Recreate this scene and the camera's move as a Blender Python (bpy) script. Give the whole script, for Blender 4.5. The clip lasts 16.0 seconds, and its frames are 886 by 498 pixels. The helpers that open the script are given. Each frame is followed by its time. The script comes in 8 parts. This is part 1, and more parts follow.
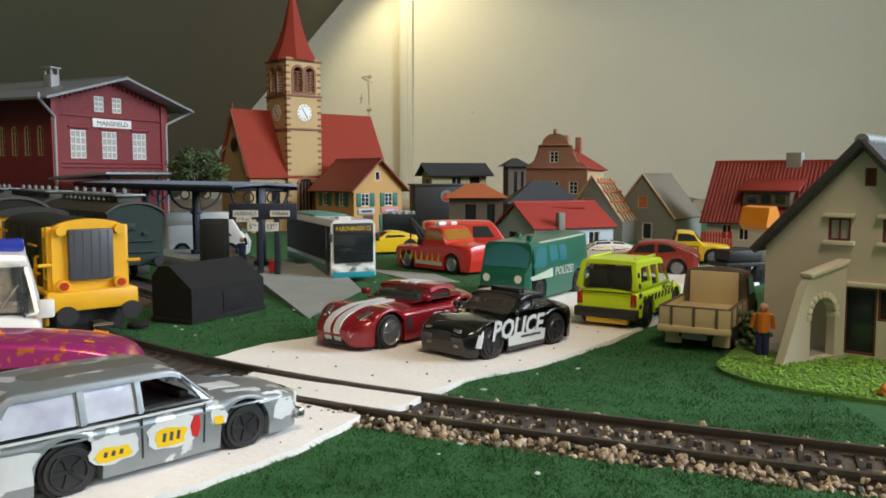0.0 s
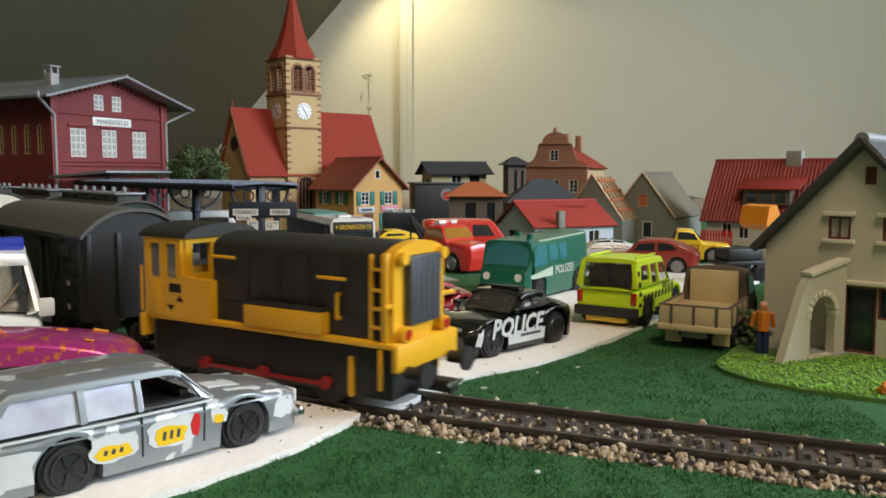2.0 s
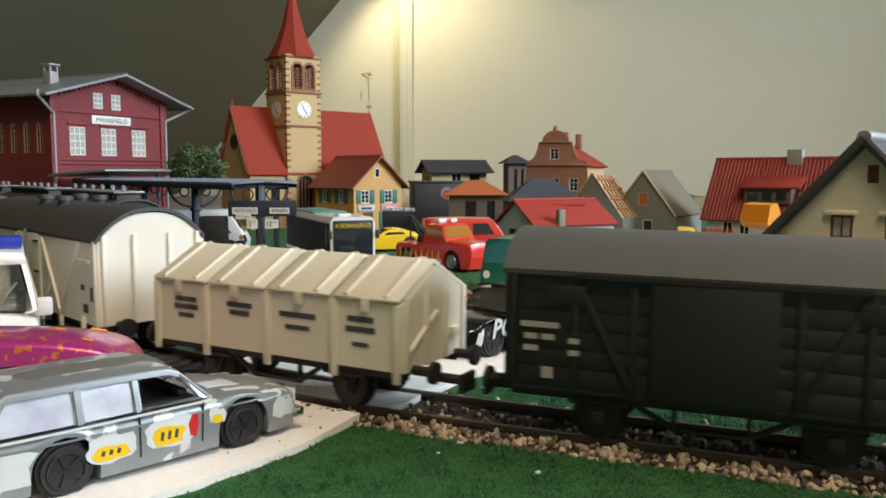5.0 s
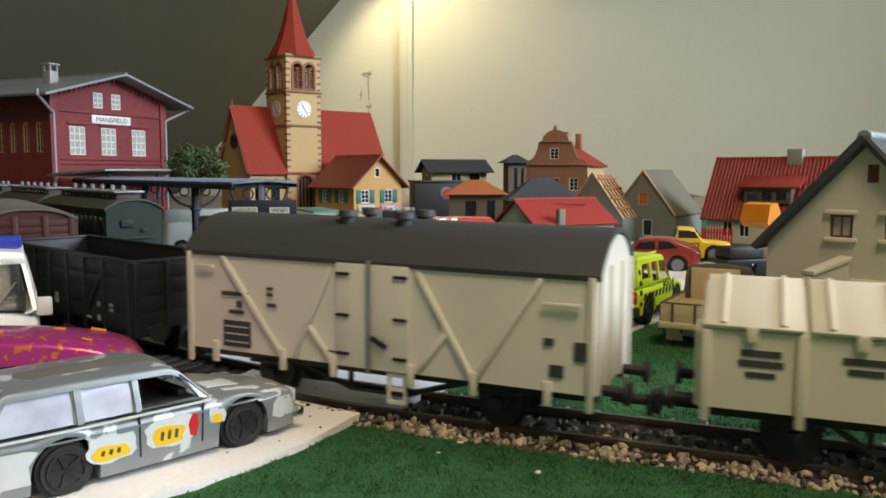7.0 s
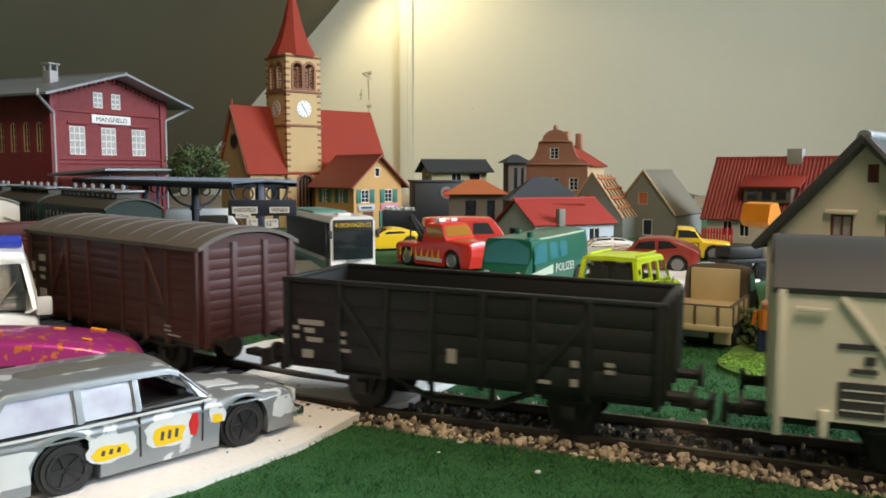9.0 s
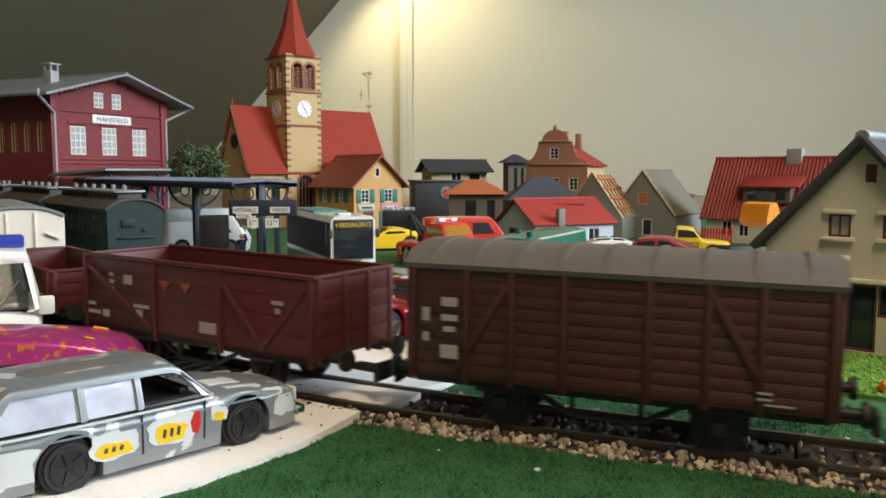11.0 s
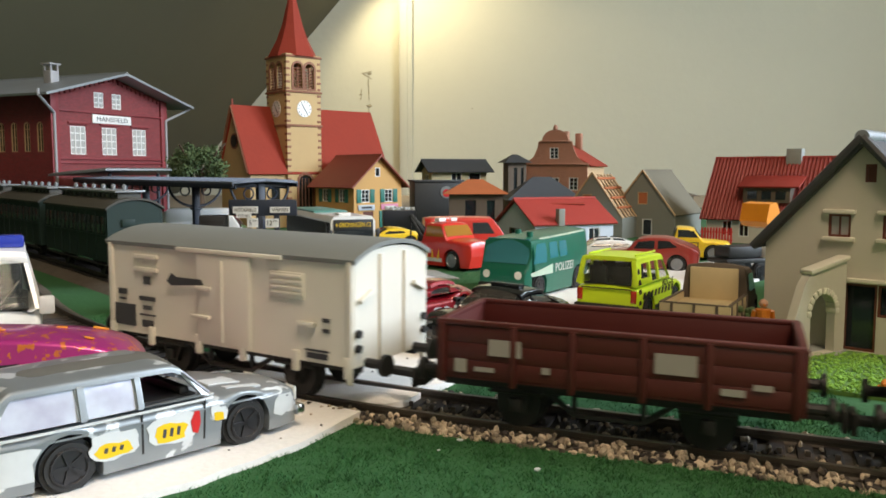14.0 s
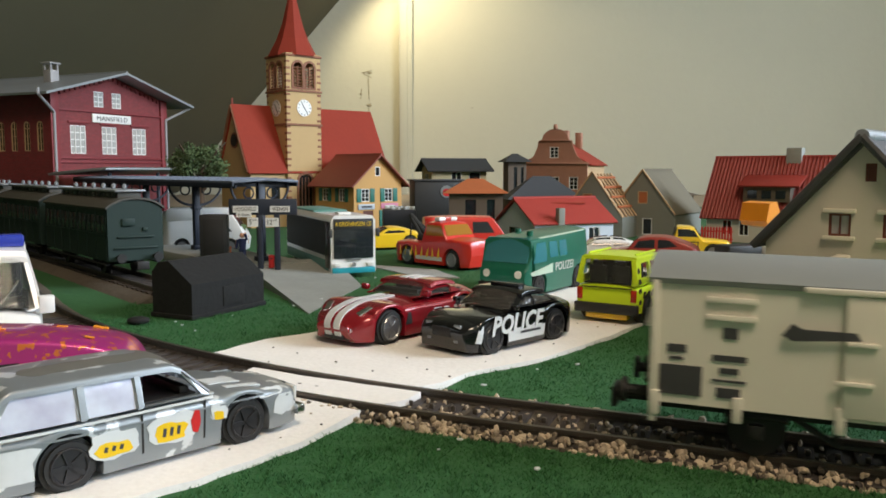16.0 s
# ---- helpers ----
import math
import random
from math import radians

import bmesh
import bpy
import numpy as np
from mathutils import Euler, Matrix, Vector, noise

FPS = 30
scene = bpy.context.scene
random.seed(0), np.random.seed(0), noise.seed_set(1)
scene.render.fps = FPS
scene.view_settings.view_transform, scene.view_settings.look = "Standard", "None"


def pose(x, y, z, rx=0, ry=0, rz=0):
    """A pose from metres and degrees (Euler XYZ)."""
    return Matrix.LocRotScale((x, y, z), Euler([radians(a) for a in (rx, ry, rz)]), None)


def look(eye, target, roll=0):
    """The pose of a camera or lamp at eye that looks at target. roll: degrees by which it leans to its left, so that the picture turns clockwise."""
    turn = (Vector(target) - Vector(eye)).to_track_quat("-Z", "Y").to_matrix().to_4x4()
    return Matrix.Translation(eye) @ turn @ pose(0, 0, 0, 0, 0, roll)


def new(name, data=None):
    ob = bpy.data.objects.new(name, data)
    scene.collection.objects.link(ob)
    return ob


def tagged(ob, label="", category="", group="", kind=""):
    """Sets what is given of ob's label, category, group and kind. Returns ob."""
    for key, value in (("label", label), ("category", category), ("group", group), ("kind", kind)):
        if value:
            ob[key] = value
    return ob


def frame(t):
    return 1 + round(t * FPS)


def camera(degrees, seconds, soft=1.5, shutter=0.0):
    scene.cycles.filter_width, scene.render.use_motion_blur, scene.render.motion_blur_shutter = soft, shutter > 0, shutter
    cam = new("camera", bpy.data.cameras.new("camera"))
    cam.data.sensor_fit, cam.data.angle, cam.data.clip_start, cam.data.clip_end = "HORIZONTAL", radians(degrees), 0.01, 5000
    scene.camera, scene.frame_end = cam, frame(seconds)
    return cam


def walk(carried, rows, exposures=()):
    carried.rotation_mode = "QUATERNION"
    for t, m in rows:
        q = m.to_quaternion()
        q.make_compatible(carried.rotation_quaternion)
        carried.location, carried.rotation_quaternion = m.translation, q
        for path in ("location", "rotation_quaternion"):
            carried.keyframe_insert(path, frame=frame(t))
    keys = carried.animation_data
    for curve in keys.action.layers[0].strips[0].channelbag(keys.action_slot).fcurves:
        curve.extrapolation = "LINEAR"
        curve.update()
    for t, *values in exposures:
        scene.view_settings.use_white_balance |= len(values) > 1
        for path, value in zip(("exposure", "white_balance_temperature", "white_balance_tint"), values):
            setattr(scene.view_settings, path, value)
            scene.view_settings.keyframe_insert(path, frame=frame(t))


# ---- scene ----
cam = camera(57, 16.0, soft=1.7, shutter=0.5)


def aim(t, horizon, ahead=0.0, side=0.0):
    """A row of the walk: the camera stands 64 mm over the board and tips a little further down."""
    tip = math.degrees(math.atan((441 - horizon) / 1444.0))
    return t, pose(side, ahead, 0.064, 90 - tip, 0, 0)


walk(cam, [aim(0, 310), aim(0.8, 309.2), aim(1.5, 308), aim(3, 307), aim(3.6, 306.8), aim(4.1, 305.5, 0.0012), aim(7, 304, 0.0014),
           aim(8, 303, 0.0018), aim(9.0, 303.5, 0.0014), aim(9.6, 303.5, 0.0), aim(14, 303.3), aim(14.6, 302), aim(16, 302)],
     [(0, -0.68), (2.0, -0.62), (3.0, -0.42), (4.0, -0.38), (6.5, -0.5), (7.2, -0.48), (8.5, -0.28), (9.2, -0.38), (11.5, -0.36), (13.5, -0.3), (15, -0.42), (16, -0.5)])

# ---- light ----
world = bpy.data.worlds.new("world")
scene.world = world
world.use_nodes = True
sky = world.node_tree.nodes.new("ShaderNodeTexSky")
sky.sky_type, sky.sun_disc = 'NISHITA', False
sky.sun_elevation, sky.sun_rotation = radians(25), radians(100)
world.node_tree.links.new(sky.outputs[0], world.node_tree.nodes["Background"].inputs[0])
world.node_tree.nodes["Background"].inputs[1].default_value = 0.1
scene.view_settings.exposure = 0.0


def lamp(name, kind, energy, color, m, size=0.1, **more):
    data = bpy.data.lights.new(name, kind)
    data.energy, data.color = energy, color
    if kind == 'AREA':
        data.shape, data.size, data.size_y = 'RECTANGLE', size, more.get("size_y", size)
    else:
        data.shadow_soft_size = size
    if kind == 'SPOT':
        data.spot_size, data.spot_blend = radians(more["cone"]), more["blend"]
    ob = new(name, data)
    ob.matrix_world = m
    return ob


# daylight in the window on the right, an unseen lamp behind the camera that fills the sides facing it, the shaded wall
# lamp in the corner
lamp("window_daylight", 'AREA', 74, (0.74, 0.86, 1.0), look((1.72, 0.25, 0.75), (0.1, 0.75, 0.14)), 1.0, size_y=0.9)
lamp("ceiling_lamp_light", 'AREA', 12.8, (1.0, 0.79, 0.58), look((0.16, -0.30, 0.97), (0.12, 0.45, 0)), 0.36, size_y=0.36)
lamp("wall_lamp_light", 'SPOT', 11, (1.0, 0.86, 0.56), look((-0.14, 2.16, 0.66), (0.10, 2.40, 0.10)), 0.03, cone=118, blend=0.45)

# ---- materials ----


def mat(name, color, rough=0.5, metal=0.0, grain=0.1, stain=0.12, size=3.0, bump=0.1, coat=0.0, dark=None, glow=0.0, pieces=False):
    """Paint, plastic, plaster: fine grain and larger stains (size in mm) around one base colour, with fine relief."""
    m = bpy.data.materials.new(name)
    m.use_nodes = True
    nt = m.node_tree
    n, l = nt.nodes, nt.links
    p = n["Principled BSDF"]
    co = n.new("ShaderNodeTexCoord")

    def noise_at(scale, detail):
        t = n.new("ShaderNodeTexNoise")
        t.inputs["Scale"].default_value, t.inputs["Detail"].default_value = scale, detail
        l.new(co.outputs["Object"], t.inputs["Vector"])
        return t
    fine, wide = noise_at(1400.0 / size, 3), noise_at(160.0 / size, 4)
    add = n.new("ShaderNodeMath")
    add.operation = 'MULTIPLY_ADD'
    l.new(fine.outputs[0], add.inputs[0])
    add.inputs[1].default_value = grain
    sub = n.new("ShaderNodeMath")
    sub.operation = 'MULTIPLY_ADD'
    l.new(wide.outputs[0], sub.inputs[0])
    sub.inputs[1].default_value, sub.inputs[2].default_value = stain * 2, 1 - stain - grain / 2
    l.new(sub.outputs[0], add.inputs[2])
    last = add
    if pieces:
        info = n.new("ShaderNodeObjectInfo")
        vary = n.new("ShaderNodeMath")
        vary.operation = 'MULTIPLY_ADD'
        l.new(info.outputs["Random"], vary.inputs[0])
        vary.inputs[1].default_value = 1.6
        l.new(add.outputs[0], vary.inputs[2])
        off = n.new("ShaderNodeMath")
        off.operation = 'SUBTRACT'
        l.new(vary.outputs[0], off.inputs[0])
        off.inputs[1].default_value = 1.15
        last = off
    mix = n.new("ShaderNodeMix")
    mix.data_type = 'RGBA'
    mix.clamp_factor = pieces
    c = Vector(color[:3])
    d = Vector(dark) if dark else c * 0.35
    mix.inputs[6].default_value = (*d, 1)
    mix.inputs[7].default_value = (*c, 1)
    l.new(last.outputs[0], mix.inputs[0])
    l.new(mix.outputs[2], p.inputs["Base Color"])
    p.inputs["Roughness"].default_value, p.inputs["Metallic"].default_value = rough, metal
    p.inputs["Coat Weight"].default_value = coat
    if bump:
        b = n.new("ShaderNodeBump")
        b.inputs["Strength"].default_value, b.inputs["Distance"].default_value = bump, 0.0004
        l.new(fine.outputs[0], b.inputs["Height"])
        l.new(b.outputs[0], p.inputs["Normal"])
    if glow:
        p.inputs["Emission Color"].default_value, p.inputs["Emission Strength"].default_value = (*c, 1), glow
    return m


def brick_mat(name, brick, joint, width, height):
    """Moulded brickwork in millimetres, laid along x and z of the thing's own wall."""
    m = mat(name, brick, 0.65)
    n, l = m.node_tree.nodes, m.node_tree.links
    t = n.new("ShaderNodeTexBrick")
    t.inputs["Scale"].default_value = 1000.0
    t.inputs["Brick Width"].default_value, t.inputs["Row Height"].default_value = width, height
    t.inputs["Mortar Size"].default_value = 0.18
    t.inputs["Color1"].default_value, t.inputs["Color2"].default_value = (*brick, 1), (*[c * 0.7 for c in brick], 1)
    t.inputs["Mortar"].default_value = (*joint, 1)
    co, turn = n["Texture Coordinate"], n.new("ShaderNodeCombineXYZ")
    split = n.new("ShaderNodeSeparateXYZ")
    l.new(co.outputs["Object"], split.inputs[0])
    both = n.new("ShaderNodeMath")
    l.new(split.outputs[0], both.inputs[0])
    l.new(split.outputs[1], both.inputs[1])
    l.new(both.outputs[0], turn.inputs[0])
    l.new(split.outputs[2], turn.inputs[1])
    l.new(turn.outputs[0], t.inputs["Vector"])
    l.new(t.outputs[0], n["Principled BSDF"].inputs["Base Color"])
    b = n["Bump"]
    l.new(t.outputs[1], b.inputs["Height"])
    b.invert, b.inputs["Strength"].default_value = True, 0.5
    return m


def glass_mat(name, color, rough=0.05, alpha=0.35):
    m = bpy.data.materials.new(name)
    m.use_nodes = True
    p = m.node_tree.nodes["Principled BSDF"]
    p.inputs["Base Color"].default_value = (*color, 1)
    p.inputs["Roughness"].default_value, p.inputs["Alpha"].default_value = rough, alpha
    return m


BOUNCE_WOOD = mat("bare_board", (0.42, 0.33, 0.24), 0.7, grain=0.2, stain=0.2, size=30)
# brown that carries the shade inside the plaster's cracks and chips
CRACK = mat("plaster_gap", (0.36, 0.31, 0.20), 0.95, size=8)
GRASS = mat("grass_mat", (0.026, 0.11, 0.030), 0.95, grain=0.9, stain=0.2, size=3, bump=0.9, dark=(0.008, 0.045, 0.012))
BLADE = mat("grass_fibre", (0.032, 0.135, 0.038), 0.9, grain=0.5, stain=0.4, size=8, bump=0)
LAWN = mat("lawn_scatter", (0.22, 0.42, 0.06), 0.95, grain=0.9, stain=0.3, size=4, bump=1.0, dark=(0.06, 0.16, 0.02))
ROAD = mat("white_road", (0.90, 0.87, 0.84), 0.9, grain=0.35, stain=0.14, size=2.5, bump=0.5, dark=(0.55, 0.53, 0.50))
GREY_ROAD = mat("grey_paving", (0.36, 0.35, 0.33), 0.9, grain=0.3, stain=0.2, size=5, bump=0.4)
CONCRETE = mat("concrete_grey", (0.28, 0.29, 0.27), 0.85, grain=0.3, stain=0.25, size=4, bump=0.3)
RAIL = mat("rail_steel", (0.16, 0.14, 0.12), 0.45, 0.8, grain=0.3, stain=0.4, size=6, bump=0.2)
SLEEPER = mat("sleeper_brown", (0.045, 0.035, 0.03), 0.8, grain=0.4, stain=0.3, size=3, bump=0.4)
STONE = mat("ballast_stone", (0.58, 0.47, 0.34), 0.85, grain=0.5, stain=0.5, size=2, bump=0.6, dark=(0.035, 0.028, 0.024), pieces=True)
BALLAST = mat("ballast_bed", (0.10, 0.08, 0.06), 0.95, grain=0.9, stain=0.3, size=3, bump=1.0, dark=(0.01, 0.01, 0.01))
WALL = mat("plaster_cream", (0.58, 0.55, 0.42), 0.9, grain=0.05, stain=0.07, size=40, bump=0.35)
WALL.node_tree.nodes["Bump"].inputs["Distance"].default_value = 0.003
# the slope's base colour is far darker than the cream walls
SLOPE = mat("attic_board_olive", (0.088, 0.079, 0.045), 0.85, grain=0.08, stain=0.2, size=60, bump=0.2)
FLOORM = mat("room_floor", (0.22, 0.15, 0.09), 0.6, size=60)
BLACK = mat("matt_black", (0.022, 0.022, 0.022), 0.55, grain=0.4, stain=0.3, size=5)
TYRE = mat("tyre_black", (0.018, 0.018, 0.018), 0.6, grain=0.3, stain=0.2, size=3, bump=0.2)
UNDER = mat("frame_black", (0.014, 0.013, 0.012), 0.6, grain=0.4, stain=0.3, size=4)
CHROME = mat("chrome", (0.75, 0.75, 0.75), 0.2, 1.0, grain=0.1, stain=0.2, bump=0)


def chipped(m, chip, reach=0.60, size=6.0):
    """Paint that has worn through to a paler colour in patches."""
    n, l = m.node_tree.nodes, m.node_tree.links
    p = n["Principled BSDF"]
    t = n.new("ShaderNodeTexNoise")
    t.inputs["Scale"].default_value, t.inputs["Detail"].default_value = 1000.0 / size, 5
    l.new(n["Texture Coordinate"].outputs["Object"], t.inputs["Vector"])
    ramp = n.new("ShaderNodeValToRGB")
    ramp.color_ramp.elements[0].position, ramp.color_ramp.elements[1].position = reach - 0.015, reach + 0.015
    l.new(t.outputs[0], ramp.inputs[0])
    mix = n.new("ShaderNodeMix")
    mix.data_type = 'RGBA'
    l.new(ramp.outputs[0], mix.inputs[0])
    l.new(p.inputs["Base Color"].links[0].from_socket, mix.inputs[6])
    mix.inputs[7].default_value = (*chip, 1)
    l.new(mix.outputs[2], p.inputs["Base Color"])
    return m


RIM = mat("rim_silver", (0.34, 0.34, 0.35), 0.32, 0.85, grain=0.2, stain=0.3, size=2)
DARKRIM = mat("rim_dark", (0.05, 0.05, 0.055), 0.35, 0.6, grain=0.2, stain=0.3, size=2)
LOCO_Y = mat("loco_yellow", (0.80, 0.42, 0.015), 0.4, grain=0.1, stain=0.12, size=6)
LOCO_G = mat("loco_dark_grey", (0.022, 0.021, 0.019), 0.5, grain=0.25, stain=0.3, size=6)
RADIATOR = mat("radiator_slate", (0.06, 0.065, 0.075), 0.45, grain=0.3, stain=0.2, size=4)
RED = mat("red_plastic", (0.55, 0.02, 0.02), 0.4, size=4)
ROD_RED = mat("rod_dark_red", (0.26, 0.012, 0.012), 0.45, size=4)
WAG_BLACK = mat("wagon_black", (0.012, 0.012, 0.012), 0.5, grain=0.3, stain=0.3, size=6)
WAG_ROOF = mat("wagon_roof_grey", (0.085, 0.085, 0.078), 0.7, grain=0.2, stain=0.25, size=8)
WAG_CREAM = mat("wagon_cream", (0.68, 0.63, 0.50), 0.5, grain=0.06, stain=0.1, size=8)
WAG_WHITE = mat("wagon_white", (0.76, 0.72, 0.63), 0.45, grain=0.06, stain=0.1, size=8)
WAG_BROWN = mat("wagon_red_brown", (0.06, 0.016, 0.013), 0.5, grain=0.25, stain=0.25, size=6)
WAG_BROWN2 = mat("wagon_oxide", (0.085, 0.014, 0.011), 0.5, grain=0.2, stain=0.2, size=6)
ROOF_DARK = mat("roof_dark_grey", (0.05, 0.05, 0.052), 0.55, grain=0.15, stain=0.2, size=8)
ROOF_LIGHT = mat("roof_light_grey", (0.20, 0.21, 0.20), 0.6, grain=0.15, stain=0.2, size=8)
PRINT = mat("print_white", (0.65, 0.65, 0.62), 0.6, bump=0)
PRINT_M = mat("print_faded", (0.36, 0.33, 0.30), 0.7, bump=0)
PRINT_D = mat("print_dark", (0.05, 0.05, 0.055), 0.6, bump=0)
COACH = mat("coach_green", (0.003, 0.019, 0.014), 0.6, grain=0.2, stain=0.3, size=6)
VAN_ROOF = mat("van_roof_worn", (0.115, 0.098, 0.082), 0.6, grain=0.2, stain=0.3, size=8)
COACH_ROOF = mat("coach_roof", (0.075, 0.072, 0.062), 0.7, grain=0.2, stain=0.2, size=8)
SILVER = mat("car_silver_grey", (0.26, 0.285, 0.30), 0.38, 0.35, grain=0.15, stain=0.3, size=6, coat=0.3)
chipped(SILVER, (0.70, 0.73, 0.75), 0.60, 7)
WORN = mat("worn_white_patch", (0.62, 0.65, 0.66), 0.5, grain=0.2, stain=0.3, size=3)
DULL_ROOF = mat("car_roof_worn", (0.16, 0.155, 0.14), 0.6, 0.2, grain=0.3, stain=0.3, size=4)
MAGENTA = mat("car_magenta", (0.42, 0.025, 0.20), 0.28, 0.3, grain=0.2, stain=0.35, size=8, coat=0.6, dark=(0.25, 0.04, 0.02))
chipped(MAGENTA, (0.62, 0.16, 0.03), 0.60, 2.2)
FLAME = mat("flame_orange", (0.85, 0.32, 0.03), 0.35, grain=0.2, size=3)
WHITE = mat("car_white", (0.82, 0.82, 0.80), 0.3, coat=0.4, grain=0.04, stain=0.06)
BLUE = mat("lamp_blue", (0.02, 0.04, 0.35), 0.2, coat=0.5)
VIPER = mat("car_dark_red", (0.27, 0.008, 0.016), 0.25, 0.25, grain=0.1, stain=0.15, coat=0.8)
CARBLACK = mat("car_black", (0.006, 0.006, 0.007), 0.16, 0.1, grain=0.2, stain=0.2, coat=0.7)
VAN_GREEN = mat("van_green", (0.008, 0.125, 0.078), 0.35, grain=0.1, stain=0.15, size=6, coat=0.3)
VAN_PALE = mat("van_pale_green", (0.50, 0.62, 0.50), 0.4)
NEON = mat("car_neon_yellow", (0.66, 0.86, 0.02), 0.4, grain=0.06, stain=0.1, coat=0.3)
BEIGE = mat("truck_beige", (0.58, 0.46, 0.26), 0.5, grain=0.15, stain=0.25, size=5)
TRUCKRED = mat("truck_red", (0.62, 0.03, 0.02), 0.3, grain=0.1, stain=0.15, coat=0.6)
CARYEL = mat("car_yellow", (0.85, 0.55, 0.02), 0.3, grain=0.05, stain=0.1, coat=0.5)
ORANGE = mat("digger_orange", (0.80, 0.28, 0.01), 0.4)
TEAL = mat("bus_teal", (0.02, 0.30, 0.38), 0.35, coat=0.3)
BUSGREEN = mat("bus_roof_green", (0.10, 0.26, 0.23), 0.45)
GLASS = glass_mat("car_glass", (0.20, 0.22, 0.23), 0.05, 0.6)
CLEAR = glass_mat("clear_glass", (0.12, 0.125, 0.115), 0.04, 0.12)
SMOKE = glass_mat("smoke_glass", (0.10, 0.095, 0.085), 0.05, 0.36)
DGLASS = glass_mat("dark_glass", (0.02, 0.025, 0.028), 0.06, 0.95)
# lavender tinted panes; the pale and violet patches are a painted window reflection
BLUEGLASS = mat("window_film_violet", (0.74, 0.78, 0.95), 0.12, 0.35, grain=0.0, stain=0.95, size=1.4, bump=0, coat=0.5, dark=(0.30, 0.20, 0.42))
BUSGLASS = mat("bus_window_dark", (0.012, 0.014, 0.013), 0.6, bump=0)
VANGLASS = glass_mat("van_glass_teal", (0.05, 0.22, 0.26), 0.08, 0.85)
AMBERGLASS = glass_mat("amber_glass", (0.35, 0.17, 0.03), 0.08, 0.9)
LAMPGLASS = mat("headlamp_clear", (0.75, 0.75, 0.72), 0.15, coat=0.8)
REDLAMP = mat("lamp_red", (0.45, 0.03, 0.01), 0.25, coat=0.5)
BRICK = brick_mat("station_brick", (0.27, 0.035, 0.04), (0.16, 0.05, 0.05), 3.2, 1.3)
BRICKTRIM = mat("station_brick_trim", (0.22, 0.03, 0.035), 0.6)
BRICK2 = brick_mat("gable_brick", (0.40, 0.17, 0.10), (0.45, 0.25, 0.17), 3.0, 1.2)
SANDSTONE = mat("church_sand", (0.54, 0.37, 0.17), 0.7, grain=0.1, stain=0.12, size=10)
QUOIN = mat("church_quoin_brown", (0.26, 0.11, 0.06), 0.7)
TILE = mat("roof_tile_red", (0.29, 0.030, 0.012), 0.8, grain=0.2, stain=0.2, size=6, bump=0.4)
TILE2 = mat("roof_tile_brown_red", (0.26, 0.06, 0.04), 0.6, grain=0.25, stain=0.2, size=5, bump=0.4)
TILE3 = mat("roof_tile_orange", (0.45, 0.13, 0.045), 0.6, grain=0.25, stain=0.2, size=5, bump=0.4)
YELLOWWALL = mat("yellow_render", (0.58, 0.33, 0.11), 0.7, grain=0.1, stain=0.12, size=8)
SHUTTER = mat("shutter_green", (0.02, 0.16, 0.12), 0.5)
HOUSEWALL = mat("house_render_grey", (0.55, 0.51, 0.41), 0.75, grain=0.08, stain=0.1, size=6, bump=0.25)
PALEWALL = mat("pale_trim", (0.66, 0.62, 0.50), 0.7, grain=0.08, stain=0.1, size=6)
GREYWALL = mat("grey_plastic_wall", (0.21, 0.21, 0.18), 0.7, grain=0.1, stain=0.15, size=8)
BLUEWALL = mat("pale_blue_wall", (0.50, 0.55, 0.62), 0.7, grain=0.08, stain=0.12, size=8)
BROWNWALL = mat("brown_wall", (0.12, 0.09, 0.065), 0.7)
TIMBER = mat("timber_pale", (0.55, 0.36, 0.20), 0.7)
DOORWOOD = mat("door_red_brown", (0.13, 0.035, 0.018), 0.5)
DARK = mat("dark_inside", (0.02, 0.018, 0.016), 0.8)
CURTAIN = mat("curtain_grey", (0.45, 0.44, 0.42), 0.8)
IRON = mat("iron_blue_black", (0.022, 0.028, 0.045), 0.5, grain=0.2, stain=0.2, size=4)
CANOPY = mat("canopy_blue_grey", (0.13, 0.15, 0.19), 0.5, 0.2, grain=0.2, stain=0.25, size=6)
PALEPANE = mat("pale_pane", (0.42, 0.42, 0.40), 0.25, coat=0.5, size=5)
ZINC = mat("zinc_roof", (0.30, 0.32, 0.34), 0.45, 0.4, grain=0.2, stain=0.25, size=6)
PIPE = mat("downpipe_grey", (0.32, 0.32, 0.33), 0.5)
LEAF = mat("tree_foliage", (0.085, 0.13, 0.05), 0.9, grain=0.9, stain=0.4, size=8, bump=0.6)
BARK = mat("tree_bark", (0.08, 0.05, 0.03), 0.9)
HUTM = mat("hut_black_grit", (0.007, 0.007, 0.007), 0.85, grain=0.7, stain=0.3, size=4, bump=0.9)
SKIN = mat("doll_flesh", (0.55, 0.30, 0.20), 0.6)
NAVY = mat("doll_navy", (0.02, 0.03, 0.10), 0.6)
SHIRT = mat("doll_orange", (0.75, 0.22, 0.02), 0.6)

# ---- builders, in millimetres ----
MM = 0.001


def empty(name, x, y, turn=0.0, z=0.0, label="", category="", group=""):
    """A thing: an Empty at its base; x, y, z in mm, turn in degrees."""
    ob = new(name)
    ob.empty_display_size = 0.01
    ob.matrix_world = pose(x * MM, y * MM, z * MM, 0, 0, turn)
    return tagged(ob, label, category, group)


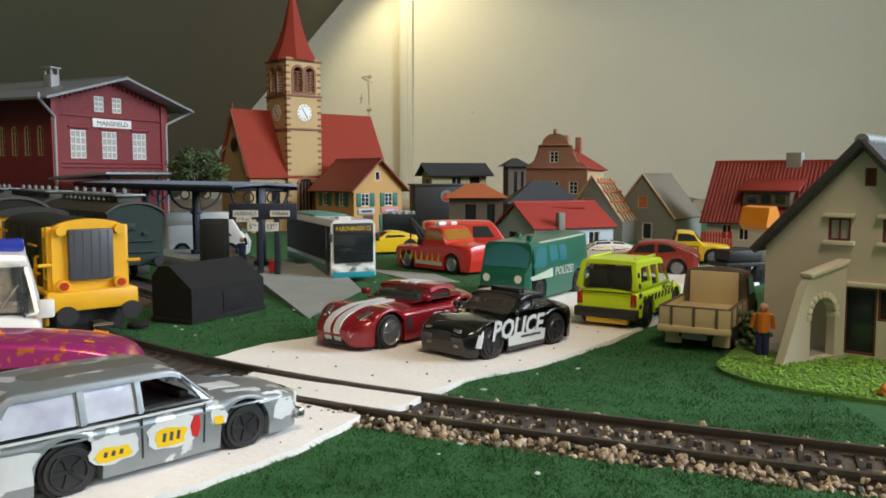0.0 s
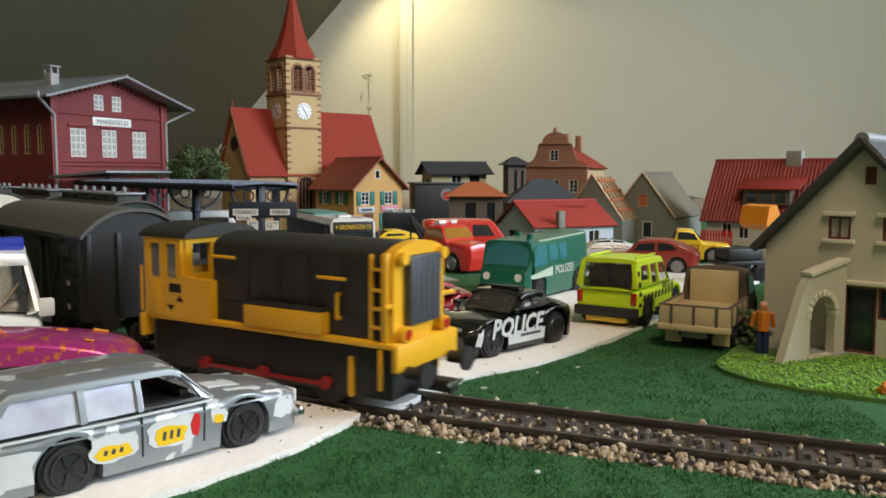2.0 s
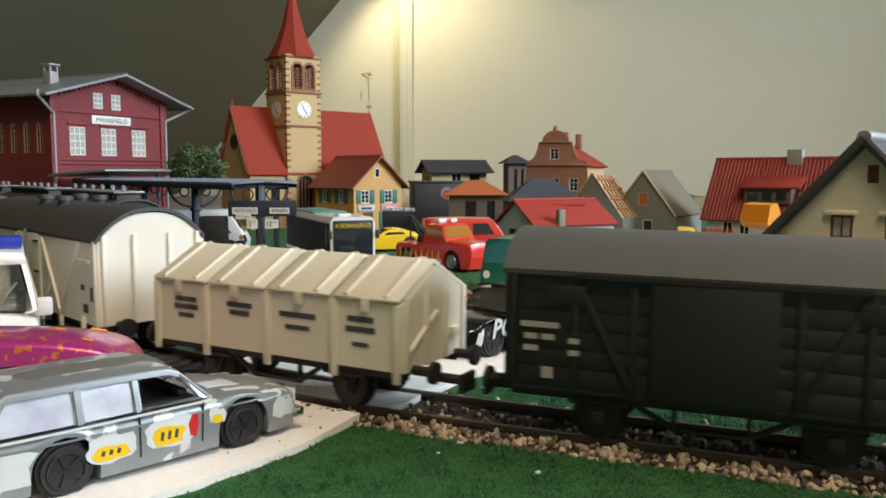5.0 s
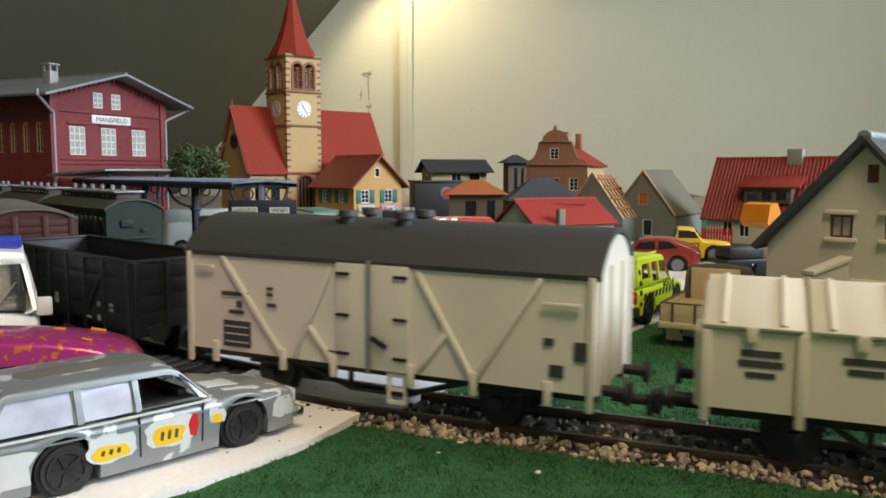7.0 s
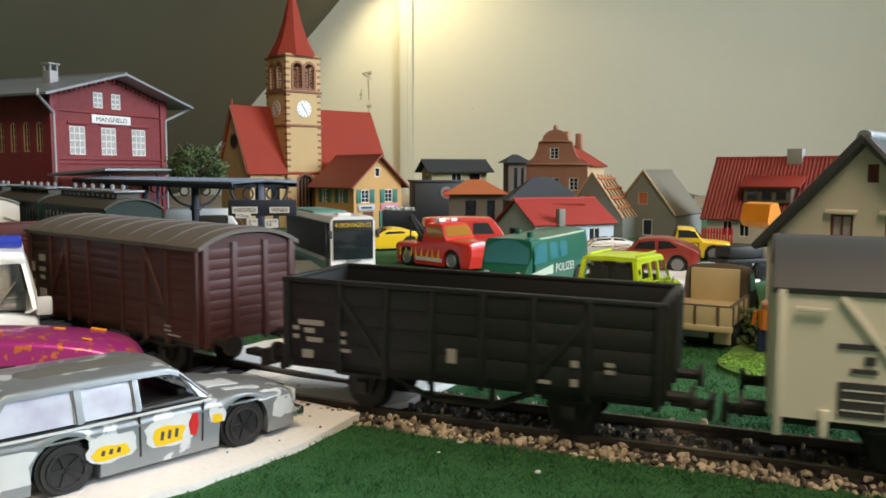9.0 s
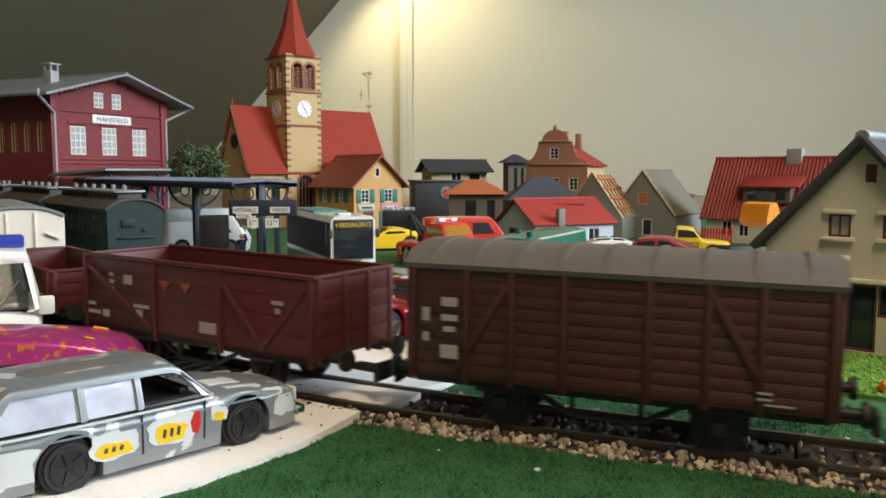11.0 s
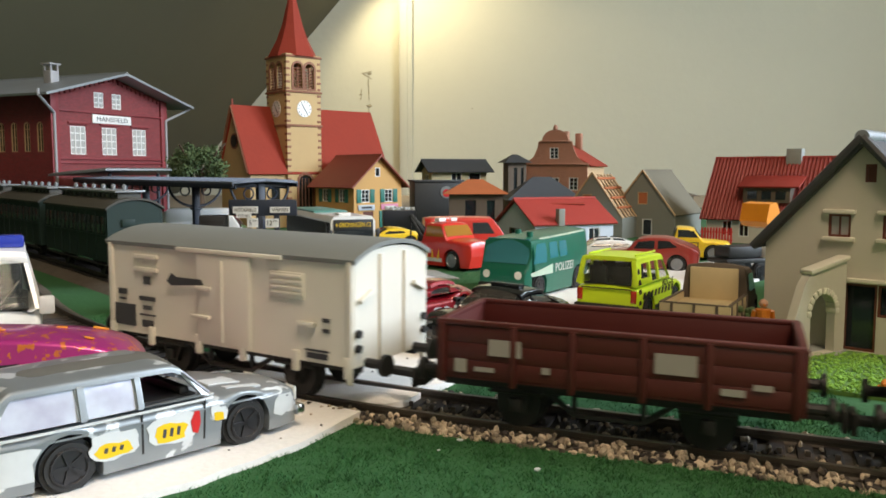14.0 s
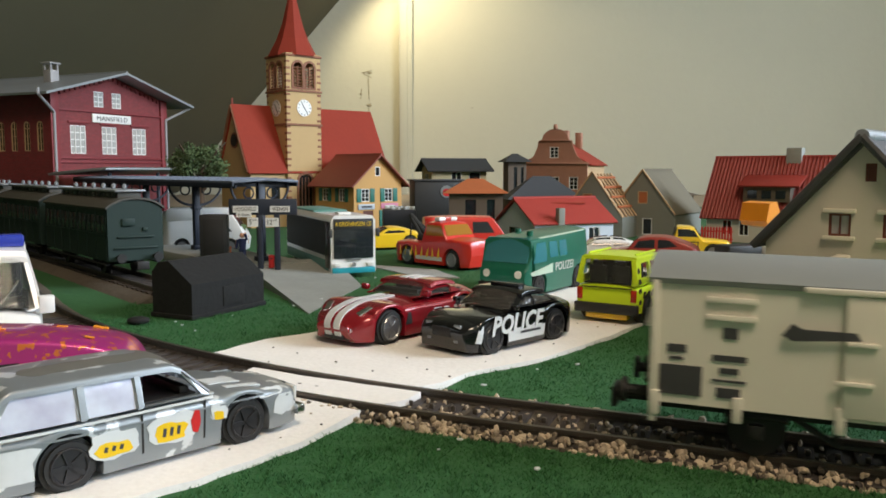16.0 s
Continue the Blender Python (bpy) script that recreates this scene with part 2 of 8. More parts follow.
def finish(name, bm, material, sharp=35, smooth=True):
    bmesh.ops.recalc_face_normals(bm, faces=bm.faces)
    bmesh.ops.scale(bm, vec=(MM, MM, MM), verts=bm.verts)
    me = bpy.data.meshes.new(name)
    bm.to_mesh(me)
    bm.free()
    me.materials.append(material)
    if smooth:
        me.shade_smooth()
        me.set_sharp_from_angle(angle=radians(sharp))
    return me


def part(name, bm, material, parent, label="", smooth=True):
    """One mesh object under a thing or a part, in its thing's space."""
    me = bm if isinstance(bm, bpy.types.Mesh) else finish(name, bm, material, smooth=smooth)
    ob = new(name, me)
    ob.parent = parent
    return tagged(ob, label)


def again(ob, x, y, z, rx=0, ry=0, rz=0):
    """One more object on the same mesh, beside ob."""
    o = new(ob.name.split(".")[0], ob.data)
    o.parent = ob.parent
    o.matrix_local = pose(x * MM, y * MM, z * MM, rx, ry, rz)
    for key in ob.keys():
        o[key] = ob[key]
    return o


def box(sx, sy, sz, x=0, y=0, z=0, bevel=0.0, bm=None, rz=0, rx=0, ry=0):
    """A block of that size, its centre at x, y, z."""
    bm = bm or bmesh.new()
    got = bmesh.ops.create_cube(bm, size=1.0)["verts"]
    bmesh.ops.scale(bm, vec=(sx, sy, sz), verts=got)
    if bevel:
        edges = list({e for v in got for e in v.link_edges})
        res = bmesh.ops.bevel(bm, geom=edges, offset=bevel, segments=2, affect='EDGES', profile=0.5)
        got = list({v for f in res["faces"] for v in f.verts} | {v for v in got if v.is_valid})
    m = Matrix.Translation((x, y, z)) @ Euler((radians(rx), radians(ry), radians(rz))).to_matrix().to_4x4()
    bmesh.ops.transform(bm, matrix=m, verts=got)
    return bm


def rod(a, b, r, n=10, bm=None, r2=None):
    """A round bar from a to b."""
    bm = bm or bmesh.new()
    a, b = Vector(a), Vector(b)
    m = Matrix.Translation((a + b) / 2) @ (b - a).to_track_quat('Z', 'Y').to_matrix().to_4x4()
    bmesh.ops.create_cone(bm, cap_ends=True, segments=n, radius1=r, radius2=r if r2 is None else r2, depth=(b - a).length, matrix=m)
    return bm


def ball(r, x, y, z, bm=None, sub=2, sx=1, sy=1, sz=1):
    bm = bm or bmesh.new()
    bmesh.ops.create_icosphere(bm, subdivisions=sub, radius=r, matrix=Matrix.Translation((x, y, z)) @ Matrix.Diagonal((sx, sy, sz, 1)))
    return bm


def prism(outline, y0, y1, bm=None, axis="y"):
    """A closed outline of (x, z), pulled from y0 to y1; with axis x the outline is (y, z) and the pull is along x."""
    bm = bm or bmesh.new()

    def at(p, d):
        return (p[0], d, p[1]) if axis == "y" else (d, p[0], p[1]) if axis == "x" else (p[0], p[1], d)
    a = [bm.verts.new(at(p, y0)) for p in outline]
    b = [bm.verts.new(at(p, y1)) for p in outline]
    fa, fb = bm.faces.new(a), bm.faces.new(b[::-1])
    for i in range(len(a)):
        j = (i + 1) % len(a)
        bm.faces.new((a[j], a[i], b[i], b[j]))
    bmesh.ops.triangulate(bm, faces=[fa, fb])
    return bm


def pierced(outline, holes, y0, y1, bm=None):
    """A wall slab in x, z from y0 to y1 with real openings."""
    bm = bm or bmesh.new()
    edges = []
    for loop in (outline, *holes):
        vs = [bm.verts.new((p[0], y0, p[1])) for p in loop]
        edges += [bm.edges.new((vs[i], vs[(i + 1) % len(vs)])) for i in range(len(vs))]
    faces = [g for g in bmesh.ops.triangle_fill(bm, use_beauty=True, use_dissolve=False, edges=edges)["geom"] if isinstance(g, bmesh.types.BMFace)]
    ext = bmesh.ops.extrude_face_region(bm, geom=faces)["geom"]
    bmesh.ops.translate(bm, vec=(0, y1 - y0, 0), verts=[g for g in ext if isinstance(g, bmesh.types.BMVert)])
    return bm


def rect(x0, z0, x1, z1):
    return [(x0, z0), (x1, z0), (x1, z1), (x0, z1)]


def arch(x0, z0, x1, z1, n=8):
    r = (x1 - x0) / 2
    return [(x0, z0), (x1, z0)] + [((x0 + x1) / 2 + r * math.cos(math.pi * i / n), z1 - r + r * math.sin(math.pi * i / n)) for i in range(n + 1)]


def placed(bm, x=0, y=0, z=0, rx=0, ry=0, rz=0):
    bmesh.ops.transform(bm, matrix=Matrix.LocRotScale((x, y, z), Euler([radians(a) for a in (rx, ry, rz)]), None), verts=bm.verts)
    return bm


def lettering(text, height, m, material, parent, label="", name="lettering", width=None, slant=0.0, bold=0.0):
    """Raised letters, cap height in mm; m: where their lower left stands, x along the line, y up."""
    cu = bpy.data.curves.new(name, 'FONT')
    cu.body, cu.size, cu.extrude, cu.resolution_u, cu.shear, cu.offset = text, height / 0.69, 0.06, 2, slant, bold
    tmp = new("temp", cu)
    me = bpy.data.meshes.new_from_object(tmp.evaluated_get(bpy.context.evaluated_depsgraph_get()))
    bpy.data.objects.remove(tmp)
    xs = [v.co.x for v in me.vertices]
    k = width / (max(xs) - min(xs)) if width else 1.0
    me.transform(Matrix.Diagonal((MM * k, MM, MM, 1)) @ Matrix.Translation((-min(xs), 0, 0)))
    me.transform(Matrix.Translation(m.translation * MM) @ m.to_3x3().to_4x4())
    me.materials.clear()
    me.materials.append(material)
    ob = new(name, me)
    ob.parent = parent
    return tagged(ob, label)


def upright(x, y, z, turn):
    """Where upright letters begin, on a wall that faces -y when turn is 0."""
    return Matrix.LocRotScale((x, y, z), Euler((radians(90), 0, radians(turn)), 'XYZ'), None)


# ---- the board, the room ----
def inside(x, y, poly):
    hit = False
    for (ax, ay), (bx, by) in zip(poly, poly[1:] + poly[:1]):
        if (ay > y) != (by > y) and x < (bx - ax) * (y - ay) / (by - ay) + ax:
            hit = not hit
    return hit


R_TRACK, C_TRACK = 437.5, Vector((168.0, 618.0))


def off_track(x, y):
    """How far a place lies from the middle of the track."""
    if x < 11.2:
        return abs(math.hypot(x - C_TRACK.x, y - C_TRACK.y) - R_TRACK)
    return abs((x - 11.2) * 0.3584 + (y - 209.6) * 0.9336)


def rail_height(x):
    return 2.5 - 0.015 * (min(max(x, -220.0), 130.0) + 20)


def along(s):
    """The track's middle, its height and its heading (radians), s mm along it."""
    k = min(max(s, -200.0), 70.0)
    a = radians(240) + k / R_TRACK
    x, y = C_TRACK.x + R_TRACK * math.cos(a), C_TRACK.y + R_TRACK * math.sin(a)
    h = a + math.pi / 2
    d = min(s, 250.0) - k
    x, y = x + d * math.cos(h), y + d * math.sin(h)
    if s > 250:
        b = min(s - 250, 350.0) / R_TRACK
        x, y = x + R_TRACK * (math.sin(h + b) - math.sin(h)), y + R_TRACK * (math.cos(h) - math.cos(h + b))
        h += b
        d = max(0.0, s - 600)
        x, y = x + d * math.cos(h), y + d * math.sin(h)
    return Vector((x, y, rail_height(x))), h


def sheet(name, outline, z, thick, material, label, kind="structure", rough=0.0, step=6.0):
    """A flat lying piece with a slightly uneven edge; outline of (x, y) in mm."""
    pts = []
    for i, p in enumerate(outline):
        q = outline[(i + 1) % len(outline)]
        d = math.hypot(q[0] - p[0], q[1] - p[1])
        k = max(1, int(d / step)) if rough else 1
        for j in range(k):
            x, y = p[0] + (q[0] - p[0]) * j / k, p[1] + (q[1] - p[1]) * j / k
            pts.append((x + rough * noise.noise((x * 0.25, y * 0.25, 3)), y + rough * noise.noise((x * 0.25, y * 0.25, 9))))
    ob = new(name, finish(name, prism(pts, z - thick, z, axis="z"), material))
    return tagged(ob, label, name.split("_")[0], kind=kind)


# the grass board, raised along the track on the left as the track climbs
def board():
    xs = np.concatenate([np.arange(-780, -300, 60), np.arange(-300, 240, 6), np.arange(240, 1440, 60)])
    ys = np.concatenate([np.arange(-60, 96, 26), np.arange(96, 420, 6), np.arange(420, 1500, 60)])
    verts, faces = [], []
    for y in ys:
        for x in xs:
            d = off_track(x, y)
            lift = rail_height(x) - 3.2
            w = max(0.0, 1 - max(0.0, d - 12) / 26.0)
            z = lift * w * w * (3 - 2 * w) if y < 420 else 0.0
            dip = 0.35 * noise.noise((x * 0.05, y * 0.05, 0)) - (1.0 if d < 12 else 0.0)
            verts.append((x * MM, y * MM, (z + (dip if y < 420 else 0)) * MM))
    nx = len(xs)
    for j in range(len(ys) - 1):
        for i in range(nx - 1):
            faces.append((j * nx + i, j * nx + i + 1, (j + 1) * nx + i + 1, (j + 1) * nx + i))
    me = bpy.data.meshes.new("ground")
    me.from_pydata(verts, [], faces)
    me.materials.append(GRASS)
    me.shade_smooth()
    tagged(new("ground", me), "green flocked grass mat on the layout board", "grass mat", kind="structure")


board()
# unseen pale board below the grass, added to bounce warm light onto near sides
tagged(new("table_top", finish("table_top", box(2500, 2700, 18, 480, 1040, -15), BOUNCE_WOOD)), "unseen bare wooden board under the layout, added for warm bounce light", "table", kind="structure")
road_far = sheet("road_crossing", [(-80, 275), (-66, 300), (-49, 313), (-25, 340), (10, 420), (95, 520), (190, 560), (190, 480), (125, 400), (100, 356), (92, 346), (63, 305), (33, 268),
                                   (8, 249), (-1, 237), (-8, 231), (-46, 252)], 1.5, 2.4, ROAD, "white sanded road in front of the level crossing", rough=1.3)
road_near = sheet("road_near", [(-22, 208), (-30, 188), (-41, 172), (-50, 161), (-70, 140), (-110, 110), (-240, 110), (-240, 200), (-122, 256), (-62, 234), (-45, 224)], 1.6, 3.4, ROAD,
                  "white sanded road beside the track", rough=1.3)
road_mid = sheet("road_crossing_inner", [(-64, 238.6), (-47, 228.4), (-16, 212.8), (-10, 217.4), (-6, 225), (-42, 243), (-60, 254)], 1.9, 3.0, ROAD, "white infill between the crossing rails", rough=0.6)
sheet("road_station", [(-70, 560), (-5, 520), (10, 480), (-16, 486), (-42, 530)], 0.8, 1.2, GREY_ROAD, "pale grey street behind the bus", rough=0.8)
sheet("road_back", [(120, 430), (175, 560), (420, 700), (420, 640), (190, 500), (135, 420)], 1.3, 1.4, GREY_ROAD, "pale grey street past the parked cars", rough=0.8)


def room():
    def slab(name, corners, material, label, thick=40):
        bm = bmesh.new()
        vs = [bm.verts.new(c) for c in corners]
        f = bm.faces.new(vs)
        f.normal_update()
        n = f.normal.copy()
        ext = bmesh.ops.extrude_face_region(bm, geom=[f])["geom"]
        bmesh.ops.translate(bm, vec=-n * thick, verts=[g for g in ext if isinstance(g, bmesh.types.BMVert)])
        return tagged(new(name, finish(name, bm, material, smooth=False)), label, name.split("_")[0], kind="structure")
    back = slab("wall_back", [(-1000, 2400, -700), (1760, 2400, -700), (1760, 2400, 1600), (-1000, 2400, 1600)], WALL, "cream plastered attic wall with cracks")
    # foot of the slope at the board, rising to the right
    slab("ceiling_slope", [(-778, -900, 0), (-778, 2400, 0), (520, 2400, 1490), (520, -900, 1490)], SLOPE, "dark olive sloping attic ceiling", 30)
    slab("ceiling_top", [(470, -900, 1600), (470, 2400, 1600), (1760, 2400, 1600), (1760, -900, 1600)], WALL, "cream flat attic ceiling")
    slab("wall_front", [(1760, -900, -700), (-1000, -900, -700), (-1000, -900, 1600), (1760, -900, 1600)], WALL, "cream plastered wall")
    slab("wall_left", [(-800, -900, -700), (-800, 2400, -700), (-800, 2400, 0), (-800, -900, 0)], WALL, "low plastered knee wall")
    slab("floor", [(-1000, -900, -700), (1760, -900, -700), (1760, 2400, -700), (-1000, 2400, -700)], FLOORM, "brown attic floor below the layout board")
    ob = new("wall_right", finish("wall_right", placed(pierced(rect(-900, -700, 2400, 1600), [rect(-250, 300, 750, 1200)], 0, -40), 1760, 0, 0, rz=90), WALL, smooth=False))
    tagged(ob, "cream plastered wall with a window opening", "wall", kind="structure")
    win = empty("window_1", 1780, 250, 90, 750, "white framed attic window letting in daylight", "window")
    win["kind"] = "structure"
    part("window_frame", pierced(rect(-500, -450, 500, 450), [rect(-460, -410, -20, 410), rect(20, -410, 460, 410)], -20, 20), WHITE, win)
    for k in (-240, 240):
        p = part("pane", box(440, 3, 820, k, 0, 0), glass_mat("window_glass", (0.9, 0.95, 1.0), 0.0, 0.08), win)
        p.visible_shadow = False
    # corner post, plastered joints and chips on the lit wall
    post = tagged(new("trim_corner_post", finish("post", box(24, 26, 1700, -114, 2388, 600, 3), WALL)), "cream painted corner batten on the wall", "batten", kind="structure")
    again(post, -0.0, 0, 0).name = "trim_corner_lath"
    bpy.data.objects["trim_corner_lath"].matrix_world = pose(0.014, 0.004, 0)
    for k, (x0, z0, x1, z1) in enumerate([(-166, 352, -196, 345), (-190, 344, -168, 330), (-196, 300, -199, 270), (-183, 252, -170, 258), (-176, 330, -174, 270), (-176, 245, -182, 200),
                                          (-182, 200, -164, 165), (-166, 165, -160, 100), (-196, 180, -182, 200), (-210, 225, -186, 232), (-164, 172, -190, 172)]):
        bm = bmesh.new()
        n = 5
        pts = [(x0 - 40 + (x1 - x0) * i / n + 5 * noise.noise((k, i * 0.7, 0)), 2399.0, z0 + (z1 - z0) * i / n + 4 * noise.noise((k, i * 0.7, 5))) for i in range(n + 1)]
        for a, b in zip(pts, pts[1:]):
            rod(a, b, 1.25 + 0.6 * noise.noise((k, a[2] * 0.1, 2)), 6, bm)
        o = new("plaster_crack", finish("crack", bm, CRACK))
        tagged(o, "open crack in the cream plaster, its shade put into the colour", "crack", "cracks in the wall", kind="structure")
    for k, (x, z, r) in enumerate([(-172, 345, 7), (-174, 252, 8), (-198, 285, 5), (-162, 118, 5), (85, 245, 3)]):
        tagged(new("plaster_chip", finish("chip", placed(ball(r, 0, 0, 0, sy=0.25, sz=0.5), x - (40 if x < 0 else 0), 2399, z), CRACK)), "chipped plaster patch on the cream wall", "chip", "cracks in the wall", kind="structure")


room()


# ---- the railway track ----
def build_track():
    top = empty("railway_track", 0, 0, 0, 0, "curved model railway track with dark rails, sleepers and ballast", "railway track")

    def sweep(profile, s0, s1, step, dz=0.0):
        bm = bmesh.new()
        rings = []
        s = s0
        while s <= s1:
            p, h = along(s)
            side = Vector((-math.sin(h), math.cos(h)))
            rings.append([bm.verts.new((p.x + side.x * a, p.y + side.y * a, p.z + b + dz)) for a, b in profile])
            s += step
        for r0, r1 in zip(rings, rings[1:]):
            for i in range(len(profile)):
                j = (i + 1) % len(profile)
                bm.faces.new((r0[i], r0[j], r1[j], r1[i]))
        return bm
    for off in (-9.8, 9.8):
        part("rail", sweep([(off - 0.75, 0), (off + 0.75, 0), (off + 0.7, -1.0), (off + 0.25, -1.2), (off + 0.25, -2.2), (off + 1.1, -2.6), (off - 1.1, -2.6), (off - 0.25, -2.2),
                            (off - 0.25, -1.2), (off - 0.7, -1.0)], -1300, 1400, 9), RAIL, top, "worn dark steel rail")
    part("ballast_bed", sweep([(-15.5, -2.9), (15.5, -2.9), (19, -4.5), (-19, -4.5)], -1300, 1400, 12), BALLAST, top)
    me = finish("sleeper", box(30, 3.6, 1.6, 0, 0, -3.0, 0.3), SLEEPER)
    for k in range(60):
        s = -40 + k * 6.2 if k < 42 else -40 - (k - 41) * 6.2
        p, h = along(s)
        if -62 < p.x < -14:
            continue
        o = part("sleeper", me, SLEEPER, top)
        o.matrix_local = pose(p.x * MM, p.y * MM, p.z * MM, 0, 0, math.degrees(h) + 90)
    # contact studs down the middle
    for k in range(40):
        p, h = along(10 + k * 6.2)
        if k == 0:
            stud = part("contact_stud", box(1.2, 0.8, 1.6, 0, 0, -1.6, 0.2), RAIL, top)
        else:
            stud = part("contact_stud", stud.data, RAIL, top)
        stud.matrix_local = pose(p.x * MM, p.y * MM, p.z * MM, 0, 0, math.degrees(h))
    return top


TRACK = build_track()


# ---- the train ----
PLAN = []   # (thing, place of its middle behind the loco's front, axle spacing)
RUN = [(0, -96), (0.5, -62.5), (1, -27), (1.5, 9.5), (2, 48.5), (2.5, 87.5), (3, 126), (3.5, 165.5), (4.0, 206), (7, 434), (9, 585.5), (12.5, 859.5), (14.5, 1010.5), (16, 1136)]


def run(t):
    for (t0, a), (t1, b) in zip(RUN, RUN[1:]):
        if t <= t1:
            return a + (b - a) * (t - t0) / (t1 - t0)
    return RUN[-1][1]


def vehicle(name, front, rear, wheelbase, label, category, group="goods train"):
    th = empty(name, 0, 0, 0, 0, label, category, group)
    th.scale = (1, 1.16, 1.07) if name == "diesel_shunter" else (1, 1.15, 1.1)
    PLAN.append((th, (front + rear) / 2, wheelbase))
    return th, front - rear


WHEELSET = None


def axles(th, places, r=5.6, red=False):
    """Wheel sets: two flanged wheels on an axle each."""
    for x in places:
        bm = rod((0, -10.5, 0), (0, 10.5, 0), 1.0, 8)
        for s in (-1, 1):
            rod((0, s * 7.4, 0), (0, s * 10.0, 0), r, 20, bm)
            rod((0, s * 7.0, 0), (0, s * 7.8, 0), r + 0.9, 20, bm)
        o = part("wheelset", bm, UNDER, th)
        o.location = (x * MM, 0, r * MM)


def undergear(th, L, wb, w=13.0, floor=11.0, brace=True):
    """Sole bars, axle guards, springs, buffers, couplers and the truss."""
    for s in (-1, 1):
        part("sole_bar", box(L - 1, 1.6, 2.6, 0, s * (w - 1.5), floor - 1.0, 0.3), UNDER, th)
        for x in (-wb / 2, wb / 2):
            bm = prism([(x - 4.5, floor - 1.5), (x + 4.5, floor - 1.5), (x + 2.0, 3.4), (x - 2.0, 3.4)], s * 11.2 - 0.6, s * 11.2 + 0.6)
            box(3.2, 1.6, 3.0, x, s * 12.2, 5.6, 0.4, bm)
            rod((x - 6.5, s * 11.9, 8.6), (x + 6.5, s * 11.9, 8.6), 0.8, 8, bm)
            part("axle_guard", bm, UNDER, th)
        if brace:
            bm = bmesh.new()
            for a, b in (((-wb / 2 + 6, floor - 1), (-8, 4.6)), ((-8, 4.6), (8, 4.6)), ((8, 4.6), (wb / 2 - 6, floor - 1)), ((-8, 4.6), (-8, floor)), ((8, 4.6), (8, floor))):
                rod((a[0], s * 11.4, a[1]), (b[0], s * 11.4, b[1]), 0.7, 6, bm)
            part("truss_rod", bm, UNDER, th)
    for e in (-1, 1):
        for s in (-1, 1):
            bm = rod((e * L / 2, s * 10, floor), (e * (L / 2 + 5.5), s * 10, floor), 1.2, 10)
            rod((e * (L / 2 + 5.4), s * 10, floor), (e * (L / 2 + 6.6), s * 10, floor), 2.6, 14, bm)
            part("buffer", bm, UNDER, th)
        bm = box(9, 3.4, 1.6, e * (L / 2 + 4.5), 0, 7.2, 0.3)
        box(1.4, 6.5, 4.6, e * (L / 2 + 9.5), 0, 7.0, 0.3, bm)
        part("coupler", bm, UNDER, th)
    axles(th, (-wb / 2, wb / 2))


def marks(th, side, rows, y, material=None):
    """Unreadable wagon lettering as plain bars: rows of x, z, width, height."""
    for x, z, a, b in rows:
        part("lettering_bar", box(a, 0.12, b, x, side * (y + 0.06), z), material or PRINT_M, th)


def arc_roof(L, w, eave, rise, over=1.0, thick=1.1, n=14):
    """An arched roof shell across y, pulled along x."""
    up = [(-w - over + (2 * w + 2 * over) * i / n, 0) for i in range(n + 1)]
    top = [(y, eave + rise * (1 - abs(y / (w + over)) ** 2.4)) for y, _ in up]
    low = [(y * 0.985, z - thick) for y, z in reversed(top)]
    return prism(top + low, -L / 2 - over, L / 2 + over, axis="x")


def boxcar_body(L, w, z0, eave, rise, n=14):
    pts = [(-w, z0), (w, z0)] + [(w - 2 * w * i / n, eave - 0.3 + max(0, rise - 0.6) * (1 - abs(1 - 2 * i / n) ** 2.4)) for i in range(n + 1)]
    return prism(pts, -L / 2, L / 2, axis="x")


def ribs(th, places, w, z0, z1, material, wide=1.6, deep=0.9, name="side_rib"):
    for s in (-1, 1):
        me = None
        for x in places:
            o = part(name, box(wide, deep, z1 - z0, 0, 0, (z0 + z1) / 2, 0.2) if me is None else me, material, th)
            me = o.data
            o.location = (x * MM, s * (w + deep / 2 - 0.1) * MM, 0)


def strut(th, a, b, w, material, wide=1.5, both=True):
    for s in (-1, 1) if both else (-1,):
        d = math.hypot(b[0] - a[0], b[1] - a[1])
        bm = placed(box(d, 0.9, wide, 0, 0, 0, 0.2), (a[0] + b[0]) / 2, s * (w + 0.35), (a[1] + b[1]) / 2, ry=-math.degrees(math.atan2(b[1] - a[1], b[0] - a[0])))
        part("diagonal_brace", bm, material, th)


def end_ribs(th, L, ys, z0, z1, material, wide=1.4):
    for e in (-1, 1):
        for y in ys:
            part("end_rib", box(0.9, wide, z1 - z0, e * (L / 2 + 0.35), y, (z0 + z1) / 2, 0.2), material, th)


def planks(th, L, w, z0, z1, n, material, end=True):
    """Thin grooves between boards, as recessed dark joints would leave: each board a little proud."""
    h = (z1 - z0) / n
    for s in (-1, 1):
        for i in range(n):
            part("plank", box(L - 1.0, 0.4, h - 0.16, 0, s * (w - 0.02), z0 + h * (i + 0.5), 0.06), material, th)
    if end:
        for e in (-1, 1):
            for i in range(n):
                part("end_plank", box(0.4, 2 * w - 1, h - 0.16, e * (L / 2 - 0.02), 0, z0 + h * (i + 0.5), 0.06), material, th)


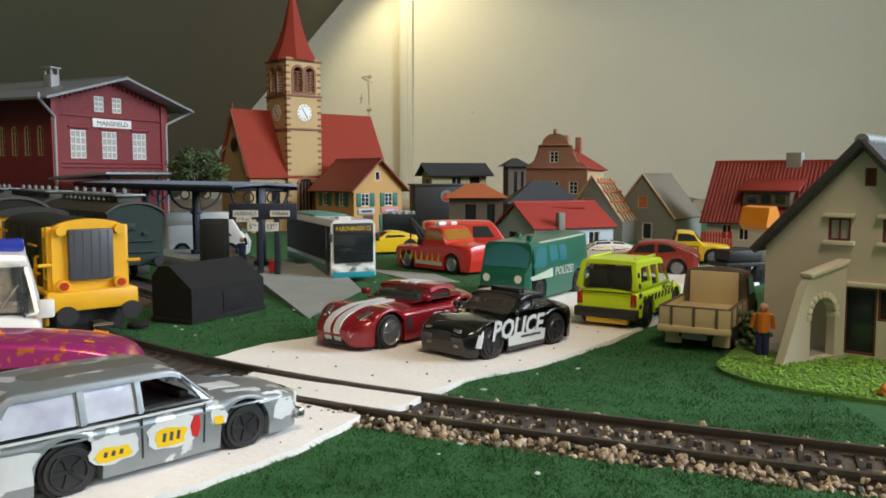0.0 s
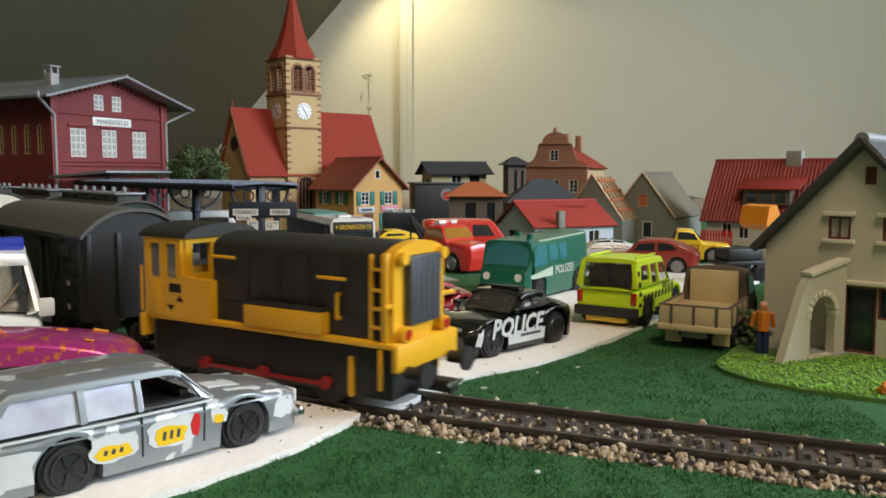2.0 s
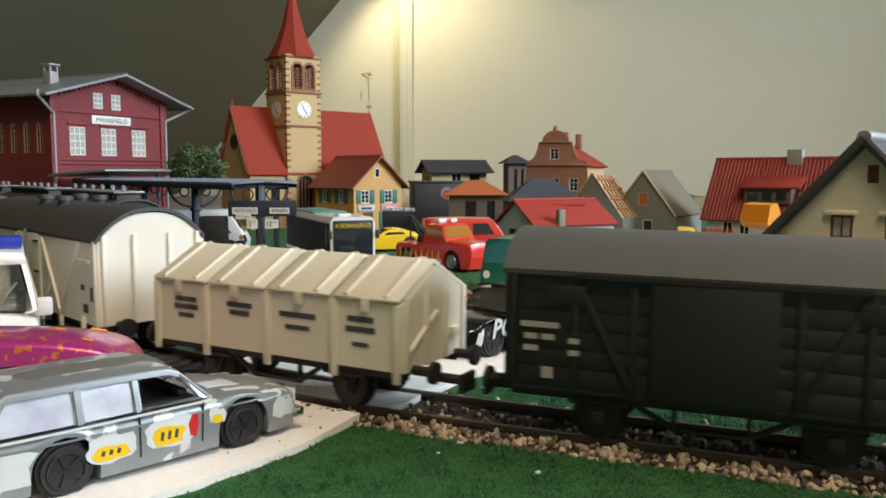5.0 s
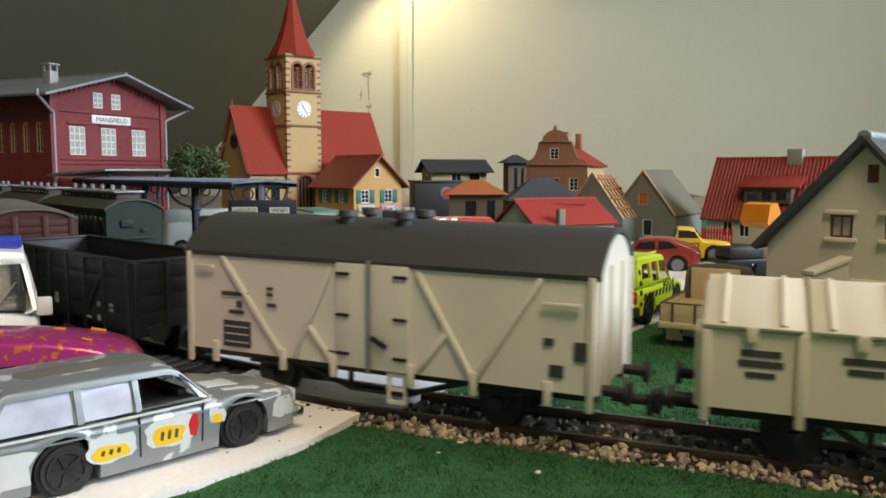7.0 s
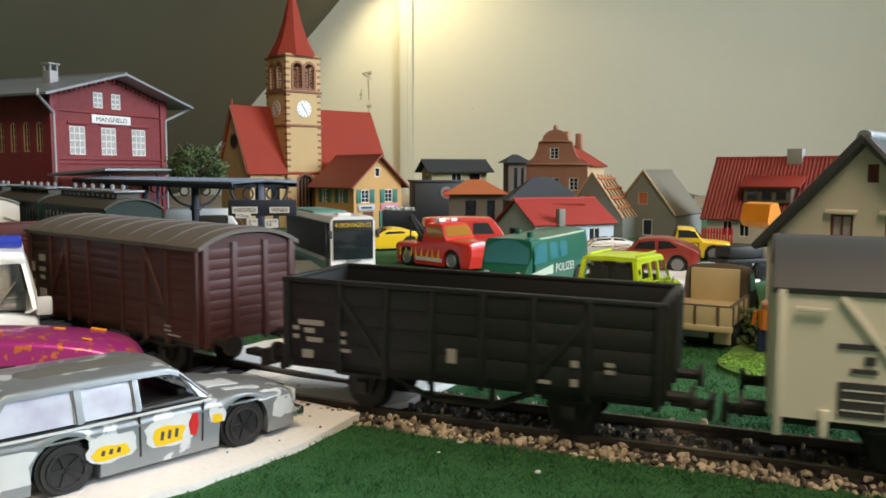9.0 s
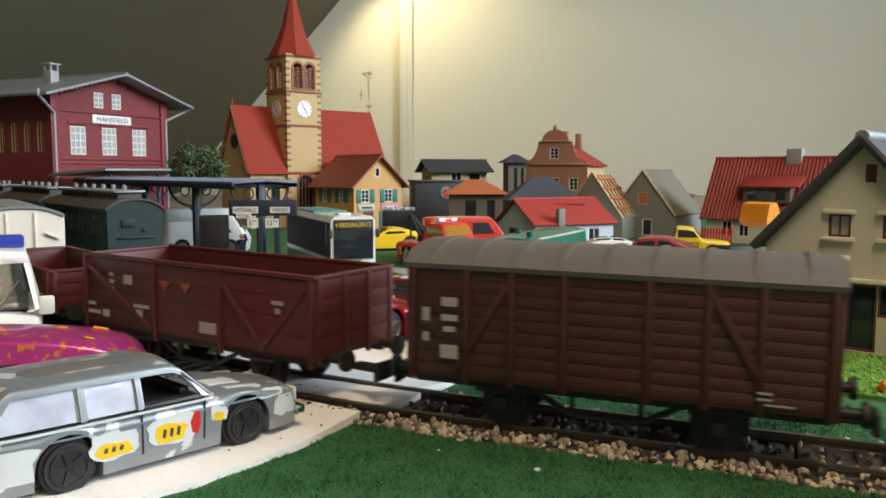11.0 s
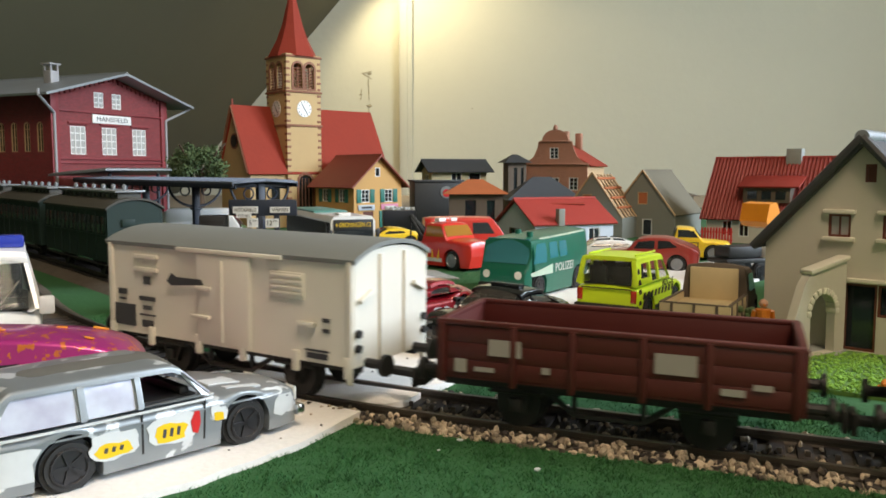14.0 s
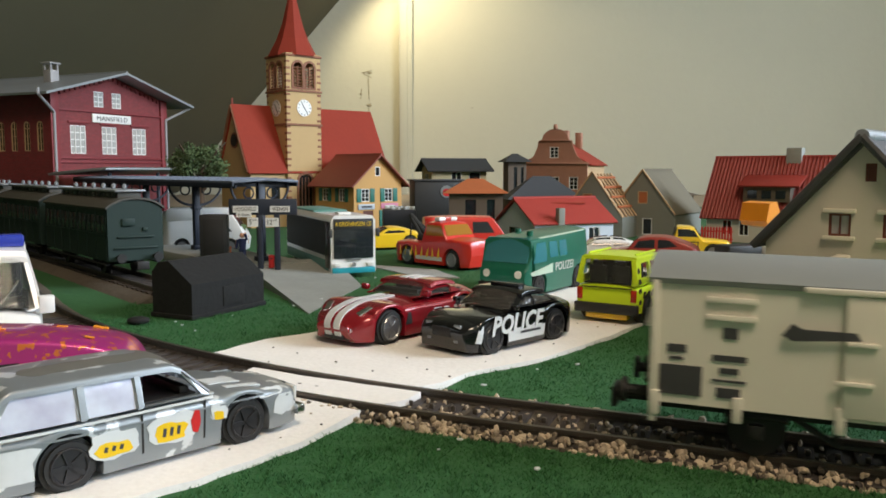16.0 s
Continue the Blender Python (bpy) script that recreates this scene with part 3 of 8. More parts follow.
def build_loco():
    th, L = vehicle("diesel_shunter", 5, -87.5, 46, "yellow and dark grey diesel shunting locomotive pulling the train", "locomotive")
    h = L / 2
    part("frame", box(L - 2, 26, 1.4, 0, 0, 16.9, 0.3), LOCO_Y, th, "yellow running plate")
    part("chassis", box(L - 8, 21, 12.5, 0, 0, 9.2, 0.6), UNDER, th)
    # hood with a rounded top
    hw = 10.6
    pts = [(-hw, 17), (hw, 17), (hw, 37.5)] + [(hw * math.cos(math.pi * i / 12), 37.5 + 3.6 * math.sin(math.pi * i / 12)) for i in range(1, 12)] + [(-hw, 37.5)]
    part("hood", prism(pts, -19, h - 4.0, axis="x"), LOCO_G, th, "dark grey engine hood")
    for s in (-1, 1):
        for i in range(5):
            part("hood_door", box(9.5, 0.5, 14, -10 + i * 10.5, s * (hw + 0.1), 30.5, 0.15), LOCO_G, th)
        part("side_tank", box(27, 4.0, 5.8, 9, s * 11.8, 20.6, 0.4), LOCO_Y, th, "yellow battery box on the footplate")
        part("tank_lid", box(27, 4.0, 0.8, 9, s * 11.8, 23.9, 0.2), LOCO_G, th)
        for x, z in ((26, 32), (-12, 35)):
            part("grab_rail", rod((x - 6, s * 12.2, z), (x + 3, s * 12.2, z), 0.45, 6), LOCO_Y, th)
        bm = rod((26, s * 11.8, 22), (26, s * 11.8, 28), 0.5, 6)
        rod((26, s * 10.4, 22), (26, s * 11.8, 22), 0.5, 6, bm)
        rod((26, s * 10.4, 28), (26, s * 11.8, 28), 0.5, 6, bm)
        part("hood_handle", bm, LOCO_Y, th)
    # front: yellow surround, slate radiator, lamps, beam
    pts = [(-11.2, 17), (11.2, 17), (11.2, 37.5)] + [(11.2 * math.cos(math.pi * i / 12), 37.5 + 3.8 * math.sin(math.pi * i / 12)) for i in range(1, 12)] + [(-11.2, 37.5)]
    part("front_surround", prism(pts, h - 6.2, h - 3.2, axis="x"), LOCO_Y, th, "yellow radiator surround")
    part("radiator", box(2.6, 13.4, 17.0, h - 2.2, 0, 29.5, 0.5), RADIATOR, th, "slate grey radiator shutter")
    for k in range(5):
        part("shutter_slat", box(0.3, 0.3, 16.0, h - 0.9, -5 + 2.5 * k, 29.5), RADIATOR, th)
    for s in (-1, 1):
        part("marker_lamp", rod((h - 3.4, s * 8.8, 37.6), (h - 1.2, s * 8.8, 37.6), 1.6, 14), LOCO_Y, th)
        lampm = part("head_lamp", rod((h - 3.4, s * 8.6, 19.4), (h - 0.6, s * 8.6, 19.4), 2.0, 16), LOCO_Y, th)
        part("lens", rod((h - 0.6, s * 8.6, 19.4), (h - 0.3, s * 8.6, 19.4), 1.4, 14), REDLAMP, lampm, "red lamp lens")
        part("corner_post", box(2.0, 2.0, 22, h - 5.4, s * 11.4, 28, 0.6), LOCO_Y, th)
        for z in (21, 25.5, 30, 35):
            part("ladder_rung", box(3.4, 1.0, 0.7, h - 7.6, s * 11.8, z), LOCO_Y, th)
        part("ladder_rail", box(0.8, 0.8, 21, h - 9.4, s * 11.9, 28), LOCO_Y, th)
        bm = rod((h - 4, s * 11.0, 26.5), (h - 2.5, s * 15.5, 26.5), 0.6, 6)
        part("side_lamp_bracket", bm, LOCO_Y, th)
    for e in (-1, 1):
        part("buffer_beam", box(1.8, 27.5, 6.4, e * (h - 1), 0, 14.2, 0.4), LOCO_Y, th, "yellow buffer beam")
        for s in (-1, 1):
            bm = rod((e * h, s * 9.6, 10.5), (e * (h + 5), s * 9.6, 10.5), 1.6, 12)
            rod((e * (h + 5), s * 9.6, 10.5), (e * (h + 6.0), s * 9.6, 10.5), 3.1, 18, bm)
            part("buffer", bm, UNDER, th)
            part("foot_step", box(1.0, 1.2, 10, e * (h - 6), s * 12.6, 11.0, 0.3), LOCO_Y if e > 0 else UNDER, th)
        part("coupler", box(8, 4, 3, e * (h + 4), 0, 6.0, 0.4), UNDER, th)
    part("coupler_loop", rod((h + 8, -3, 6.8), (h + 8, 3, 6.8), 0.6, 6), CHROME, th)
    # cab
    cx = -h + 14
    holes = [rect(-10, 28, -5.8, 37.5), rect(-3.4, 28, 1.0, 37.5)]
    for s in (-1, 1):
        part("cab_side", pierced([(-12, 17), (14.5, 17), (14.5, 28.2), (3.0, 29.0), (3.0, 39.5), (-12, 39.5)], holes, s * 12.4 - 0.6, s * 12.4 + 0.6), LOCO_Y, th, "yellow cab side") .location = (cx * MM, 0, 0)
        for x in (-7.8, -1.0):
            part("cab_window", box(4.4, 0.4, 9.5, cx + x, s * 12.2, 32.7), GLASS, th)
        part("cab_step_box", box(11.4, 3.0, 11.2, cx + 8.9, s * 11.2, 22.7, 0.5), LOCO_Y, th)
        part("cab_door_panel", box(5.2, 0.4, 9.5, cx - 7.8, s * 13.1, 22.4, 0.1), LOCO_Y, th)
        part("cab_number", box(4.6, 0.2, 2.4, cx + 0.6, s * 13.1, 25.4), UNDER, th)
        for k in (-1, 1):
            part("cab_crest", prism([(cx + 0.6 + k * 0.4, 21.2 + k * 0.6), (cx + 0.6 + k * 3.2, 21.2 + k * 0.6), (cx + 0.6 + k * 1.8, 21.2 + k * 2.2)], s * 13.05, s * 13.2), UNDER, th)
        part("cab_handrail", rod((cx - 13.2, s * 13.2, 18), (cx - 13.2, s * 13.2, 31), 0.4, 6), LOCO_Y, th)
    for x in (-12, 3):
        part("cab_end", pierced(rect(-11.8, 17, 11.8, 39.5), [rect(-9.5, 29, -3, 37.5), rect(3, 29, 9.5, 37.5)], -0.6, 0.6), LOCO_Y, th).matrix_local = pose((cx + x) * MM, 0, 0, 0, 0, 90)
    pts = [(13.4 * math.cos(math.pi * i / 14), 39.2 + 3.6 * math.sin(math.pi * i / 14)) for i in range(15)]
    part("cab_roof", prism(pts, cx - 14, cx + 5, axis="x"), LOCO_G, th, "dark grey cab roof")
    # running gear
    axles(th, (-22, 0, 22), 7.0)
    for s in (-1, 1):
        part("coupling_rod", box(46, 0.8, 1.1, 0, s * 11.6, 5.0, 0.3), ROD_RED, th, "red coupling rod")
        for x in (-22, 0, 22):
            part("crank", rod((x, s * 10, 5.4), (x, s * 12.2, 5.4), 1.7, 12), ROD_RED, th, "red crank disc")
        part("brake_hanger", box(1.4, 1.0, 10, 30, s * 11, 8.0), LOCO_Y, th)


def build_wagons():
    # black covered van with a grey arched roof
    th, L = vehicle("covered_van", -111, -203, 50, "black covered goods van with a grey arched roof", "goods wagon")
    w = 15.0
    part("body", boxcar_body(L, w, 11, 36.5, 7.5), WAG_BLACK, th)
    part("roof", arc_roof(L, w, 36.5, 7.8), WAG_ROOF, th, "grey arched roof")
    planks(th, L, w, 12, 36, 6, WAG_BLACK, False)
    ribs(th, (-L / 2 + 1.5, -30, -17, 17, 30, L / 2 - 1.5), w, 11, 36, WAG_BLACK)
    part("sliding_door", box(26, 1.2, 23.5, 0, -w - 0.9, 23.5, 0.3), WAG_BLACK, th)
    part("sliding_door", box(26, 1.2, 23.5, 0, w + 0.9, 23.5, 0.3), WAG_BLACK, th)
    for s in (-1, 1):
        part("door_track", box(60, 0.8, 0.9, 0, s * (w + 1.3), 35.6), WAG_BLACK, th)
        for x in (-32, 32):
            part("vent", box(9, 0.8, 4, x, s * (w + 0.6), 31.5, 0.2), WAG_BLACK, th)
    strut(th, (-17, 12), (-30, 35), w, WAG_BLACK)
    strut(th, (17, 12), (30, 35), w, WAG_BLACK)
    end_ribs(th, L, (-5, 5, -13.6, 13.6), 11, 37, WAG_BLACK)
    marks(th, -1, [(-38, 25, 9, 1.2), (-40, 22.5, 3, 1.2), (-36, 22.5, 3, 1.2), (-40, 20, 3.4, 1.2), (-30, 22, 2.4, 1.1), (-30, 19.5, 2.4, 1.1), (-36, 15, 2.6, 2.4), (36, 15, 2, 1.6), (36, 22, 2, 1.4)], w + 0.9)
    undergear(th, L, 50)
    # cream lidded wagon
    th, L = vehicle("lidded_wagon", -227, -312, 46, "cream lidded lime wagon with hinged roof lids", "goods wagon")
    w = 14.5
    pts = [(-w, 11), (w, 11), (w, 26.5), (0, 34), (-w, 26.5)]
    part("body", prism(pts, -L / 2, L / 2, axis="x"), WAG_CREAM, th)
    for s in (-1, 1):
        for i in range(4):
            x = -L / 2 + L * (i + 0.5) / 4
            lid = part("lid", placed(box(L / 4 - 1.2, 17.5, 1.0, 0, 0, 0, 0.3), x, s * 7.6, 31.2, rx=-s * 27.3), WAG_CREAM, th)
            for k in (-6, 6):
                part("hinge", placed(box(1.2, 16.5, 0.7, k, 0, 0.8, 0.2), x, s * 7.6, 31.2, rx=-s * 27.3), WAG_CREAM, lid)
        marks(th, s, [(-30 + 0 * s, 22.4, 8, 1.3), (-30, 20.4, 9, 1.3), (-30, 18.2, 6, 1.1), (-10, 22.4, 9, 1.3), (-10, 20.4, 7, 1.2), (10, 21.6, 12, 1.3), (10, 18.6, 8, 1.1), (30, 22.4, 8, 1.3), (30, 20, 9, 1.3), (30, 16.5, 5, 1.0)], w + 0.1, PRINT_D)
    ribs(th, (-L / 2 + 1.5, -22, 0, 22, L / 2 - 1.5), w, 8.5, 26.5, WAG_CREAM, 2.0, 1.0)
    ribs(th, (-32, 32, -11, 11), w, 24.5, 27.5, WAG_CREAM, 2.4, 1.4, "lid_latch")
    end_ribs(th, L, (-4.5, 4.5, -13.2, 13.2), 11, 28, WAG_CREAM)
    for e in (-1, 1):
        part("end_brace", placed(box(1.0, 15, 1.4, 0, 0, 0, 0.2), e * (L / 2 + 0.3), -6, 19, rx=32), WAG_CREAM, th)
        part("lamp_bracket", box(1.6, 3.4, 2.6, e * (L / 2 + 0.6), 8, 17, 0.3), WAG_CREAM, th)
    undergear(th, L, 46)
    # white refrigerator van, dark roof with two vents
    th, L = vehicle("refrigerator_van", -332.5, -448.5, 66, "long white refrigerator van with dark arched roof and four roof vents", "goods wagon")
    w = 15.5
    part("body", boxcar_body(L, w, 11, 35.5, 8.5), WAG_WHITE, th)
    part("roof", arc_roof(L, w, 35.8, 8.8, 0.7), ROOF_DARK, th, "dark grey arched roof")
    for x in (-13, 4):
        for y in (-5.5, 5.5):
            v = part("roof_vent", rod((x, y, 42.5), (x, y, 45.2), 1.9, 14), ROOF_DARK, th)
            part("vent_cap", rod((x, y, 45.1), (x, y, 46.6), 2.7, 16, r2=2.5), ROOF_DARK, v)
    ribs(th, (-L / 2 + 1.2, L / 2 - 1.2), w, 7.5, 35.5, WAG_WHITE, 1.6, 0.9)
    ribs(th, (-48, -25.8, -10.2, 12.0, 28.7, 47), w, 8.0, 13.2, WAG_WHITE, 1.8, 1.0, "stake_pocket")
    for a, b in (((-45.7, 34.5), (-26, 11.5)), ((-10.6, 34), (-22, 12)), ((-18.4, 20), (-10.6, 11.8)), ((13.5, 34), (28.4, 11.5)), ((21.5, 21), (14, 12)), ((29, 11.5), (45, 34.5))):
        strut(th, a, b, w, WAG_WHITE, 1.3)
    for s in (-1, 1):
        for x in (-4.7, 6.1):
            d = part("door_leaf", box(9.6 if x < 0 else 10.8, 0.7, 25, x, s * (w + 0.2), 23.4, 0.15), WAG_WHITE, th)
            for z in (14, 23, 32.6):
                part("hinge", box(3.8, 0.5, 0.7, x + (3 if x > 0 else -2.6), s * (w + 0.7), z), UNDER, d, "black door hinge")
        st = part("foot_step", pierced(rect(5.2, 3.4, 10.4, 10.5), [rect(5.9, 4.2, 9.7, 6.4), rect(5.9, 7.2, 9.7, 9.6)], s * (w - 0.4) - 0.4, s * (w - 0.4) + 0.4), WAG_WHITE, th, "white foot step below the door")
        part("lock_bar", box(0.8, 0.8, 26, 0.3, s * (w + 1.0), 23, 0.1), ZINC, th)
        part("door_latch", placed(box(4.6, 0.8, 1.0, 0, 0, 0), 3.5, s * (w + 1.3), 17.5, ry=25), UNDER, th)
        part("hand_rail", box(9, 0.8, 0.9, 50, s * (w + 1.0), 29.5, 0.2), WAG_WHITE, th)
        part("hand_rail", box(6, 0.8, 0.9, -51, s * (w + 1.0), 32.0, 0.2), WAG_WHITE, th)
        marks(th, s, [(-41.5, 25.5, 9, 1.0), (-40, 23, 2, 1.6), (-41, 21, 5, 0.9), (-33 + 3, 27.5, 2, 0.7), (-30, 26, 2, 0.7), (-29.5, 23.5, 3, 0.8), (-12, 14, 4, 0.4), (47, 21.5, 2.5, 1.6), (49, 15.5, 3.4, 2.6), (54.5, 20, 3, 4)], w + 0.3, PRINT_D)
        part("data_plate", box(9, 0.3, 6.5, -41, s * (w + 0.2), 15.5), PRINT_D, th, "black data plate")
        for z in (13.5, 15.5, 17.3):
            part("data_line", box(7.6, 0.2, 0.3, -41, s * (w + 0.4), z), PRINT, th)
    end_ribs(th, L, (-5.2, 5.2, -13.8, 13.8), 11, 37, WAG_WHITE, 1.2)
    undergear(th, L, 66)
    # open wagons
    for name, f, r, wb, high, m, label in (("open_wagon", -470.5, -567.5, 54, 30.3, WAG_BLACK, "black high-sided open goods wagon, empty"),
                                           ("open_wagon", -711, -808, 50, 30.8, WAG_BROWN2, "red-brown high-sided open goods wagon with diagonal braces"),
                                           ("low_open_wagon", -829, -911, 44, 23.4, WAG_BROWN2, "red-brown low-sided open goods wagon, empty")):
        th, L = vehicle(name, f, r, wb, label, "goods wagon")
        w = 14.8
        part("floor_plate", box(L, 2 * w, 1.2, 0, 0, 11.6), m, th)
        for s in (-1, 1):
            part("side_wall", box(L, 1.2, high - 11, 0, s * (w - 0.6), (high + 11) / 2, 0.3), m, th)
            part("top_rail", box(L + 0.6, 1.9, 1.1, 0, s * (w - 0.4), high, 0.3), m, th)
        for e in (-1, 1):
            part("end_wall", box(1.2, 2 * w - 2.6, high - 11, e * (L / 2 - 0.6), 0, (high + 11) / 2, 0.3), m, th)
            part("end_rail", box(1.9, 2 * w - 2.4, 1.1, e * (L / 2 - 0.4), 0, high, 0.3), m, th)
        n = 4 if high > 25 else 3
        planks(th, L, w, 11.5, high - 0.6, n, m)
        end_ribs(th, L, (-4.5, 4.5, -13.6, 13.6), 10, high, m)
        if name == "low_open_wagon":
            ribs(th, (-L / 2 + 1.2, -22, -8, 8, 22, L / 2 - 1.2), w, 10, high, m)
            marks(th, -1, [(-24, 18.5, 8, 3.6), (15, 18.5, 9, 4.2), (-35, 14, 3, 3), (-29, 13.5, 5, 1), (-14, 14.5, 2, 1.4), (27, 14, 5, 1.4), (33, 15.5, 4, 1.2)], w + 0.5)
        elif m is WAG_BLACK:
            ribs(th, (-L / 2 + 1.2, -32, -19, -6.5, 6.5, 19, 32, L / 2 - 1.2), w, 9, high, m)
            strut(th, (-19, 12), (-32, 27), w, m)
            strut(th, (19, 12), (32, 27), w, m)
            marks(th, -1, [(-40, 20.5, 7.5, 1.3), (-40.5, 18.6, 3, 1.2), (-39, 16.5, 4.6, 1.1), (-44.5, 19, 1.8, 1), (-44.5, 17, 1.8, 1), (-41, 13, 3.2, 2), (-31, 18.5, 2.2, 1), (-31, 16.6, 2.2, 1), (-30, 14.6, 3, 0.8),
                           (-1, 16, 2.4, 3.2), (29, 17, 1.8, 1.4), (29, 13, 1.8, 1.6), (37, 17.5, 2.2, 0.9), (37, 16, 2.2, 0.9), (22, 12.6, 3, 0.8)], w + 0.5)
        else:
            ribs(th, (-L / 2 + 1.2, L / 2 - 1.2), w, 9, high, m)
            ribs(th, (-14, 14), w, 9, high, m, 1.4)
            strut(th, (-L / 2 + 3, 28), (-16, 12), w, m)
            strut(th, (14, 28), (30, 12), w, m)
            strut(th, (L / 2 - 3, 28), (30, 12), w, m)
            for s in (-1, 1):
                for x in (-9, 0):
                    part("triangle_mark", prism([(x - 2.6, 26), (x + 2.6, 26), (x, 23.2)], s * (w + 0.5), s * (w + 0.7)), mat("mark_dull_red", (0.30, 0.08, 0.05), 0.6), th, "small dull red triangle mark")
            marks(th, -1, [(-26, 25, 4, 2.6), (-34, 26, 2, 1), (-34, 24, 2, 1), (-34, 22, 2.4, 1), (-20, 18, 7, 1), (-21, 16, 3, 2), (9, 15, 7, 3), (36, 24, 4, 1), (36, 22, 1.6, 1.4), (-44, 17, 3.6, 1), (-43, 14.6, 6, 1), (-37, 14.6, 3, 2)], w + 0.5)
        undergear(th, L, wb)
    # red-brown covered van, ribbed roof
    th, L = vehicle("covered_van", -592, -688, 50, "dark red-brown boarded covered van with a worn ribbed roof", "goods wagon")
    w = 15.2
    part("body", boxcar_body(L, w, 11, 36.0, 3.8), WAG_BROWN, th)
    part("roof", arc_roof(L, w, 36.2, 4.2), VAN_ROOF, th, "worn brown-grey ribbed roof")
    for i in range(9):
        part("roof_rib", placed(arc_roof(0.9, w, 36.6, 4.2, 0.4), -L / 2 + L * (i + 0.5) / 9, 0, 0), VAN_ROOF, th)
    planks(th, L, w, 11.5, 35.5, 9, WAG_BROWN)
    ribs(th, (-L / 2 + 1.2, -33, -22, -9.5, 9.5, 22, 33, L / 2 - 1.2), w, 10, 35.6, WAG_BROWN)
    strut(th, (-36, 12), (-22, 34), w, WAG_BROWN)
    strut(th, (36, 12), (22, 34), w, WAG_BROWN)
    end_ribs(th, L, (-5, 5, -13.8, 13.8), 10, 37, WAG_BROWN, 1.8)
    marks(th, -1, [(-37, 28, 4, 2), (-37, 24.5, 4, 1.4), (-37, 22, 3, 1.2), (-43, 25, 1.8, 3), (-43, 20, 1.6, 2), (34, 14.8, 3, 0.5), (34, 13.6, 3, 0.5), (37, 12.6, 6, 0.4), (-37, 17, 4.5, 3)], w + 1.0)
    undergear(th, L, 50)
    # last: white van, pale grey roof
    th, L = vehicle("refrigerator_van", -930.5, -1024, 48, "white refrigerator van with pale grey roof at the train end", "goods wagon")
    w = 14.8
    part("body", boxcar_body(L, w, 10.5, 35.5, 3.4), WAG_WHITE, th)
    part("roof", arc_roof(L, w, 35.8, 3.8, 0.9), ROOF_LIGHT, th, "pale grey curved roof")
    ribs(th, (-L / 2 + 1.5, -28, -8, 9, 28, L / 2 - 1.5), w, 8, 13, WAG_WHITE, 2.0, 1.2, "stake_pocket")
    ribs(th, (-L / 2 + 1.0, L / 2 - 1.0), w, 6.5, 35.5, WAG_WHITE, 1.6, 0.9)
    for s in (-1, 1):
        d = part("sliding_door", box(20, 1.1, 23, 2, s * (w + 0.6), 22.8, 0.25), WAG_WHITE, th)
        part("door_stay", box(0.8, 0.8, 21, 2, s * (w + 1.4), 22.5, 0.15), WAG_WHITE, d)
        part("door_bar", box(6, 0.9, 0.9, -5, s * (w + 1.5), 25.5, 0.2), WAG_WHITE, d)
        part("door_bar", box(7, 0.9, 0.9, -6, s * (w + 1.5), 18.0, 0.2), WAG_WHITE, d)
        part("door_track", box(40, 1.2, 1.2, 4, s * (w + 1.0), 35.0, 0.3), WAG_WHITE, th)
        for z in (28.5, 32.0):
            part("vent_slat", box(10, 1.0, 1.2, -30, s * (w + 0.5), z, 0.25), WAG_WHITE, th)
        v = part("vent_hatch", box(11.5, 0.7, 6.4, 25, s * (w + 0.3), 28.5, 0.2), WAG_WHITE, th)
        for z in (26.6, 28.0, 29.4, 30.8):
            part("vent_slat", box(10.5, 0.8, 0.7, 25, s * (w + 0.7), z, 0.2), WAG_WHITE, v)
        part("hand_bar", box(6, 1.2, 1.2, 32, s * (w + 0.9), 19.8, 0.3), WAG_WHITE, th)
        part("brand_plate", prism([(-20, 26.2), (-18, 28.6), (-16, 27.6), (-6, 27.6), (-5, 26.2), (-18, 25.2)], s * (w + 1.2), s * (w + 1.3)), PRINT_D, th, "dark brand mark without letters")
        marks(th, s, [(-30, 25.5, 3, 2.2), (-30, 20.5, 7, 1.2), (-30, 18.0, 4, 1.2), (-30, 16, 7, 0.5), (-30, 13.6, 5, 2), (-41, 21.8, 4, 1.6), (-41, 19.8, 3, 0.6), (35, 13.5, 8, 0.5), (35, 12.2, 7, 1.4), (38, 21, 2.4, 1), (38, 18.5, 2.4, 1)], w + 0.2, PRINT_D)
        part("data_plate", box(9, 0.3, 6, -40, s * (w + 0.2), 15.4), PRINT_D, th, "black data plate")
    for e in (-1, 1):
        for s in (-1, 1):
            for z in (15, 18.5):
                part("lamp_bracket", rod((e * L / 2, s * 13.6, z), (e * (L / 2 + 1.0), s * 13.6, z), 1.0, 8), UNDER, th)
            part("end_bar", placed(box(1.2, 5.5, 1.0, 0, 0, 0, 0.2), e * (L / 2 + 0.8), s * 11, 27, rx=-s * 25), WAG_WHITE, th)
    end_ribs(th, L, (-5, 5), 10.5, 36.5, WAG_WHITE, 1.0)
    undergear(th, L, 48)


build_loco()
build_wagons()


# ---- toy vehicles ----
def offset_loop(pts, d):
    out = []
    n = len(pts)
    area = sum(pts[i][0] * pts[(i + 1) % n][1] - pts[(i + 1) % n][0] * pts[i][1] for i in range(n))
    sg = 1 if area > 0 else -1
    for i in range(n):
        a, b, c = Vector(pts[i - 1]), Vector(pts[i]), Vector(pts[(i + 1) % n])
        u, v = (b - a).normalized(), (c - b).normalized()
        t = (u + v)
        t = t.normalized() if t.length > 1e-6 else u
        out.append((b.x - sg * t.y * d, b.y + sg * t.x * d))
    return out


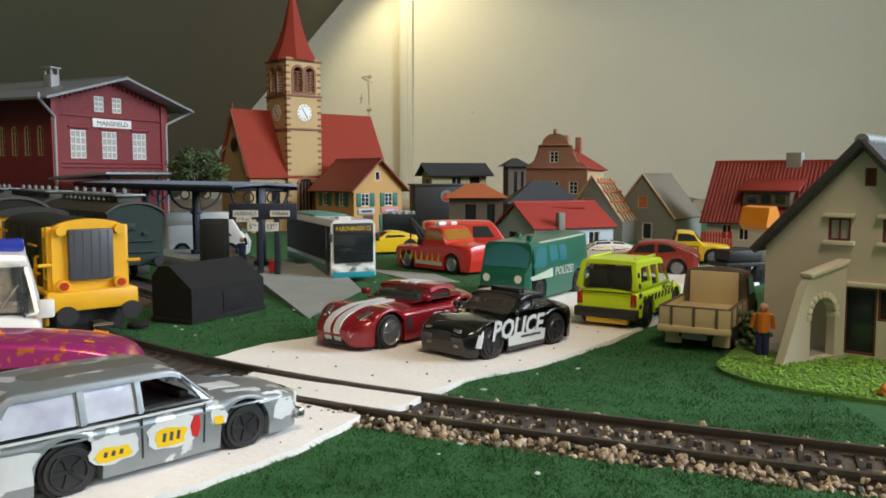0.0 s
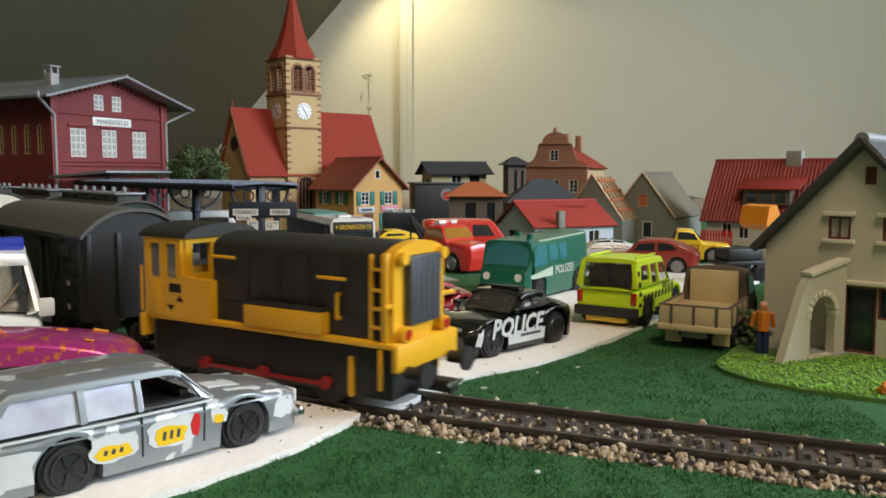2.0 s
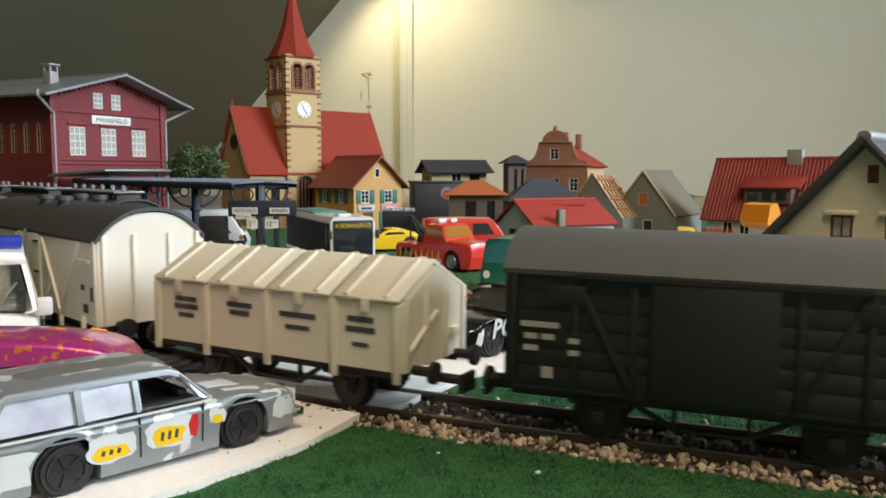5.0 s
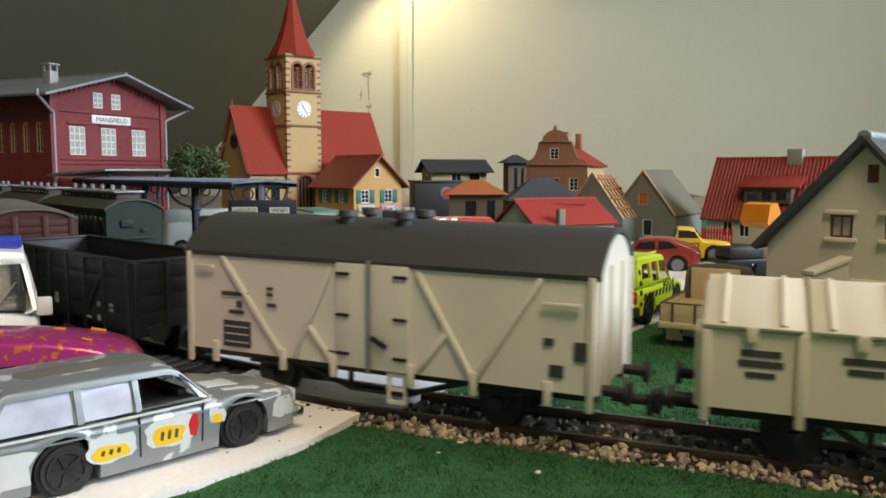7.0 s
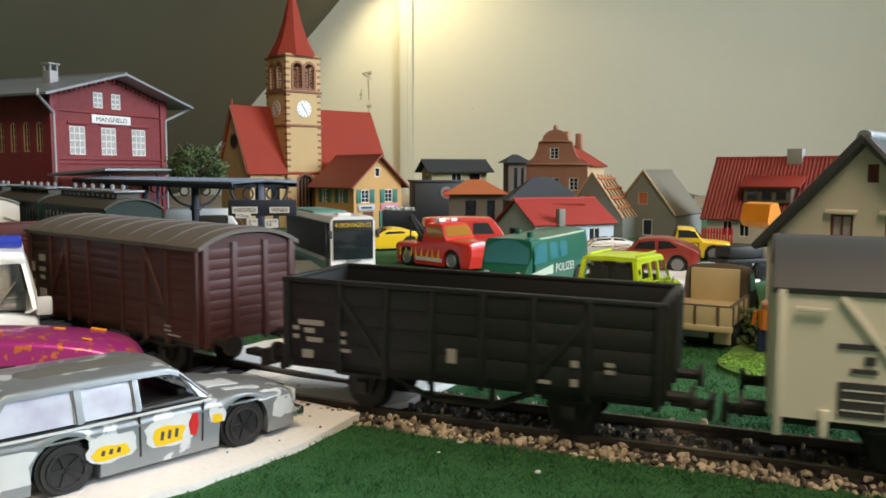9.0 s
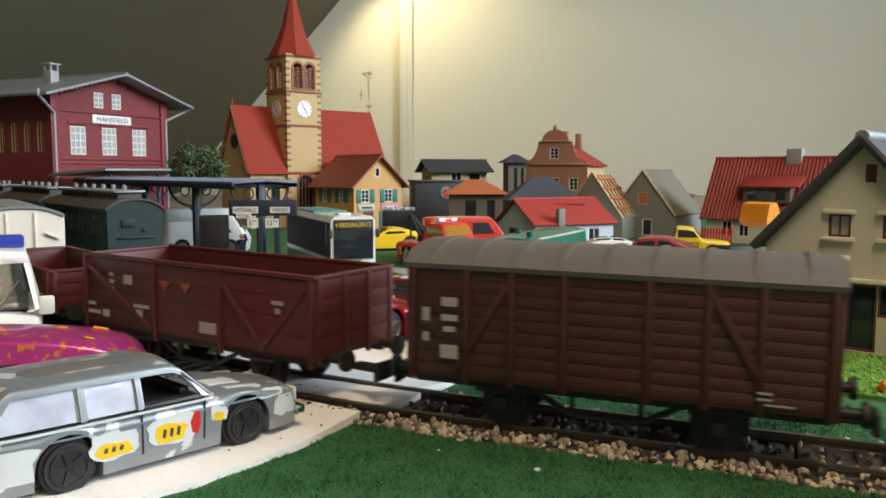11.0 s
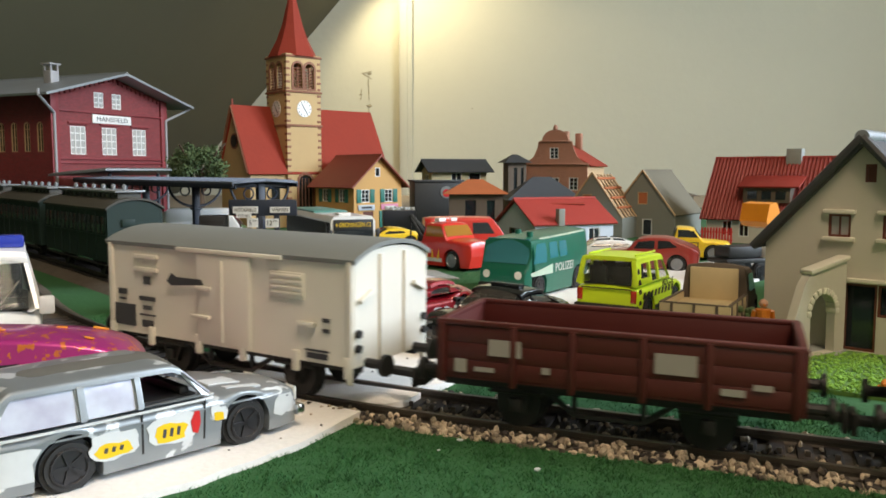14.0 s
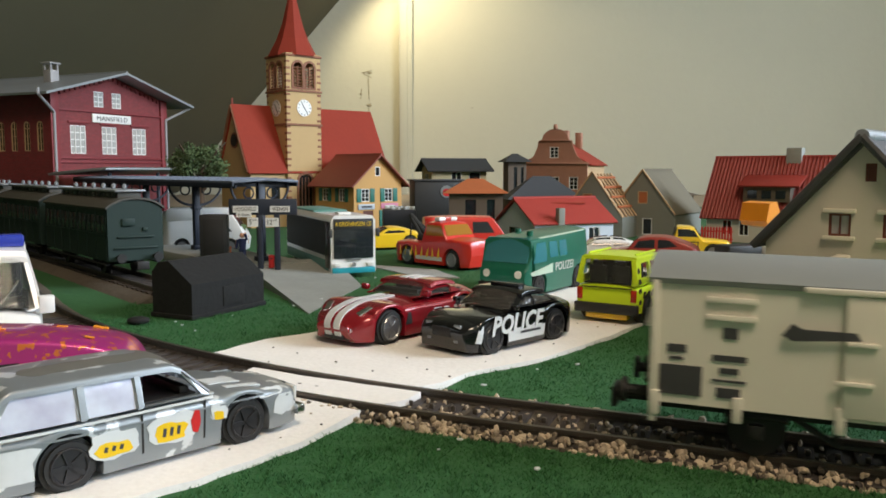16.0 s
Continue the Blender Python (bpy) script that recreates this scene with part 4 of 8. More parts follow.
def smooth_line(pts, n=3):
    """A rounded line through a profile's corners (Catmull-Rom)."""
    out = []
    for i in range(len(pts) - 1):
        p0, p1, p2, p3 = (Vector(pts[max(0, min(len(pts) - 1, i + k))]) for k in (-1, 0, 1, 2))
        for j in range(n):
            t = j / n
            out.append(tuple(0.5 * ((2 * p1) + (p2 - p0) * t + (2 * p0 - 5 * p1 + 4 * p2 - p3) * t * t + (3 * p1 - p0 - 3 * p2 + p3) * t ** 3)))
    return out + [tuple(pts[-1])]


class Shape:
    """A toy car's hull: cross sections along a side profile, rounded in plan, at the shoulders and over the roof."""

    def __init__(self, L, W, belt, top, tuck=0.16, nose=0.10, ends=0.2, crown=0.9, soft=1.7):
        self.L, self.W, self.belt, self.top, self.tuck, self.nose = L, W, belt, top, tuck, nose
        self.ends, self.crown, self.soft, self.line = ends, crown, soft, None

    def half(self, x, z):
        k = max(0.0, (z - self.belt) / (self.top - self.belt))
        e = min(1.0, abs(2 * x / self.L))
        low = max(0.0, (0.45 * self.belt - z) / (0.45 * self.belt))
        plan = 1 - self.nose * e ** 4 - self.ends * max(0.0, (e - 0.82) / 0.18) ** 2
        return self.W / 2 * (1 - self.tuck * min(k, 1.1)) * plan * (1 - 0.07 * low * low)

    def levels(self, x):
        """The profile's heights at x: lowest (none if it is open below) and highest."""
        zs = []
        for (ax, az), (bx, bz) in zip(self.line, self.line[1:]):
            if min(ax, bx) <= x <= max(ax, bx) and abs(ax - bx) > 1e-9:
                zs.append(az + (bz - az) * (x - ax) / (bx - ax))
        if not zs:
            return None, None
        return (min(zs) if max(zs) - min(zs) > 0.3 else None), max(zs)

    def skin(self, x, z):
        """Half the width of the painted surface at x, z."""
        w = self.half(x, z)
        top = self.levels(x)[1] if self.line else None
        if top is None:
            return w
        r = min(self.soft, 0.4 * top)
        k = z - (top - self.crown - r)
        return w if k <= 0 else w - r + math.sqrt(max(0.0, r * r - min(k, r) ** 2))

    def loft(self, low, high, x0, x1, extra=(), n=46):
        """A closed skin between two height functions of x, from x0 to x1."""
        mid, reach = (x0 + x1) / 2, (x1 - x0) / 2
        xs = [mid - reach * 0.998 * math.cos(math.pi * i / n) for i in range(n + 1)] + [x for x in extra if x0 < x < x1]
        bm = bmesh.new()
        rings = []
        for x in sorted(xs):
            zt, zb = high(x), low(x)
            if zt is None:
                continue
            zb = min(zb, zt - 0.4)
            w_top = self.half(x, zt)
            r = min(self.soft, 0.42 * (zt - zb), 0.5 * w_top)
            c = min(self.crown, 0.4 * (zt - zb - r))
            z_edge = zt - c - r
            sec = [(self.half(x, zb + (z_edge - zb) * i / 8), zb + (z_edge - zb) * i / 8) for i in range(9)]
            w = self.half(x, z_edge)
            sec += [(w - r + r * math.cos(math.pi / 2 * i / 4), z_edge + r * math.sin(math.pi / 2 * i / 4)) for i in range(1, 5)]
            w = w - r
            sec += [(w * (1 - i / 4), zt - c * (1 - i / 4) ** 2) for i in range(1, 5)]
            full = [(-y, z) for y, z in sec] + [(y, z) for y, z in sec[-2::-1]]
            rings.append([bm.verts.new((x, y, z)) for y, z in full])
        for a, b in zip(rings, rings[1:]):
            for k in range(len(a)):
                j = (k + 1) % len(a)
                bm.faces.new((a[k], a[j], b[j], b[k]))
        bm.faces.new(rings[0])
        bm.faces.new(rings[-1][::-1])
        return bm

    def hull(self, profile, wheels, r, ground, deck=1e9):
        self.line = list(profile)
        big = r * 1.16
        extra = []
        for x in wheels:
            extra += [x - big * math.cos(math.pi * i / 10) for i in range(11)] + [x - big - 0.04, x + big + 0.04]

        def low(x):
            z = self.levels(x)[0]
            z = ground if z is None else max(z, ground)
            for c in wheels:
                if abs(x - c) <= big:
                    z = max(z, r + math.sqrt(big * big - (x - c) ** 2))
            return z

        def high(x):
            z = self.levels(x)[1]
            return None if z is None else min(z, deck)
        xs = [p[0] for p in profile]
        return self.loft(low, high, min(xs), max(xs), extra)

    def roof(self, x0, x1, thick=1.9):
        return self.loft(lambda x: self.levels(x)[1] - thick, lambda x: self.levels(x)[1], x0, x1, n=20)

    def cabin_side(self, deck, x0, x1, windows, side, thick=1.1):
        """The pillars and window surrounds of one side, with real openings."""
        n = 24
        tops = []
        for i in range(n + 1):
            x = x1 + (x0 - x1) * i / n
            z = self.levels(x)[1]
            tops.append((x, max(deck + 0.05, z - self.crown - 0.5 * self.soft)))
        bm = pierced([(x0, deck - 0.4), (x1, deck - 0.4)] + tops, windows, 0, 1)
        for v in bm.verts:
            v.co.y = side * (self.skin(v.co.x, v.co.z) - thick * v.co.y)
        return bm

    def patch(self, poly, side, out=0.12, thick=0.3):
        """A piece that follows the side: a window, a stripe, a mark."""
        bm = bmesh.new()
        bm.faces.new([bm.verts.new((x, 0, z)) for x, z in poly])
        xs, zs = [p[0] for p in poly], [p[1] for p in poly]
        cuts = [((c, 0, 0), (1, 0, 0)) for c in np.arange(min(xs) + 3, max(xs), 4.0)] + [((0, 0, c), (0, 0, 1)) for c in [self.belt] + list(np.arange(min(zs) + 1.5, max(zs), 2.5))]
        for co, no in cuts:
            bmesh.ops.bisect_plane(bm, geom=bm.verts[:] + bm.edges[:] + bm.faces[:], dist=1e-4, plane_co=co, plane_no=no)
        bmesh.ops.triangulate(bm, faces=bm.faces[:])
        faces = bm.faces[:]
        ext = bmesh.ops.extrude_face_region(bm, geom=faces)["geom"]
        inner = {g for g in ext if isinstance(g, bmesh.types.BMVert)}
        for v in bm.verts:
            v.co.y = side * (self.skin(v.co.x, v.co.z) + out - (thick if v in inner else 0))
        return bm

    def across(self, p, q, inset=1.2, out=0.25, y0=None, y1=None):
        """A pane or stripe across the car, from profile point p to q."""
        p, q = Vector(p), Vector(q)
        d = (q - p).normalized()
        nrm = Vector((-d.y, d.x))
        if nrm.y < 0 or (abs(nrm.y) < 1e-6 and nrm.x * p.x < 0):
            nrm = -nrm
        bm = bmesh.new()
        rows = []
        n = 6
        for t in (0, 0.25, 0.5, 0.75, 1):
            c = p.lerp(q, t)
            top = self.levels(c.x)[1] if self.line and abs(d.x) > 0.3 else None
            if top is not None and top > c.y:
                c.y = top
            w = self.half(c.x, c.y) - max(inset, 0.8 * self.soft)
            a, b = (-w, w) if y0 is None else (y0, y1)
            c = c + nrm * out
            drop = [nrm.y * self.crown * ((a + (b - a) * i / n) / w) ** 2 * (1 if y0 is None else 0) for i in range(n + 1)]
            rows.append([bm.verts.new((c.x - nrm.x * drop[i], a + (b - a) * i / n, c.y - nrm.y * drop[i])) for i in range(n + 1)])
        fs = []
        for r0, r1 in zip(rows, rows[1:]):
            for i in range(n):
                fs.append(bm.faces.new((r0[i], r0[i + 1], r1[i + 1], r1[i])))
        ext = bmesh.ops.extrude_face_region(bm, geom=fs)["geom"]
        bmesh.ops.translate(bm, vec=(-nrm.x * 0.3, 0, -nrm.y * 0.3), verts=[g for g in ext if isinstance(g, bmesh.types.BMVert)])
        return bm


def ribbon(sh, pts, y0, y1, out=0.3):
    """A painted band along the profile's line, from y0 to y1 across."""
    bm = bmesh.new()
    rows = []
    for i, p in enumerate(pts):
        a, b = Vector(pts[max(0, i - 1)]), Vector(pts[min(len(pts) - 1, i + 1)])
        d = (b - a).normalized()
        n = Vector((-d.y, d.x))
        n = n if n.y > 0 or (abs(n.y) < 0.2 and n.x * p[0] > 0) else -n
        c = Vector(p) + n * out
        rows.append([bm.verts.new((c.x, y0, c.y)), bm.verts.new((c.x, y1, c.y)), bm.verts.new((c.x - n.x * 0.4, y1, c.y - n.y * 0.4)), bm.verts.new((c.x - n.x * 0.4, y0, c.y - n.y * 0.4))])
    for r0, r1 in zip(rows, rows[1:]):
        for i in range(4):
            bm.faces.new((r0[i], r0[(i + 1) % 4], r1[(i + 1) % 4], r1[i]))
    bm.faces.new(rows[0])
    bm.faces.new(rows[-1][::-1])
    return bm


def blob(x0, z0, x1, z1, seed, n=16):
    """A torn, rounded patch outline inside a rectangle."""
    out = []
    for i in range(n):
        a = 2 * math.pi * i / n
        k = 1.0 + 0.32 * noise.noise((math.cos(a) * 1.6, math.sin(a) * 1.6, seed))
        sq = 1 / max(abs(math.cos(a)), abs(math.sin(a))) ** 0.7
        out.append(((x0 + x1) / 2 + (x1 - x0) / 2 * math.cos(a) * k * min(sq, 1.2), (z0 + z1) / 2 + (z1 - z0) / 2 * math.sin(a) * k * min(sq, 1.2)))
    return out


def wheels_on(th, xs, r, track, rim, width=None, spokes=5):
    """Four wheels: a rounded tyre, each with its spoked rim."""
    width = width or r * 0.8
    tm = rm = None
    for x in xs:
        for s in (-1, 1):
            if tm is None:
                bm = rod((0, -width / 2, 0), (0, width / 2, 0), r, 24)
                bmesh.ops.bevel(bm, geom=[e for e in bm.edges if abs(e.verts[0].co.y - e.verts[1].co.y) < 1e-6], offset=r * 0.14, segments=2, affect='EDGES')
                tm = finish("wheel", bm, TYRE)
                bm = rod((0, width / 2 - 0.3, 0), (0, width / 2 + 0.02, 0), r * 0.66, 20)
                rod((0, width / 2 - 0.1, 0), (0, width / 2 + 0.35, 0), r * 0.16, 10, bm)
                for k in range(spokes):
                    a = 2 * math.pi * k / spokes
                    placed_box = box(r * 0.58, 0.5, r * 0.16, 0, 0, 0)
                    bmesh.ops.transform(placed_box, matrix=Matrix.Rotation(a, 4, 'Y') @ Matrix.Translation((r * 0.33, width / 2 + 0.12, 0)), verts=placed_box.verts)
                    tmp = bpy.data.meshes.new("t")
                    placed_box.to_mesh(tmp)
                    placed_box.free()
                    bm.from_mesh(tmp)
                    bpy.data.meshes.remove(tmp)
                for k in range(20):
                    a = 2 * math.pi * k / 20
                    b = 2 * math.pi * (k + 1) / 20
                    rod((r * 0.64 * math.cos(a), width / 2 + 0.1, r * 0.64 * math.sin(a)), (r * 0.64 * math.cos(b), width / 2 + 0.1, r * 0.64 * math.sin(b)), r * 0.06, 5, bm)
                rm = finish("rim", bm, rim)
            w = part("wheel", tm, TYRE, th)
            w.matrix_local = pose(x * MM, s * (track - width / 2) * MM, r * MM, 0, 0, 0 if s > 0 else 180)
            part("rim", rm, rim, w)


def car(name, label, category, x, y, turn, L, W, profile, wheels, r, belt, body, glass=None, side_windows=(), screens=(), rim=RIM, ground=2.2, tuck=0.16, nose=0.1, rounded=3, z=0.0, group="toy cars",
        ends=0.2, crown=0.9, soft=1.7, cabin=None, panes=None):
    """A toy car. With cabin = (deck height, rear end, front end, roof's rear, roof's front) it has a hollow glazed cabin with seats, else closed windows."""
    th = empty(name, x, y, turn, z, label, category, group)
    top = max(p[1] for p in profile)
    sh = Shape(L, W, belt, top, tuck, nose, ends, crown, soft)
    deck = cabin[0] if cabin else 1e9
    part("body", sh.hull(smooth_line(profile, rounded), wheels, r, ground, deck), body, th)
    part("underside", box(L * 0.88, W * 0.72, 2.0, 0, 0, ground + 0.6, 0.4), UNDER, th)
    if cabin:
        rear, front = cabin[1], cabin[2]
        part("roof", sh.roof(cabin[3], cabin[4]), body, th)
        for s in (-1, 1):
            part("cabin_side", sh.cabin_side(deck, rear, front, side_windows, s), body, th, smooth=False)
        part("cabin_floor", box(front - rear - 5, W * 0.74, 0.4, (front + rear) / 2 - 1, 0, deck + 0.25), UNDER, th)
        part("dashboard", box(2.4, W * 0.66, 2.0, front - 5.5, 0, deck + 1.0, 0.6), UNDER, th)
        tall = (top - deck) * 0.62
        mid = (cabin[3] + cabin[4]) / 2
        for row_x in [mid + 1.5] + ([mid - (cabin[4] - cabin[3]) * 0.42] if cabin[4] - cabin[3] > 14 else []):
            for s in (-1, 1):
                st = part("seat", placed(box(1.8, W * 0.27, tall, 0, 0, tall / 2, 0.7), row_x, s * W * 0.18, deck + 0.4, ry=-10), UNDER, th)
                part("headrest", placed(box(1.5, W * 0.14, tall * 0.28, 0, 0, tall * 1.1, 0.5), row_x, s * W * 0.18, deck + 0.4, ry=-10), UNDER, st)
    glazed = [w for k, w in enumerate(side_windows) if panes is None or k in panes]
    for poly in glazed:
        for s in (-1, 1):
            part("side_window", sh.patch(poly, s, -0.35 if cabin else 0.12), glass or DGLASS, th)
    for k, (p, q) in enumerate(screens):
        part("windscreen" if k == 0 else "rear_window", sh.across(p, q, 0.8 if cabin else 1.2), glass or DGLASS, th)
    wheels_on(th, wheels, r, W / 2 - 0.3, rim)
    return th, sh


def silver_estate():
    L, W = 73, 27
    prof = [(35.8, 3.5), (36.2, 8.5), (35, 11.5), (18, 13.6), (13, 14.2), (5.5, 21.2), (-2, 22.2), (-24, 22.3), (-30, 21.4), (-35.5, 13.5), (-36.3, 9), (-35.8, 3.5)]
    wins = [[(9.5, 14.4), (4.6, 20.4), (-3.5, 20.6), (-3.5, 14.2)], [(-5.2, 14.2), (-5.2, 20.7), (-15, 20.8), (-15, 14.2)], [(-17, 14.2), (-17, 20.8), (-28.5, 20.4), (-32.5, 14.2)]]
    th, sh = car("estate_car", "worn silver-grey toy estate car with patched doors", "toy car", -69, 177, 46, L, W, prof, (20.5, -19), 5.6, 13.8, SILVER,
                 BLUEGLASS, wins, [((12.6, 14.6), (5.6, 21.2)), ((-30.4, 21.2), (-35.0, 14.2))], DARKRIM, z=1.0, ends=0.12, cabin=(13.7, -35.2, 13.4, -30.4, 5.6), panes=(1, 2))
    for s in (-1, 1):
        for k, poly in enumerate(([(-4.9, 14), (-3.9, 14), (-3.9, 21), (-4.9, 21)], [(-16.6, 14), (-15.4, 14), (-15.4, 21), (-16.6, 21)])):
            part("window_pillar", sh.patch(poly, s, 0.3), SILVER, th)
        part("trim_strip", sh.patch([(33, 10.6), (33, 11.0), (-34, 11.6), (-34, 11.2)], s, 0.15), SILVER, th)
        part("worn_edge", sh.patch([(12.4, 13.0), (12.4, 13.5), (-33, 13.5), (-33, 13.0)], s, 0.14), WORN, th, "bare pale edge under the windows")
        part("worn_edge", sh.patch([(4.8, 20.9), (4.8, 21.3), (-29, 21.5), (-29, 21.1)], s, 0.14), WORN, th)
        part("worn_panel", sh.patch([(-35, 4.5), (-25.5, 4.5), (-25.8, 8), (-24, 10.4), (-26, 11.0), (-35, 11.2)], s, 0.13), WORN, th, "paint worn white behind the wheel")
        part("worn_panel", sh.patch([(28.2, 6.0), (30.5, 5.0), (34.4, 6.2), (34.2, 9.8), (30, 10.2), (28.6, 8.8)], s, 0.13), WORN, th)
        part("door_line", sh.patch([(9.6, 4.5), (10.0, 4.5), (10.4, 13.2), (10.0, 13.2)], s, 0.1), UNDER, th)
        part("door_line", sh.patch([(-4.4, 4.5), (-4.0, 4.5), (-4.0, 13.2), (-4.4, 13.2)], s, 0.1), UNDER, th)
        # worn stickers with yellow shapes; no words can be told
        for x0, x1, z0, z1 in ((-15.5, -5.2, 5.0, 10.6), (-2.5, 8.5, 5.2, 11.4), (11.5, 15.5, 7.6, 11.6), (24, 31, 10.2, 12.0)):
            d = blob(x0, z0, x1, z1, x0 * 0.37)
            part("worn_sticker", sh.patch(d, s, 0.16), WORN, th, "white worn sticker")
        for x0, x1, z0, z1 in ((-14, -7, 5.6, 8.6), (-1.5, 5.5, 5.8, 9.6), (12.2, 14.6, 7.9, 9.8)):
            st = part("sticker_print", sh.patch(blob(x0, z0, x1, z1, x0 * 0.7 + 3), s, 0.24), CARYEL, th, "yellow sticker print")
            for k in range(3 if x1 - x0 > 4 else 0):
                c = x0 + 1.5 + 1.6 * k
                part("print_bar", sh.patch([(c, z0 + 1.2), (c + 0.7, z0 + 1.0), (c + 1.0, z1 - 1.0), (c + 0.3, z1 - 0.8)], s, 0.3), PRINT_D, st)
        part("red_figure_mark", sh.patch([(7.0, 6.6), (8.2, 6.2), (8.9, 8.5), (8.7, 11), (7.6, 11.2), (6.6, 9)], s, 0.32), RED, th, "red mark on the door")
    part("roof_panel", sh.across((5, 22.0), (-29.6, 21.9), 1.6, 0.12), DULL_ROOF, th, "dull worn roof")
    part("bonnet_wear", ribbon(sh, [(x, sh.levels(x)[1] - 0.25) for x in (27, 24, 21, 18)], -9.5, -7.2, 0.15), WORN, th, "white paint worn off the bonnet")
    part("bonnet_wear", ribbon(sh, [(x, sh.levels(x)[1] - 0.02) for x in (24, 21, 18, 16)], -5, 0.5, 0.15), WORN, th)
    part("front_bumper", box(2.4, W - 1, 2.6, L / 2 - 0.2, 0, 5.2, 0.6), CHROME, th, "tarnished bumper")
    part("rear_bumper", box(2.4, W - 1, 2.6, -L / 2 + 0.2, 0, 5.2, 0.6), CHROME, th)
    part("grille", box(0.6, 13, 3.4, L / 2 - 0.4, 0, 9.2, 0.2), UNDER, th)
    for s in (-1, 1):
        part("headlight", box(0.9, 4.2, 3.2, L / 2 - 0.8, s * 9.2, 9.2, 0.3), LAMPGLASS, th)
        part("tail_light", box(0.9, 3.0, 5.0, -L / 2 + 0.6, s * 10.2, 9.6, 0.3), REDLAMP, th)


def magenta_car():
    prof = [(33, 3), (34, 10), (32.4, 17), (27, 21), (16, 23.4), (2, 24.6), (-14, 25), (-28, 23), (-33, 16), (-34, 9), (-33, 3)]
    wins = [[(14, 18.6), (5, 22.4), (-4, 23.2), (-5, 18.6)], [(-7, 18.6), (-6, 23.2), (-15, 22.8), (-22, 19)]]
    th, sh = car("sports_car", "glossy magenta toy car with orange flame print", "toy car", -109, 198, 14, 66, 26, prof, (20, -20), 5.6, 17.5, MAGENTA,
                 DGLASS, [[(-5, 15), (8, 16), (7, 18.2), (-4, 17.6)]], [], DARKRIM, z=1.0)
    rnd = random.Random(4)
    for k in range(16):
        x, yy = rnd.uniform(-28, 28), rnd.uniform(-9, 9)
        zt = np.interp(x, [-34, -28, -14, 2, 16, 27, 32.4, 34], [9, 23, 25.0, 24.6, 23.4, 21, 17, 10])
        part("flame_print", sh.across((x, zt + 0.12), (x - rnd.uniform(2, 4), float(np.interp(x - 3, [-34, -28, -14, 2, 16, 27, 32.4, 34], [9, 23, 25.0, 24.6, 23.4, 21, 17, 10])) + 0.12), 0, 0.12, yy, yy + rnd.uniform(0.8, 2)), FLAME, th, "orange flame print")
        if k < 8:
            u = rnd.uniform(-24, 24)
            part("side_flame", sh.patch([(u, 10), (u + 4, 11.5), (u + 1, 12), (u - 2, 11)], -1, 0.12), FLAME, th)


def white_van():
    prof = [(27, 4), (28, 11), (27, 18), (21, 22), (12, 36), (8, 38.6), (-22, 40), (-27.6, 38), (-28, 12), (-27.5, 4)]
    wins = [[(18, 23), (11, 33), (3, 34), (3, 23)], [(1, 23), (1, 34.2), (-12, 34.5), (-12, 23)]]
    th, sh = car("ambulance_van", "white toy ambulance van with a blue roof beacon", "toy van", -139.5, 249, -63, 56, 28, prof, (17, -17), 6.0, 21, WHITE,
                 CLEAR, wins, [((20.8, 22.4), (11.8, 36.2)), ((-27.4, 36.2), (-27.8, 22.4))], RIM, tuck=0.3, z=2.0, crown=1.6, soft=2.4, cabin=(21.5, -27.8, 21.3, -27.2, 11.8))
    part("beacon_bar", box(6, 20, 4.0, 2, 0, 40.6, 1.0), BLUE, th, "blue beacon bar")
    for s in (-1, 1):
        m = part("mirror", box(2.5, 4.4, 5.5, 18, s * 15.2, 22.5, 0.8), WHITE, th)
        part("wiper_arc", rod((21, s * 3, 23.2), (17, s * 8, 29.8), 0.35, 6), CHROME, th)
        part("headlight", box(1.4, 5.2, 4.0, 27.2, s * 9.6, 13.5, 0.5), LAMPGLASS, th)
    part("bumper", box(3, 27, 4.5, 27.2, 0, 6.0, 0.8), ROOF_LIGHT, th)


